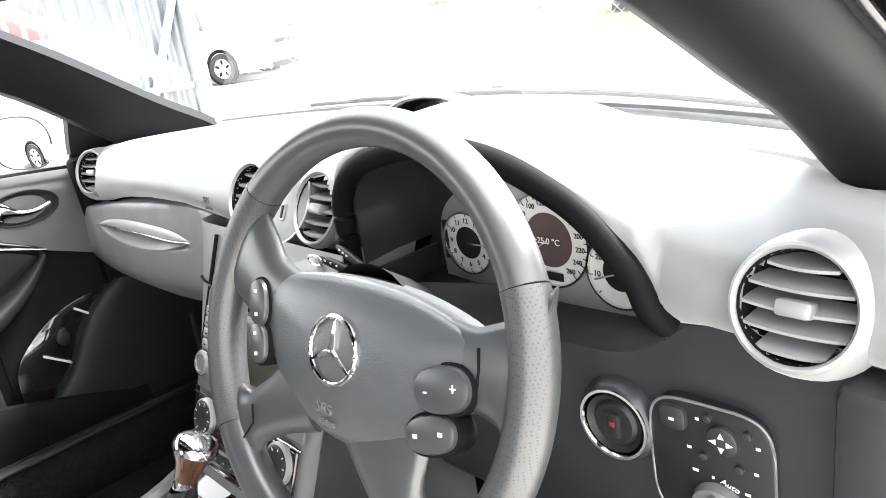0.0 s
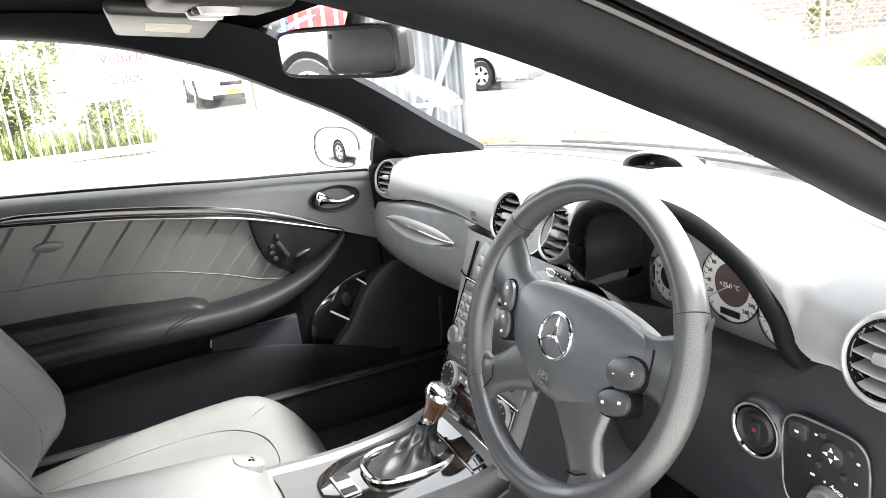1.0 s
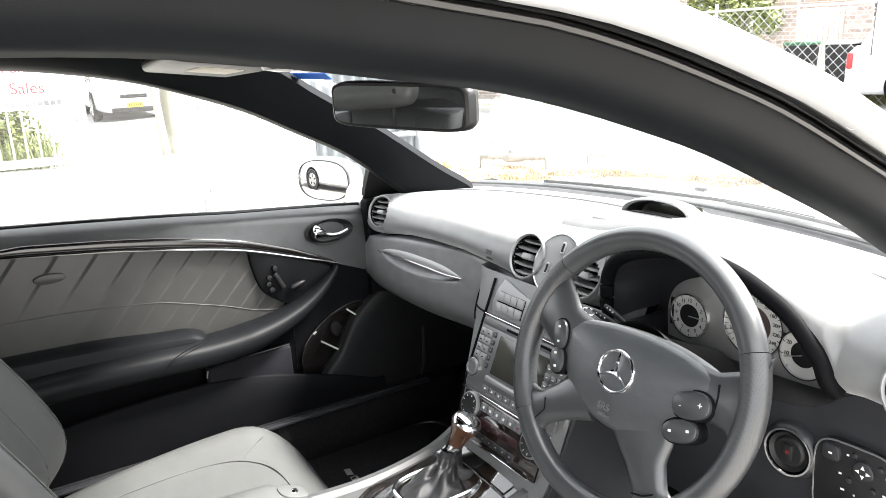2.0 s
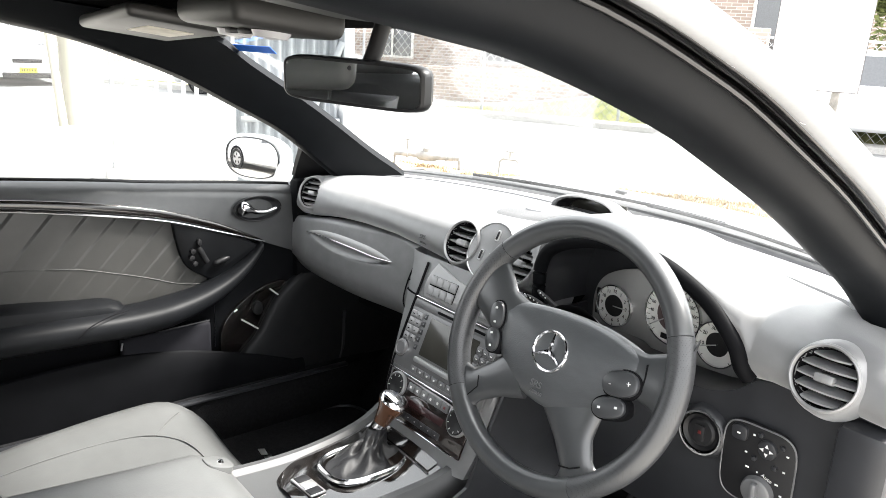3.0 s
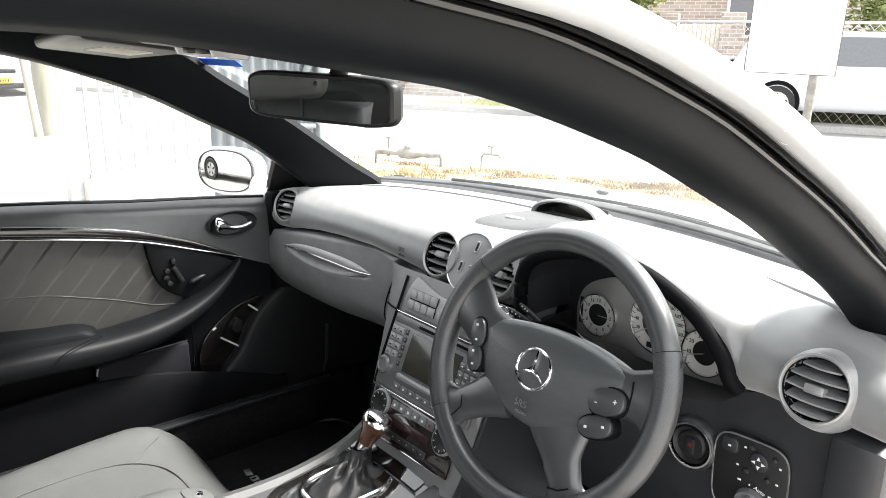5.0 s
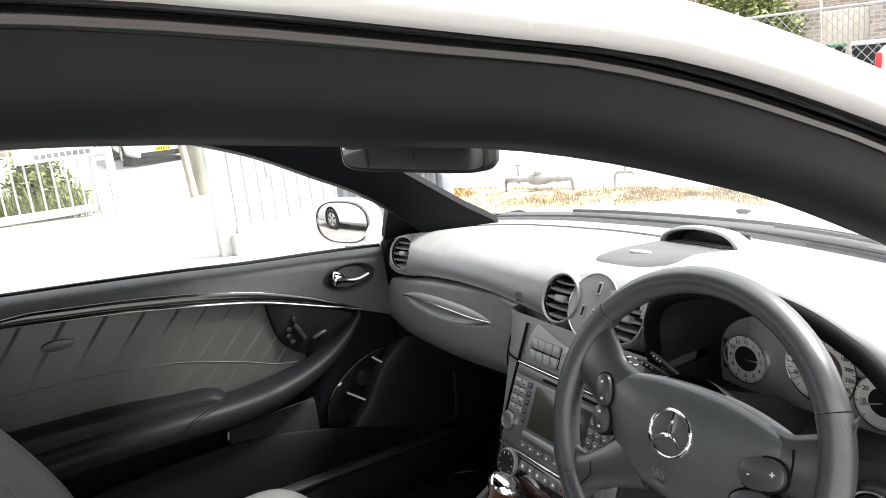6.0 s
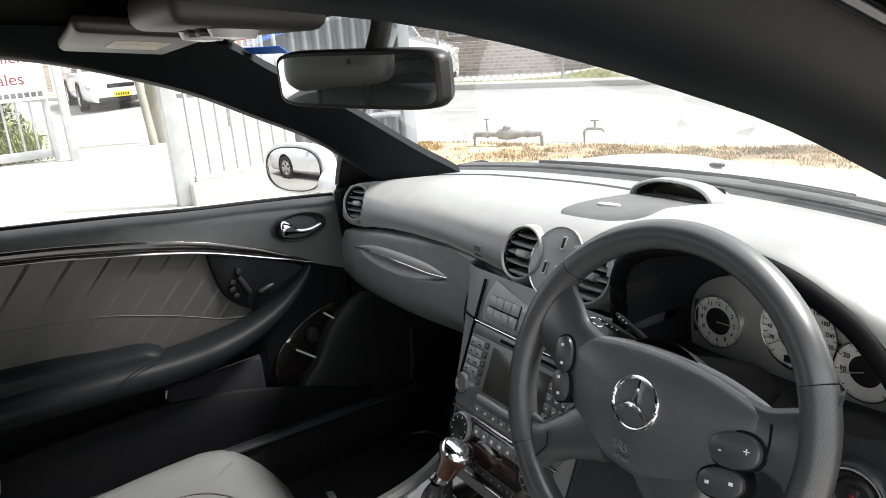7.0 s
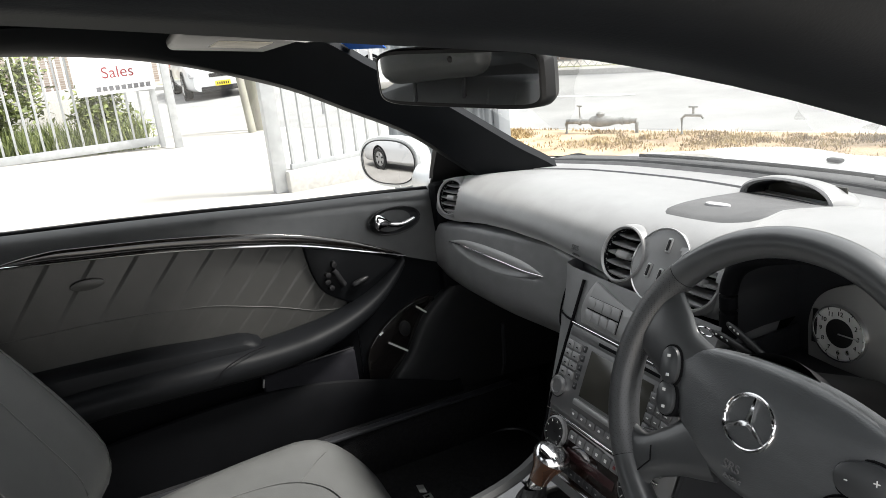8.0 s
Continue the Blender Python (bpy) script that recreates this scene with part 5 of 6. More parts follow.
sw = part("seat_switch", tube(spline([(-0.680, -0.273, 0.721), (-0.679, -0.267, 0.712), (-0.679, -0.261, 0.699), (-0.680, -0.253, 0.684)], 10), 0.0068, 12), M_BLACK, door, "seat-shaped adjustment switches")
part("seat_switch_base", tube(spline([(-0.680, -0.237, 0.676), (-0.678, -0.228, 0.680), (-0.678, -0.212, 0.685), (-0.680, -0.198, 0.688)], 10), [0.003, 0.005, 0.0062, 0.0066, 0.0066, 0.0066, 0.0066, 0.0062, 0.0058, 0.005, 0.003], 12), M_BLACK, sw)
part("seat_switch_head", slab(oval(0.006, 0.008, 16), facing((-0.686, -0.270, 0.733), (1, 0, 0)), 0, 0.011, 0.003), M_BLACK, sw)
for y, z in ((-0.285, 0.713), (-0.288, 0.698), (-0.281, 0.683)):
    part("memory_button", slab(oval(0.0066, 0.0062, 16), facing((-0.686, y, z), (1, 0, 0)), 0, 0.010, 0.002), M_BLACK, sw)

# armrest sweeping from the pod backwards
path = spline([(-0.678, -0.112, 0.704), (-0.672, -0.150, 0.668), (-0.664, -0.205, 0.632), (-0.655, -0.275, 0.605), (-0.648, -0.36, 0.588), (-0.642, -0.45, 0.584), (-0.638, -0.56, 0.588), (-0.636, -0.73, 0.592), (-0.636, -0.9, 0.588), (-0.64, -1.15, 0.585)], 50)
rows = []
for i, p in enumerate(path):
    k = min(1, i / 22)
    rz, rx = 0.012 + 0.019 * k, 0.016 + 0.034 * k
    rows.append([(p.x - 0.01 + rx * math.copysign(abs(math.cos(a)) ** 0.8, math.cos(a)), p.y, p.z + rz * math.copysign(abs(math.sin(a)) ** 0.8, math.sin(a))) for a in span(0, math.tau, 20)[:-1]])
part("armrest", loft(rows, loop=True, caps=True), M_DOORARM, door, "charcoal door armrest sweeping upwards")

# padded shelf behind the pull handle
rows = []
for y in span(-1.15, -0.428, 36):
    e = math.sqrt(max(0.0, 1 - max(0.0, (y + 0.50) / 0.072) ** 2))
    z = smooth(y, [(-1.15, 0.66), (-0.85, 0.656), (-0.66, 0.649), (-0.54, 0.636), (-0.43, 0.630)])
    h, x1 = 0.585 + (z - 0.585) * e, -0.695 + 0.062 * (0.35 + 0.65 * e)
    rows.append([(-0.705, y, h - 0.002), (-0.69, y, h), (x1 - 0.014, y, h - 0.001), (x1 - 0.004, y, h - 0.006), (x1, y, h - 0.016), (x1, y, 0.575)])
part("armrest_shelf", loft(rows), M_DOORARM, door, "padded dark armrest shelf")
part("lock_pin", tube([(-0.732, -0.87, 0.915), (-0.732, -0.87, 0.937)], 0.0045, 10), M_BLACK, door, "black door lock pin")
part("pull_seam", tube(spline([(-0.592, -0.56, 0.585), (-0.594, -0.535, 0.607), (-0.606, -0.49, 0.619), (-0.622, -0.45, 0.619)], 14), 0.0012, 6), M_VOID, door)

# lower door panel and map pocket
rows = []
for y in span(-1.15, 0.0, 40):
    a = smooth(y, ARMZ) - (0.01 if y > -0.24 else 0.04)
    rows.append([(-0.695, y, chr_z(y) + 0.004 if y > -0.24 else a)] + [(-0.70 - 0.006 * u, y, a + (0.30 - a) * u) for u in span(0, 1, 8)])
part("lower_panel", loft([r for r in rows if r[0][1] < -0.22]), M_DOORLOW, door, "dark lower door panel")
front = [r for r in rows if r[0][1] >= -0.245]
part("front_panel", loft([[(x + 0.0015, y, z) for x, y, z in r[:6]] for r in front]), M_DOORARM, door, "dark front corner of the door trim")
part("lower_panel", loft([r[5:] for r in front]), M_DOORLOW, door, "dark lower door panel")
POCK = [(-1.15, 0.44), (-0.9, 0.475), (-0.652, 0.498), (-0.483, 0.503), (-0.36, 0.49), (-0.25, 0.465), (-0.12, 0.425), (-0.033, 0.393)]
rows = []
for y in span(-1.1, -0.01, 40):
    z = smooth(y, POCK)
    rows.append([(-0.672, y, z - 0.02), (-0.668, y, z - 0.002), (-0.664, y, z), (-0.658, y, z - 0.003), (-0.650, y, z - 0.02), (-0.648, y, 0.42 if z > 0.45 else z - 0.04), (-0.655, y, 0.30)])
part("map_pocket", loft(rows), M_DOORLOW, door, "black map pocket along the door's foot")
wood = part("speaker_panel", slab([(p.x, p.y) for p in spline([(-0.222, 0.44, 0), (-0.218, 0.50, 0), (-0.192, 0.542, 0), (-0.14, 0.581, 0), (-0.088, 0.601, 0), (-0.045, 0.600, 0), (-0.06, 0.54, 0), (-0.10, 0.47, 0), (-0.13, 0.42, 0), (-0.19, 0.42, 0), (-0.222, 0.44, 0)], 64)[:-1]], facing((-0.70, 0, 0), (1, 0, 0)), -0.01, 0.012, 0.0012), M_GLOSS, door, "curved dark lacquered panel with a lock switch")
# chrome trims in pale dial-face colour, which stands in for a bright reflection
part("lit_chrome_line", tube([(-0.684, -0.092, 0.590), (-0.682, -0.060, 0.562)], 0.0024, 6), M_DIAL, wood)
part("lit_chrome_line", tube([(-0.684, -0.168, 0.522), (-0.684, -0.125, 0.490)], 0.0024, 6), M_DIAL, wood)
part("lit_chrome_dot", tube([(-0.686, -0.186, 0.545), (-0.686, -0.178, 0.55)], 0.0025, 6), M_DIAL, wood)
part("lock_switch", slab(oval(0.013, 0.018, 20), facing((-0.686, -0.125, 0.545), (1, 0, 0)), -0.002, 0.008, 0.003), M_BLACK, wood)

# kick panel beside the footwell, with the door opening's edge seal
KICK = [(0.30, -0.20), (0.40, -0.19), (0.435, -0.172), (0.474, -0.133), (0.528, -0.101), (0.569, -0.074), (0.601, -0.036), (0.625, 0.0)]
rows = []
for z in span(0.36, 0.62, 24):
    y0 = smooth(z, KICK)
    rows.append([(-0.698, y0 + 0.004, z), (-0.690, y0, z), (-0.682, y0 + 0.001, z), (-0.675, y0 + 0.006, z), (-0.671, y0 + 0.016, z)] + [(-0.670 + 0.012 * u, y0 + 0.016 + (0.30 - y0) * u, z) for u in span(0.1, 1, 8)])
part("kick_panel", loft(rows), M_KICK, car, "dark curved kick panel beside the footwell")
part("sill_seal", tube(spline([(-0.668, -0.9, 0.296), (-0.668, -0.4, 0.298), (-0.668, -0.19, 0.300), (-0.668, -0.037, 0.305), (-0.668, 0.038, 0.317), (-0.668, 0.085, 0.340), (-0.667, 0.106, 0.375), (-0.665, 0.113, 0.411), (-0.662, 0.116, 0.50)], 50), 0.0055, 8), M_DARK, car, "rubber seal along the door opening")

# handle
hd = part("handle_bowl", lathe([(1.0, 0.004), (0.93, 0.006), (0.86, 0.0), (0.6, -0.012), (0.02, -0.016)], facing((-0.694, -0.118, 0.797), (1, 0, 0)) @ Matrix.Diagonal((0.062, 0.031, 1, 1)), 40), M_DARK, door, "oval dark door handle bowl")
part("bowl_rim", tube([Vector((-0.688, -0.118 + y, 0.797 + z)) for y, z in oval(0.060, 0.030, 40)], 0.0018, 6, closed=True), M_BLACK, hd)
pts = spline([(-0.685, -0.163, 0.801), (-0.680, -0.15, 0.800), (-0.677, -0.125, 0.791), (-0.677, -0.10, 0.790), (-0.68, -0.075, 0.796)], 16)
part("release_lever", tube(pts, [0.015, 0.018, 0.0185, 0.017, 0.0145, 0.0115, 0.008, 0.0068, 0.006, 0.0056, 0.0053, 0.0051, 0.005, 0.005, 0.005, 0.0047, 0.004], 14, flat=1.0), M_CHROME, hd, "polished chrome release lever")

# outer skin
rows = [[(x, y, z) for y in span(-1.16, 0.06, 12)] for x, z in ((-0.742, 0.80), (-0.765, 0.78), (-0.785, 0.6), (-0.78, 0.4), (-0.74, 0.26))]
part("outer_skin", loft(rows), M_PAINT, door, "silver painted door skin")
# window glass and mirror sail
rows = []
for y in span(-1.15, 0.03, 40):
    b, t = sill(y) - 0.02, max(zg(y, -1) + 0.012, sill(y) - 0.019)
    rows.append([(-0.742 + (0.055) * ((b + (t - b) * u) - 0.88) / 0.33, y, b + (t - b) * u) for u in span(0, 1, 6)])
gl = part("side_window", loft(rows), M_GLASS, door, "clear side window")
gl.visible_shadow = False
bm = loft([[(-0.735, -0.008, 0.84), (-0.72, -0.008, 0.885), (-0.69, -0.004, 0.955)], [(-0.725, -0.004, 0.84), (-0.71, -0.004, 0.885), (-0.675, 0.0, 0.955)], [(-0.70, 0.06, 0.84), (-0.69, 0.06, 0.87), (-0.65, 0.06, 0.905)], [(-0.70, 0.16, 0.80), (-0.69, 0.16, 0.82), (-0.645, 0.16, 0.85)]])
part("mirror_sail", bm, M_BLACK, door, "black triangular trim at the window's foot")

# outside mirror
om = thing("door_mirror", (-0.9, 0.02, 0.89), "silver painted door mirror", "door mirror")
MM = facing((-0.885, -0.035, 0.888), (0.42, -1, 0.05))
shell = []
for h, k in ((0.006, 1.0), (0.0, 1.04), (-0.03, 1.0), (-0.06, 0.82), (-0.08, 0.5), (-0.088, 0.1)):
    shell.append([MM @ Vector((x * k, y * k, h)) for x, y in oval(0.098, 0.06, 36, p=2.6)])
part("housing", loft(shell, loop=True, caps=True), M_PAINT, om, "silver painted mirror housing")
part("glass", loft([[MM @ Vector((x * k, y * k, 0.0105 - ((x * k) ** 2 + (y * k) ** 2) / 2.2)) for x, y in oval(0.088, 0.051, 36, p=2.6)] for k in (1.0, 0.85, 0.7, 0.55, 0.4, 0.25, 0.12, 0.02)], loop=True, caps=True), M_DIMMIRROR, om, "curved tinted mirror glass")
part("glass_edge", tube([MM @ Vector((x, y, 0.0085)) for x, y in oval(0.0895, 0.0525, 40, p=2.6)], 0.0016, 6, closed=True), M_BLACK, om)
part("foot", tube(spline([(-0.80, 0.0, 0.86), (-0.765, 0.02, 0.85), (-0.735, 0.03, 0.845)], 8), [0.03, 0.03, 0.032, 0.034, 0.036, 0.038, 0.04, 0.042, 0.045], 14), M_PAINT, om)

# manual wallet in the map pocket
wl = thing("document_wallet", (-0.68, -0.355, 0.45), "black zipped document wallet in the door pocket", "wallet")
bm = box((0, 0, 0), (0.024, 0.205, 0.14), 0.008, 3, m=pose(-0.676, -0.355, 0.470, 2, 3, 0))
part("cover", bm, M_WALLET, wl)
part("zip", tube([(-0.668, -0.455, 0.530), (-0.668, -0.355, 0.539), (-0.668, -0.256, 0.543)], 0.0022, 6), M_RUBBER, wl)
part("zip_pull", tube([(-0.662, -0.457, 0.530), (-0.660, -0.460, 0.52), (-0.660, -0.461, 0.514)], 0.002, 6), M_SILVERP, wl, "metal zip pull")

# ---- overhead: mirror, visors, console, sticker ----
rm = thing("rear_view_mirror", (-0.02, -0.28, 1.14), "black-framed rear view mirror below the headliner", "mirror")
RM = facing((-0.018, -0.2825, 1.1395), Vector((0.38, -1.0, -0.06))) @ Matrix.Rotation(radians(-1.2), 4, "Z")
shell = []
for h, k in ((0.0062, 0.955), (0.0066, 0.97), (0.004, 1.0), (-0.008, 1.03), (-0.024, 0.98), (-0.036, 0.8), (-0.042, 0.4)):
    shell.append([RM @ Vector((x * k, y * k, h)) for x, y in oval(0.131, 0.0345, 44, p=6)])
part("housing", loft(shell, loop=True, caps=True), M_BLACK, rm)
part("glass", slab(oval(0.1245, 0.0292, 44, p=7), RM, 0.002, 0.0068), M_MIRROR, rm, "mirror glass")
part("sensor", lathe([(0.004, 0.0066), (0.003, 0.008), (0.0005, 0.008)], RM @ Matrix.Translation((0.0, 0.022, 0)), 12), M_BLACK, rm)
part("stem", tube([(-0.01, -0.265, 1.15), (-0.005, -0.25, 1.19), (0.0, -0.24, 1.23)], 0.013, 12), M_BLACK, rm)

for s, lab in ((-1, "grey folded sun visor with a cream warning label"), (1, "grey folded sun visor")):
    v = thing("sun_visor", (s * 0.32, -0.40, 1.205), lab, "sun visor", "sun visors")
    part("board", box((0, 0, 0), (0.36, 0.16, 0.022), 0.01, 3, m=pose(s * 0.33, -0.47, 1.210 if s < 0 else 1.236, -7, s * 3, s * 4)), M_VISOR, v)
    if s < 0:
        part("warning_label", box((0, 0, 0), (0.13, 0.07, 0.002), 0.0005, m=pose(-0.31, -0.465, 1.1985, -7, -3, -4)), M_TINT, v, "cream warning label")
oc = thing("overhead_console", (0, -0.36, 1.22), "grey overhead console with reading lamps", "overhead console")
part("body", box((0, 0, 0), (0.20, 0.16, 0.04), 0.015, 3, m=pose(-0.02, -0.43, 1.226, -6, 0, 0)), M_VISOR, oc)
for s in (-1, 1):
    part("lamp_lens", lathe([(0.026, 0.0), (0.022, 0.008), (0.0005, 0.01)], facing((-0.02 + s * 0.055, -0.44, 1.206), (0, -0.1, -1), (0, 1, 0)), 24), M_LENS, oc, "clear lamp lens")
    part("switch", box((-0.02 + s * 0.02, -0.46, 1.206), (0.02, 0.015, 0.008), 0.003), M_BLACK, oc)
stick = thing("windscreen_sticker", (-0.42, -0.2, 1.17), "blue sticker inside the windscreen's upper corner", "sticker")
part("sheet", box((0, 0, 0), (0.14, 0.02, 0.0012), m=pose(-0.50, -0.212, 1.174, -39, 0, 6)), M_BLUE, stick)
# ---- outside ----
M_CONCRETE = material("pale_concrete", (0.40, 0.38, 0.35), 0.9, vary=0.16, scale=0.9, bump=0.4, bscale=60, color2=(0.49, 0.47, 0.44), bdist=0.004, detail=8)
M_ROAD = material("worn_asphalt", (0.24, 0.24, 0.24), 0.9, vary=0.10, scale=1.1, bump=0.6, bscale=150, color2=(0.30, 0.30, 0.295), bdist=0.004, detail=8)
M_LINE = material("road_paint", (0.75, 0.75, 0.73), 0.7)
M_KERB = material("kerb_concrete", (0.42, 0.41, 0.39), 0.9)
M_GALV = material("galvanised_steel", (0.4, 0.41, 0.42), 0.45, 0.3, vary=0.12, scale=12)
M_DRY = material("dry_grass", (0.26, 0.17, 0.075), 0.9, vary=0.35, scale=4, color2=(0.46, 0.36, 0.19))
M_GREEN = material("green_leaves", (0.06, 0.095, 0.025), 0.7, vary=0.5, scale=6, color2=(0.28, 0.32, 0.11))
M_LAWN = material("verge_grass", (0.16, 0.19, 0.07), 0.9, vary=0.3, scale=3, color2=(0.26, 0.25, 0.11), bump=0.8, bscale=80, bdist=0.02)
M_EARTH = material("bare_earth", (0.38, 0.28, 0.18), 0.95, vary=0.35, scale=3, bump=0.8, bscale=40, bdist=0.02)
M_SIGN = material("white_sign", (0.78, 0.78, 0.78), 0.5, vary=0.02)
M_MAROON = material("maroon_print", (0.22, 0.02, 0.03), 0.5)
M_GREYPRINT = material("grey_print", (0.12, 0.12, 0.13), 0.5)
M_POSTWOOD = material("weathered_post", (0.33, 0.31, 0.275), 0.9, vary=0.25, scale=20, stretch=(1, 1, 0.1), color2=(0.26, 0.26, 0.21))
M_WHITECAR = material("white_car_paint", (0.55, 0.56, 0.57), 0.3, coat=1.0, vary=0.02)
M_TYRE = material("tyre", (0.02, 0.02, 0.02), 0.8)
M_PLATE_Y = material("yellow_plate", (0.72, 0.55, 0.03), 0.5)
M_CARGLASS = material("dark_car_glass", (0.05, 0.055, 0.06), 0.08, coat=1.0, spec=1.0)
M_PIPE = material("weathered_pipe", (0.24, 0.24, 0.23), 0.6, 0.3, vary=0.3, scale=15)
M_ROOF = material("terracotta_roof", (0.24, 0.12, 0.08), 0.85, vary=0.25, scale=8)
M_BIN = material("green_bin", (0.03, 0.10, 0.05), 0.5)
M_CORR = material("weathered_corrugated_steel", (0.28, 0.30, 0.315), 0.5, 0.3, vary=0.15, scale=6)
M_TAIL = material("red_tail_lamp", (0.55, 0.03, 0.03), 0.25)
M_REDSIGN = material("red_panel", (0.62, 0.05, 0.05), 0.5)
M_RENDER = material("cream_render", (0.62, 0.58, 0.5), 0.9, vary=0.1, scale=2)
M_WHITE = material("white_paint", (0.74, 0.74, 0.72), 0.5, vary=0.05)


def brick_material():
    m = material("brickwork", (0.3, 0.15, 0.1), 0.9)
    t = m.node_tree
    b = t.nodes.new("ShaderNodeTexBrick")
    b.inputs["Color1"].default_value, b.inputs["Color2"].default_value, b.inputs["Mortar"].default_value = (0.28, 0.22, 0.19, 1), (0.42, 0.35, 0.31, 1), (0.52, 0.50, 0.47, 1)
    b.inputs["Scale"].default_value = 1.0
    b.inputs["Brick Width"].default_value, b.inputs["Row Height"].default_value, b.inputs["Mortar Size"].default_value = 0.24, 0.086, 0.009
    co, mp = t.nodes.new("ShaderNodeTexCoord"), t.nodes.new("ShaderNodeMapping")
    mp.inputs["Rotation"].default_value = (radians(90), 0, 0)
    t.links.new(co.outputs["Object"], mp.inputs[0])
    t.links.new(mp.outputs[0], b.inputs["Vector"])
    t.links.new(b.outputs["Color"], t.nodes["Principled BSDF"].inputs["Base Color"])
    return m


M_BRICK = brick_material()

# the street runs across the view, 27 degrees from the car's width
D2, N2 = Vector((math.cos(radians(27)), math.sin(radians(27)), 0)), Vector((-math.sin(radians(27)), math.cos(radians(27)), 0))


def ease(v, a, b):
    u = min(1.0, max(0.0, (v - a) / (b - a)))
    return u * u * (3 - 2 * u)


def height(x, y):
    """The height of the ground at (x, y)."""
    v = Vector((x, y, 0))
    p, q = v.dot(D2), v.dot(N2)
    z = -0.02 - 0.10 * ease(q, 1.5, 6.0) - 0.08 * ease(q, 6.2, 7.0) - 0.011 * max(0.0, -x - 8) * (1 - ease(q, 8, 12))
    return z + 0.02 * ease(q, 13.3, 13.5) + 0.68 * ease(q, 13.3, 15.2) * ease(p, -7, -1)


def street(p, q, lift=0.0):
    v = D2 * p + N2 * q
    return Vector((v.x, v.y, height(v.x, v.y) + lift))


bm = bmesh.new()
gx = [-320, -120, -60, -40] + span(-30, 12, 84) + [20, 40, 120, 320]
gy = [-320, -120, -40, -20] + span(-10, 26, 72) + [34, 50, 120, 320]
solo("ground", loft([[(x, y, height(max(-30, min(12, x)), max(-10, min(26, y)))) for x in gx] for y in gy], bm=bm), M_CONCRETE, "pale worn concrete yard and driveway", "ground", "structure", angle=60)


def band(name, p0, p1, q0, q1, lift, mat, label, category, n=40, m=6):
    return solo(name, loft([[street(p0 + (p1 - p0) * i / n, q0 + (q1 - q0) * j / m, lift) for j in range(m + 1)] for i in range(n + 1)]), mat, label, category, "structure", 60)


band("road", -60, 40, 6.95, 13.2, 0.006, M_ROAD, "pale worn asphalt road across the view", "road", 100)
band("verge", -60, 40, 13.42, 15.0, 0.012, M_LAWN, "thin grass verge beside the far kerb", "verge", 100)
band("earth_strip", -4.6, 6, 5.0, 6.75, 0.012, M_EARTH, "strip of bare sandy earth", "earth", 60)
for k, p in enumerate((-16.2, -11.2, -6.6, -2.0, 2.5)):
    band("road_line", p, p + (2.4 if k < 3 else 1.4), 9.83, 9.95, 0.012, M_LINE, "white painted lane line on the road", "road marking", 8, 1)
bm = bmesh.new()
rows = []
for i in range(101):
    p = -60 + i
    rows.append([street(p, 13.2, 0.0), street(p, 13.21, 0.11), street(p, 13.24, 0.13), street(p, 13.42, 0.13), street(p, 13.44, 0.0)])
solo("kerb", loft(rows), M_KERB, "grey concrete kerb along the road", "kerb", "structure")

# dry grass: many thin blades in tufts
rnd = random.Random(4)


def tuft_mesh(count, spread, high, width, place):
    verts, faces = [], []
    for _ in range(count):
        base, h = place(), high * rnd.uniform(0.4, 1.0)
        a, lean = rnd.uniform(0, math.tau), rnd.uniform(0.1, 0.9)
        side = Vector((math.cos(a), math.sin(a), 0)) * width
        tip = base + Vector((math.cos(a + 1.5) * lean * h, math.sin(a + 1.5) * lean * h, h * (1.1 - 0.5 * lean)))
        mid = base.lerp(tip, 0.55) + Vector((0, 0, h * 0.12))
        k = len(verts)
        verts += [base - side, base + side, mid + side * 0.7, mid - side * 0.7, tip]
        faces += [(k, k + 1, k + 2, k + 3), (k + 3, k + 2, k + 4)]
    me = bpy.data.meshes.new("blades")
    me.from_pydata(verts, [], faces)
    return me


def dry_place():
    while True:
        p, q = rnd.uniform(-4.4, 3.4), rnd.gauss(6.0, 0.32)
        if noise.noise(Vector((p * 1.3, q * 1.6, 0))) + 0.5 * noise.noise(Vector((p * 5.1, q * 6.3, 2))) + 0.28 + 0.04 * p > rnd.random() * 0.8 and 5.2 < q < 6.8:
            return street(p, q, 0.0)


me = tuft_mesh(26000, 0, 0.055, 0.005, dry_place)
me.materials.append(M_DRY)
tagged(new("dry_grass", me), "straw-coloured dry grass along the earth strip", "grass", kind="stuff")


def green_place():
    while True:
        x, y = rnd.uniform(-12.6, -10.15), rnd.uniform(-5.5, 0.3)
        if rnd.random() < 0.6 + 0.5 * noise.noise(Vector((x, y, 3))):
            return Vector((x, y, height(x, y)))


me = tuft_mesh(5000, 0, 0.55, 0.008, green_place)
me.materials.append(M_GREEN)
tagged(new("long_grass", me), "long green grass behind the gate", "grass", kind="stuff")


# ---- gate and fence of square galvanised bars ----
bar = box((0, 0, 0.5), (0.028, 0.028, 1.0), 0.004, 1)
BAR = mesh("picket", bar, M_GALV)


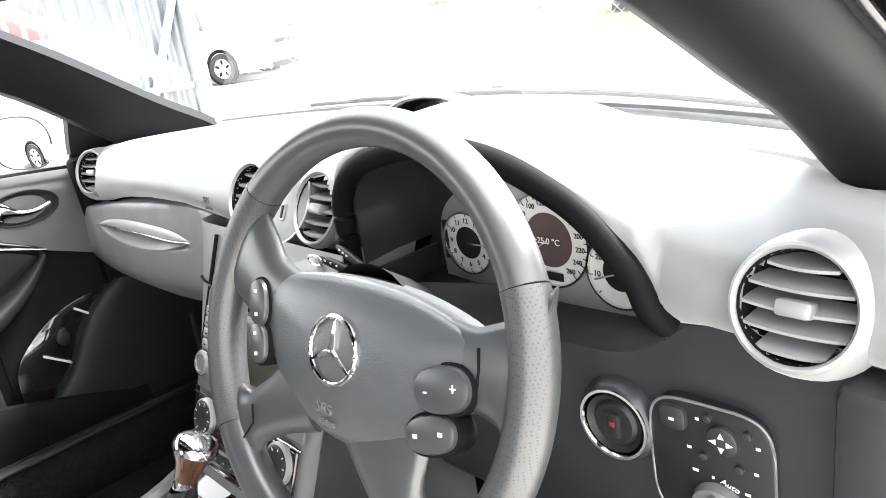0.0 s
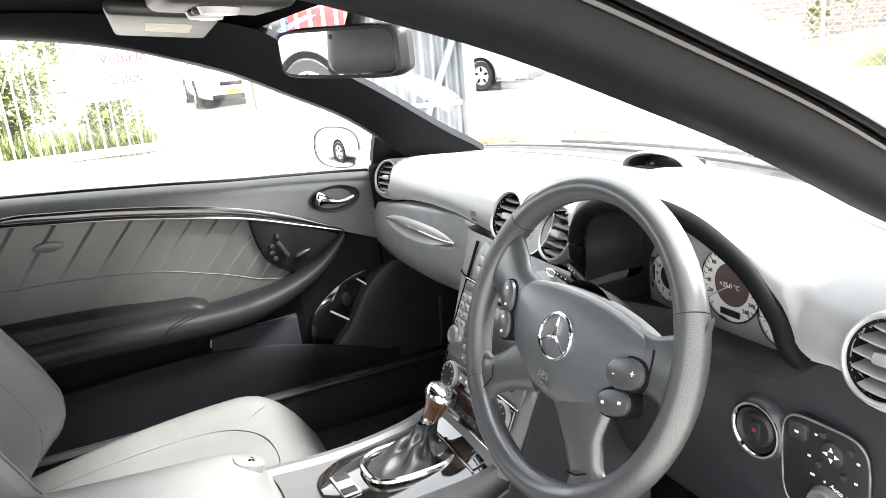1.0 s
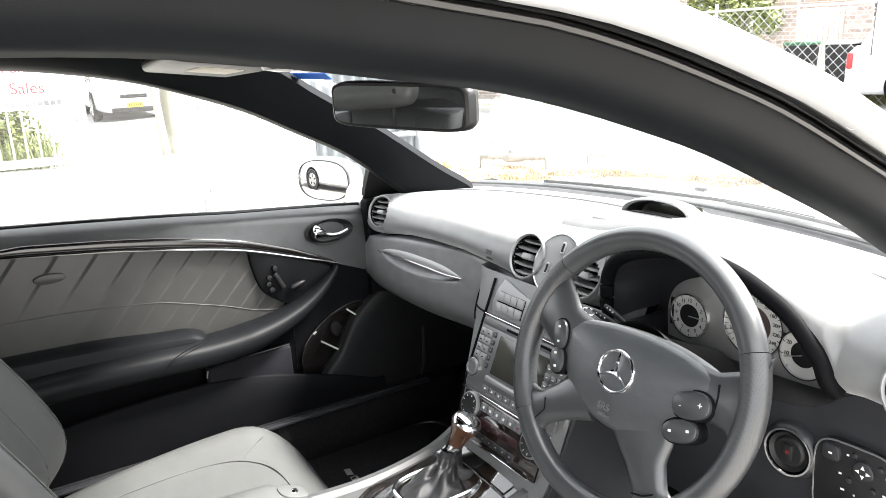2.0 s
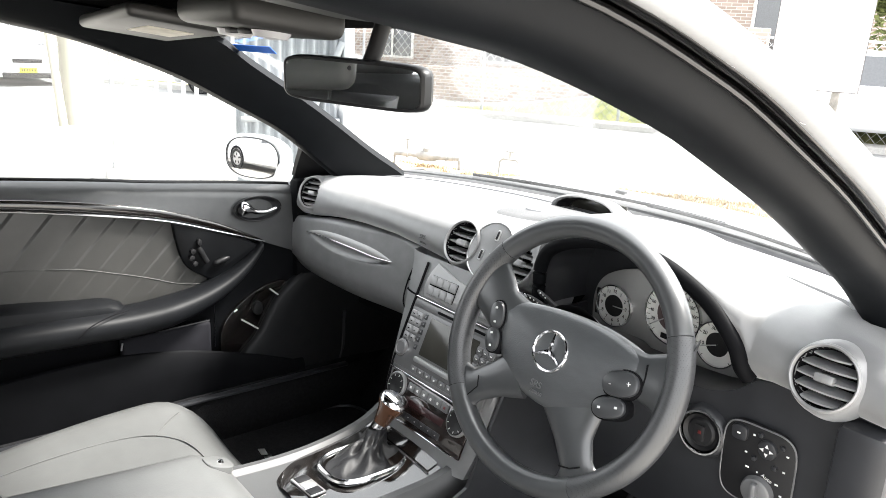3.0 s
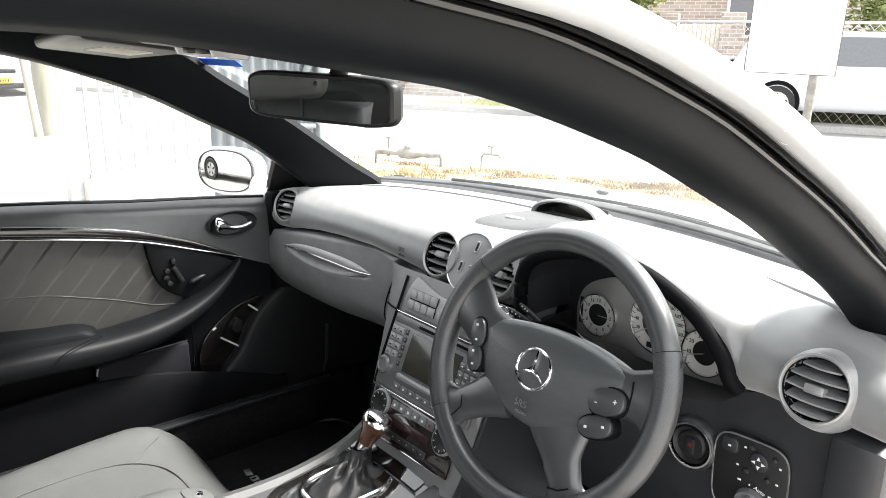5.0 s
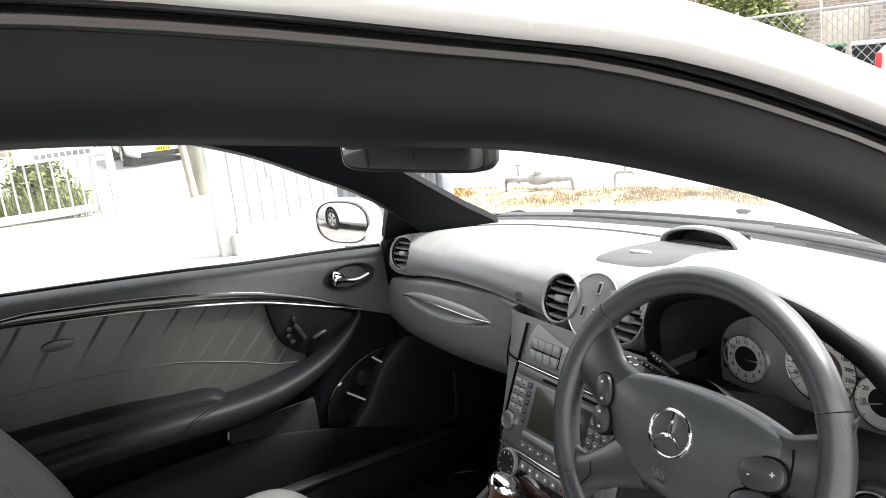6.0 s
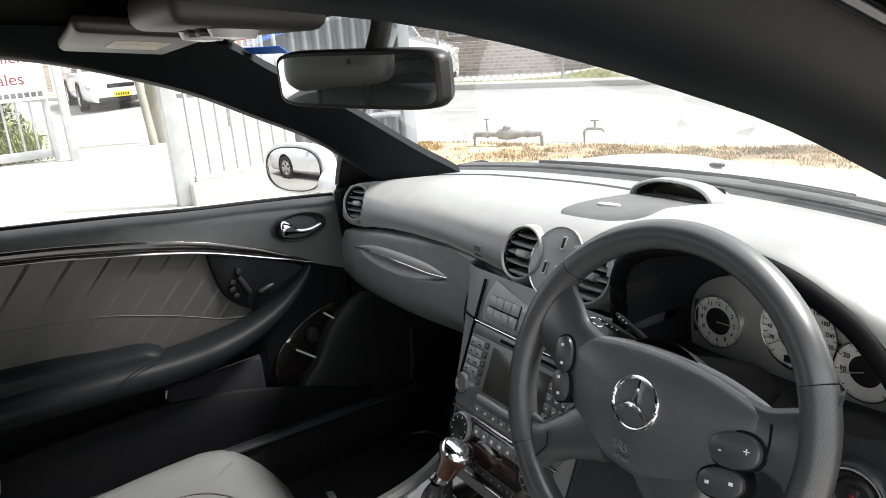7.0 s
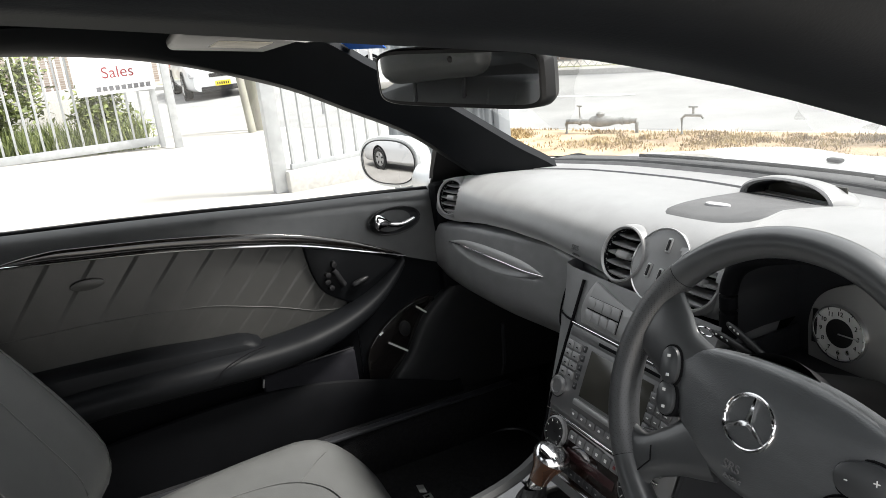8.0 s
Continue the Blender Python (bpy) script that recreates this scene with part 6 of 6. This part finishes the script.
def picket_run(name, a, b, z0, z1, gap, label, rails, category):
    a, b = Vector(a), Vector(b)
    ob = thing(name, (*((a + b) / 2).xy, z0), label, category)
    n = int((b - a).length / gap)
    turn = math.atan2((b - a).y, (b - a).x)
    for i in range(n + 1):
        p = a.lerp(b, i / n)
        o = new("picket", BAR)
        o.parent = ob
        o.matrix_parent_inverse = Matrix.Translation(-ob.location)
        o.matrix_basis = Matrix.Translation((p.x, p.y, p.z + z0)) @ Matrix.Rotation(turn, 4, "Z") @ Matrix.Diagonal((1, 1, z1 - z0, 1))
    for z, w in rails:
        c = (a + b) / 2
        part("rail", box((0, 0, 0), ((b - a).length + 0.05, 0.045, w), 0.005, m=Matrix.Translation((c.x, c.y, c.z + z)) @ Matrix.Rotation(turn, 4, "Z")), M_GALV, ob)
    return ob


g = picket_run("sliding_gate", (-10.45, -6.2, -0.14), (-10.0, 0.30, -0.14), 0.10, 1.75, 0.155, "galvanised steel picket gate across the driveway", ((0.12, 0.11), (1.72, 0.06)), "gate")
part("end_frame", box((-10.0, 0.33, 0.76), (0.07, 0.07, 1.75), 0.006), M_GALV, g)
for nm, x, y, w, z1 in (("gate_post", -9.72, 0.50, 0.10, 1.9), ("gate_post", -5.28, 0.72, 0.115, 1.95)):
    ob = thing(nm, (x, y, height(x, y)), "square galvanised steel gate post", "post", "gate posts")
    part("post", box((x, y, (z1 + height(x, y)) / 2), (w, w, z1 - height(x, y)), 0.006), M_GALV, ob)
    part("cap", box((x, y, z1 + 0.008), (w + 0.01, w + 0.01, 0.012), 0.004), M_GALV, ob)
picket_run("picket_fence", (-5.24, 0.84, -0.05), (-5.52, 2.62, -0.05), 0.16, 1.75, 0.118, "galvanised steel picket fence on a low plinth", ((0.2, 0.05), (1.7, 0.05)), "fence")
c = box((0, 0, 0.0), (0.16, 1.95, 0.26), 0.02, m=pose(-5.39, 1.72, 0.0, 0, 0, 9))
solo("fence_plinth", c, M_KERB, "low grey concrete plinth under the fence", "plinth", "structure")
# corrugated panel with brace, further along
cp = thing("corrugated_fence", (-2.0, 0.64, -0.03), "grey corrugated steel fence panel with a diagonal brace", "fence")
rows = []
for i in range(101):
    k = i / 100
    p = Vector((-2.07, 0.443, 0)).lerp(Vector((-1.90, 0.839, 0)), k)
    off = 0.010 * math.sin(k * math.tau * 9)
    rows.append([(p.x - off, p.y + off * 0.4, z) for z in (-0.04, 0.9, 1.9)])
part("sheet", loft(rows), M_CORR, cp)
part("post", box((-1.885, 0.866, 0.93), (0.055, 0.055, 1.95), 0.006), M_CORR, cp)
part("brace", tube([(-1.95, 0.682, 0.78), (-1.87, 0.839, 1.19)], 0.016, 10), M_CORR, cp)
part("rail", tube([(-2.04, 0.452, 0.858), (-1.875, 0.83, 0.858)], 0.012, 8), M_CORR, cp)
rp = thing("red_sign", (-9.4, 2.6, 1.3), "red sign board beyond the fence", "sign")
part("board", box((0, 0, 0), (0.04, 0.9, 0.5), 0.01, m=pose(-10.9, 2.9, 1.42, 0, 0, 0)), M_REDSIGN, rp)
part("leg", box((-10.9, 2.9, 0.55), (0.05, 0.05, 1.3), 0.005), M_GALV, rp)

sb = thing("sales_sign", (-9.95, -0.1, 0.9), "white sales board with maroon lettering on the gate", "sign")
SM = facing((-9.92, -0.05, 0.98), (1, 0.04, 0))
part("board", slab([(-0.52, -0.32), (0.42, -0.32), (0.42, 0.72), (-0.52, 0.72)], SM, -0.01, 0.01), M_SIGN, sb)
writing("Vehicle", 0.2, SM @ Matrix.Translation((0.0, 0.2, 0.012)), "lettering", M_MAROON, sb)
writing("Sales", 0.2, SM @ Matrix.Translation((0.0, -0.06, 0.012)), "lettering", M_MAROON, sb)
for k in range(9):
    part("text_bar", box((-0.26 + 0.075 * k, -0.25, 0.011), (0.055, 0.06, 0.002), m=SM), M_GREYPRINT, sb)

for x, y, r, h, tx, ty, lab in ((-10.35, 1.62, 0.055, 1.3, -0.35, -0.05, "leaning pale timber post"), (-10.75, 1.85, 0.15, 1.9, -0.02, 0.02, "thick mossy timber bollard"), ):
    ob = thing("timber_post", (x, y, height(x, y)), lab, "post")
    part("post", tube(spline([(x, y, height(x, y) - 0.05), (x + tx * 0.5, y + ty * 0.5, h * 0.5), (x + tx, y + ty, h)], 8), [r * k for k in (1.1, 1.05, 1, 1, 0.98, 0.97, 0.96, 0.95, 0.93)], 14), M_POSTWOOD, ob)


# water meter pipework
wp = thing("water_meter_pipes", (-5.6, 4.2, -0.1), "grey weathered water meter pipework on the earth strip", "pipes")
A, B = Vector((-5.85, 3.98, height(-5.85, 3.98))), Vector((-5.25, 4.42, height(-5.25, 4.42)))
for p in (A, B):
    part("riser", tube([p, p + Vector((0, 0, 0.11)), p + (A + B - 2 * p) * 0.06 + Vector((0, 0, 0.135))], 0.02, 10), M_PIPE, wp)
up = Vector((0, 0, 0.135))
part("main_pipe", tube([A + up, B + up], 0.028, 10), M_PIPE, wp)
part("meter_body", tube([A.lerp(B, k) + up for k in (0.34, 0.38, 0.5, 0.62, 0.68, 0.74, 0.92)], [0.03, 0.055, 0.062, 0.055, 0.04, 0.034, 0.034], 14), M_PIPE, wp)
part("meter_cap", lathe([(0.045, 0.0), (0.045, 0.05), (0.03, 0.065), (0.001, 0.07)], Matrix.Translation(A.lerp(B, 0.5) + up + Vector((0, 0, 0.03))), 18), M_PIPE, wp)
for k in (0.2, 0.8):
    part("flange", tube([A.lerp(B, k - 0.015) + up, A.lerp(B, k + 0.015) + up], 0.042, 12), M_PIPE, wp)
part("valve_stem", tube([A.lerp(B, 0.2) + up, A.lerp(B, 0.2) + up + Vector((0, 0, 0.16))], 0.009, 8), M_PIPE, wp)
part("valve_handle", tube([A.lerp(B, 0.2) + up + Vector((-0.04, 0, 0.16)), A.lerp(B, 0.2) + up + Vector((0.04, 0, 0.16))], 0.008, 8), M_PIPE, wp)
tap = thing("garden_tap", (-4.75, 4.55, -0.1), "weathered standpipe with a garden tap", "tap")
T0 = Vector((-4.75, 4.55, height(-4.75, 4.55)))
part("standpipe", tube([T0, T0 + Vector((0, 0, 0.17)), T0 + Vector((0.03, 0.015, 0.2)), T0 + Vector((0.17, 0.08, 0.2)), T0 + Vector((0.19, 0.09, 0.17))], 0.014, 10), M_PIPE, tap)
part("tap_body", tube([T0 + Vector((0.1, 0.05, 0.2)), T0 + Vector((0.1, 0.05, 0.28))], 0.012, 10), M_PIPE, tap)
part("tap_handle", tube([T0 + Vector((0.06, 0.03, 0.28)), T0 + Vector((0.14, 0.07, 0.28))], 0.008, 8), M_PIPE, tap)


# ---- vehicles ----
def wheel_parts(ob, m, r, w, cover=M_SATIN):
    ty = part("wheel", lathe([(r * 0.66, -w / 2), (r * 0.96, -w / 2), (r, -w * 0.35), (r, w * 0.35), (r * 0.96, w / 2), (r * 0.66, w / 2)], m, 30), M_TYRE, ob, "black tyre")
    part("rim", lathe([(r * 0.67, w * 0.46), (r * 0.64, w * 0.50), (r * 0.60, w * 0.36), (r * 0.2, w * 0.40), (0.001, w * 0.44)], m, 30), cover, ty, "silver wheel rim")
    for k in range(5):
        part("rim_slot", slab(oval(r * 0.09, r * 0.17, 14, cy=r * 0.42), m @ Matrix.Rotation(k * math.tau / 5, 4, "Z"), w * 0.38, w * 0.41), M_VOID, ty)


def vehicle(name, label, place, turn, L, W, belt, H, cab, paint, category="car", plate=True, cover=M_SATIN):
    """A parked vehicle, its nose along local +x; cab: (windscreen foot, roof front, roof back, rear glass foot) along x."""
    x, y = place
    ob = thing(name, (x, y, height(x, y)), label, category)
    m = Matrix.Translation((x, y, height(x, y))) @ Matrix.Rotation(radians(turn), 4, "Z")
    xs = span(-L / 2, L / 2, 40)
    rows = []
    for xx in xs:
        e = 1 - abs(xx / (L / 2)) ** 8
        ww = W / 2 * (0.80 + 0.20 * e)
        nose = 1 - 0.26 * max(0, (xx - cab[0]) / (L / 2 - cab[0])) ** 2 - 0.06 * max(0, (cab[3] - xx) / (cab[3] + L / 2))
        top = belt * nose
        if abs(xx) > L / 2 - 0.02:
            top *= 0.93
        rows.append([m @ Vector((xx, s * ww * k, z)) for s, k, z in ((-1, 0.86, 0.2), (-1, 0.98, 0.28), (-1, 1.0, top * 0.62), (-1, 0.97, top * 0.9), (-1, 0.88, top), (-1, 0.4, top + 0.03), (1, 0.4, top + 0.03), (1, 0.88, top), (1, 0.97, top * 0.9), (1, 1.0, top * 0.62), (1, 0.98, 0.28), (1, 0.86, 0.2))])
    part("body", loft(rows, loop=True, caps=True), paint, ob, angle=50)
    ka = [(cab[0], belt * 0.97, 0.84), (cab[1], H - 0.05, 0.68), (cab[1] - 0.15, H, 0.64), ((cab[1] + cab[2]) / 2, H + 0.02, 0.64), (cab[2] + 0.1, H, 0.64), (cab[2], H - 0.05, 0.66), (cab[3], belt * 0.97, 0.82)]
    rows = []
    for xx, z, k in ka:
        rows.append([m @ Vector((xx, -W / 2 * 0.86, belt * 0.95)), m @ Vector((xx, -W / 2 * k, z)), m @ Vector((xx, 0, z + 0.02)), m @ Vector((xx, W / 2 * k, z)), m @ Vector((xx, W / 2 * 0.86, belt * 0.95))])
    part("cabin", loft(rows), paint, ob, angle=50)
    for nm, a, b in (("front_glass", 0, 1), ("rear_glass", 6, 5)):
        (xa, za, wa), (xb, zb, wb) = ka[a], ka[b]
        out = 0.012 if a == 0 else -0.012
        part(nm, loft([[m @ Vector((xa + (xb - xa) * u + out, s * W / 2 * (wa + (wb - wa) * u) * 0.9, za + (zb - za) * u + 0.012)) for s in span(-1, 1, 6)] for u in (0.08, 0.92)]), M_CARGLASS, ob, "dark glass")
    for s in (-1, 1):
        g0, g1 = cab[3] + 0.25, cab[0] - 0.35
        pane = [(g0, belt * 0.99, 0.87), (g1, belt * 0.99, 0.87), (cab[1] - 0.12, H - 0.08, 0.705), (cab[2] + 0.12, H - 0.08, 0.705)]
        bm = bmesh.new()
        bm.faces.new([bm.verts.new(m @ Vector((px, s * W / 2 * (pk + 0.012), pz))) for px, pz, pk in pane])
        part("side_glass", bm, M_CARGLASS, ob, "dark side glass")
        for wx in (L * 0.30, -L * 0.30):
            wheel_parts(ob, m @ Matrix.Translation((wx, s * (W / 2 - 0.088), 0.31)) @ pose(0, 0, 0, -90 * s, 0, 0), 0.31, 0.2, cover)
            part("arch", lathe([(0.372, 0.0), (0.365, 0.006), (0.30, 0.004), (0.30, -0.06)], m @ Matrix.Translation((wx, s * (W / 2 + 0.002), 0.33)) @ pose(0, 0, 0, -90 * s, 0, 0), 28), M_VOID, ob)
        part("headlamp", box((0, 0, 0), (0.12, 0.34, 0.15), 0.05, 3, m=m @ pose(L / 2 - 0.10, s * W * 0.36, belt * 0.68, 0, 0, -s * 22)), M_LENS, ob, "clear headlamp")
        part("tail_lamp", box((0, 0, 0), (0.08, 0.20, 0.26), 0.03, 2, m=m @ pose(-L / 2 + 0.06, s * W * 0.40, belt * 0.78, 0, 0, s * 12)), M_TAIL, ob, "red tail lamp")
        part("wing_mirror", box((0, 0, 0), (0.1, 0.18, 0.13), 0.04, 2, m=m @ pose(cab[0] - 0.5, s * (W / 2 + 0.06), belt + 0.05, 0, 0, 0)), paint, ob)
    part("grille", box((L / 2 - 0.012, 0, belt * 0.64), (0.05, W * 0.36, 0.10), 0.02, 2, m=m), M_BLACK, ob, "dark grille")
    part("air_intake", box((L / 2 - 0.004, 0, 0.24), (0.05, W * 0.62, 0.13), 0.03, 2, m=m), M_BLACK, ob)
    if plate:
        pl = part("number_plate", box((L / 2 + 0.03, 0, 0.36), (0.012, 0.372, 0.12), 0.005, 1, m=m), M_PLATE_Y, ob, "yellow number plate")
        for k in range(6):
            part("plate_bar", box((L / 2 + 0.037, -0.13 + 0.052 * k, 0.36), (0.002, 0.03, 0.06), m=m), M_BLACK, pl)
    return ob


vehicle("parked_car", "white parked saloon across the street, facing the yard", (-20.9, 2.9), -2, 4.5, 1.72, 0.88, 1.42, (0.85, 0.05, -1.0, -1.75), M_WHITECAR)
vehicle("station_wagon", "white parked station wagon behind the wire fence", (-4.4, 13.3), 208 - 180, 4.7, 1.75, 0.95, 1.5, (1.0, 0.3, -1.9, -2.2), M_WHITECAR, plate=False, cover=M_WHITE)
vehicle("silver_car", "silver parked car across the yard", (-2.1, -6.4), 180, 4.7, 1.82, 0.92, 1.42, (0.75, 0.1, -1.1, -1.85), M_PAINT, plate=False)
vehicle("parked_van", "white parked van at the far kerb", (-15.5, 7.4), 27, 4.9, 1.8, 1.1, 1.9, (1.5, 1.0, -2.1, -2.3), M_WHITECAR, "van", plate=False)

# ---- far side: wire fence, sign, wall, bins, house ----
wf = thing("wire_fence", tuple(street(-1, 13.9)), "galvanised chain-link fence along the far bank", "fence")
P0, P1 = -11.0, 9.0


def fence_at(p, u):
    v = street(p, 13.7)
    return Vector((v.x, v.y, v.z + u))


bm = bmesh.new()
for i in range(int((P1 - P0) / 0.165) + 10):
    p = P0 - 1.5 + i * 0.165
    for s in (-1, 1):
        a, b = (fence_at(p + 0.75 - 0.75 * s, 0.02), fence_at(p + 0.75 + 0.75 * s, 1.7))
        tube([a, b], 0.0065, 3, bm=bm)
part("wire_mesh", bm, M_GALV, wf)
for i in range(8):
    part("fence_post", tube([fence_at(P0 + i * 2.86, -0.2), fence_at(P0 + i * 2.86, 1.85)], 0.03, 10), M_GALV, wf)
part("top_rail", tube([fence_at(p, 1.72) for p in span(P0, P1, 20)], 0.022, 8), M_GALV, wf)

bs = thing("blank_sign", (-2.45, 6.4, 0), "blank white sign board on a post", "sign")
NM = facing((-2.51, 6.37, 1.57), Vector((0.43, -0.9, 0)))
part("board", slab([(-0.355, -0.6), (0.43, -0.6), (0.43, 0.75), (-0.355, 0.75)], NM @ Matrix.Rotation(radians(-1.2), 4, "Z"), -0.012, 0.012), M_SIGN, bs)
fr = [NM @ Matrix.Rotation(radians(-1.2), 4, "Z") @ Vector(v) for v in ((-0.355, -0.6, 0), (0.43, -0.6, 0), (0.43, 0.75, 0), (-0.355, 0.75, 0))]
part("board_frame", tube(fr, 0.014, 6, closed=True), M_GREYPRINT, bs, "dark board edge")
part("post", tube([(-2.33, 6.50, height(-2.4, 6.4) - 0.1), (-2.30, 6.51, 1.2)], 0.04, 12), M_PIPE, bs, "grey metal post")

hs = thing("brick_house", tuple(street(-6, 19)), "brick house with grey tiled roof behind a low wall", "house")


def block(name, p0, p1, q0, q1, z0, z1, mat, parent, label=""):
    c, b = street((p0 + p1) / 2, (q0 + q1) / 2), street((p0 + p1) / 2, (q0 + q1) / 2).z
    return part(name, box((0, 0, 0), (p1 - p0, q1 - q0, z1 - z0), 0.01, 1, m=Matrix.Translation((c.x, c.y, b + (z0 + z1) / 2)) @ Matrix.Rotation(radians(27), 4, "Z")), mat, parent, label)


block("wall", -14, 3.5, 21, 29, -0.5, 4.2, M_BRICK, hs, "brown brick house wall")
block("roof", -14.6, 4.1, 20.4, 29.6, 4.2, 4.4, M_ROOF, hs)
for p in (-12, -8.2, -4.4, -0.6):
    w = block("window", p, p + 1.5, 20.93, 21.0, 0.9, 2.5, M_WHITE, hs, "white framed window")
    block("pane", p + 0.08, p + 0.71, 20.9, 20.95, 0.98, 2.42, M_CARGLASS, w)
    block("pane", p + 0.79, p + 1.42, 20.9, 20.95, 0.98, 2.42, M_CARGLASS, w)
dw = thing("garden_wall", tuple(street(-6, 17)), "low brick garden wall with a pale fence panel", "wall")
block("wall", -14, -1.8, 16.9, 17.15, -0.5, 0.85, M_BRICK, dw)
block("pier", -0.5, 0.0, 16.85, 17.25, -0.4, 1.4, M_BRICK, dw)
block("pier", -1.9, -1.4, 16.85, 17.25, -0.4, 1.4, M_BRICK, dw)
for k in range(9):
    block("fence_board", -1.38 + 0.098 * k, -1.295 + 0.098 * k, 16.98, 17.02, -0.1, 1.15, M_RENDER, dw)
for p, lab in ((-1.016, "dark wheelie bin with a green lid"), (-0.346, "dark wheelie bin with a white lid")):
    c = street(p, 14.3)
    b0 = thing("wheelie_bin", tuple(c), lab, "bin")
    rows = [[c + Vector((x * k, y * k, z)) for x, y in ((-0.24, -0.27), (0.24, -0.27), (0.24, 0.27), (-0.24, 0.27))] for z, k in ((0.02, 0.7), (0.76, 0.84))]
    part("tub", loft(rows, loop=True, caps=True), M_BLACK, b0)
    part("lid", box(c + Vector((0, 0, 0.795)), (0.46, 0.5, 0.07), 0.03), M_BIN if "green" in lab else M_WHITE, b0)

lh = thing("terrace_house", (-31, 6, 0), "red brick terrace with a white veranda rail", "house")
part("wall", box((-34, 6, 2.2), (6, 26, 5.2), 0.02), M_BRICK, lh)
part("roof", box((-34, 6, 5.0), (6.8, 27, 0.3), 0.02), M_ROOF, lh)
for y in (-4, 1.5, 7, 12.5):
    w = part("window", box((-30.98, y, 1.6), (0.08, 1.5, 1.6), 0.01), M_WHITE, lh, "white framed window")
    part("pane", box((-30.93, y, 1.6), (0.04, 1.3, 1.4), 0.01), M_CARGLASS, w)
vr = thing("veranda_rail", (-29, 6, 0.5), "white painted veranda balustrade", "railing")
for i in range(80):
    part("baluster", box((-29.2, -3 + 0.24 * i, 0.62), (0.05, 0.06, 1.7)), M_WHITE, vr)
part("handrail", box((-29.2, 6.5, 1.48), (0.08, 19.4, 0.08), 0.01), M_WHITE, vr)
low = thing("yard_wall", (-13.4, -3, 0), "low grey block wall behind the gate", "wall")
part("wall", box((-13.6, -4.2, 0.2), (0.2, 8.0, 0.85), 0.02), M_KERB, low)


# ---- shrubs and trees ----
def leafy(name, label, centre, radius, leaves, size, trunk=0.0, seed=1, category="shrub"):
    r = random.Random(seed)
    c = Vector(centre)
    ob = thing(name, (c.x, c.y, height(c.x, c.y)), label, category)
    base = Vector((c.x, c.y, height(c.x, c.y)))
    part("trunk", tube([base, base.lerp(c, 0.5) + Vector((0.05, 0.03, 0)), c], [0.02 + trunk, 0.016 + trunk * 0.7, 0.01 + trunk * 0.3], 8), M_POSTWOOD, ob)
    for k in range(6):
        a = k * 1.05
        part("limb", tube([base.lerp(c, 0.6), c + Vector((math.cos(a), math.sin(a), 0.4)) * radius[0] * 0.6], [0.012 + trunk * 0.4, 0.006], 6), M_POSTWOOD, ob)
    blobs = [Vector((r.gauss(0, 0.5) * radius[0], r.gauss(0, 0.5) * radius[1], r.gauss(0, 0.5) * radius[2])) for _ in range(26)]
    verts, faces = [], []
    for _ in range(leaves):
        b = r.choice(blobs)
        p = c + b + Vector((r.gauss(0, 0.16) * radius[0], r.gauss(0, 0.16) * radius[1], r.gauss(0, 0.16) * radius[2]))
        u = Vector((r.uniform(-1, 1), r.uniform(-1, 1), r.uniform(-0.6, 0.6))).normalized()
        v = u.cross(Vector((r.uniform(-1, 1), r.uniform(-1, 1), 1))).normalized()
        s = size * r.uniform(0.6, 1.4)
        k = len(verts)
        verts += [p - u * s, p + v * s * 0.4, p + u * s, p - v * s * 0.4]
        faces.append((k, k + 1, k + 2, k + 3))
    me = bpy.data.meshes.new("crown")
    me.from_pydata(verts, [], faces)
    me.materials.append(M_GREEN)
    part("crown", me, None, ob)
    return ob


leafy("shrub", "tall green shrub behind the gate", (-11.6, -1.75, 1.15), (0.6, 0.75, 0.9), 5200, 0.06, 0.02, 2)
leafy("shrub", "green shrub behind the gate", (-11.9, -3.6, 1.0), (0.7, 1.1, 0.8), 5200, 0.06, 0.02, 3)
leafy("shrub", "low green shrub beside the gate post", (-11.2, -0.3, 0.35), (0.4, 0.5, 0.4), 2400, 0.05, 0.01, 4)
v = street(-2.4, 16.3)
leafy("shrub", "pale green garden shrub behind the wire fence", (v.x, v.y, v.z + 1.3), (0.7, 0.7, 0.8), 3600, 0.07, 0.02, 5)
v = street(-13, 17.5)
leafy("tree", "green street tree by the brick house", (v.x, v.y, v.z + 3.4), (1.5, 1.5, 1.1), 7000, 0.10, 0.08, 6, "tree")
v = street(-3.3, 18.2)
leafy("tree", "pale green garden tree behind the low wall", (v.x, v.y, v.z + 1.9), (0.7, 0.7, 0.8), 2600, 0.08, 0.04, 9, "tree")
v = street(2.5, 18)
leafy("tree", "green garden tree behind the wagon", (v.x, v.y, v.z + 2.4), (1.2, 1.2, 1.3), 6000, 0.10, 0.06, 7, "tree")
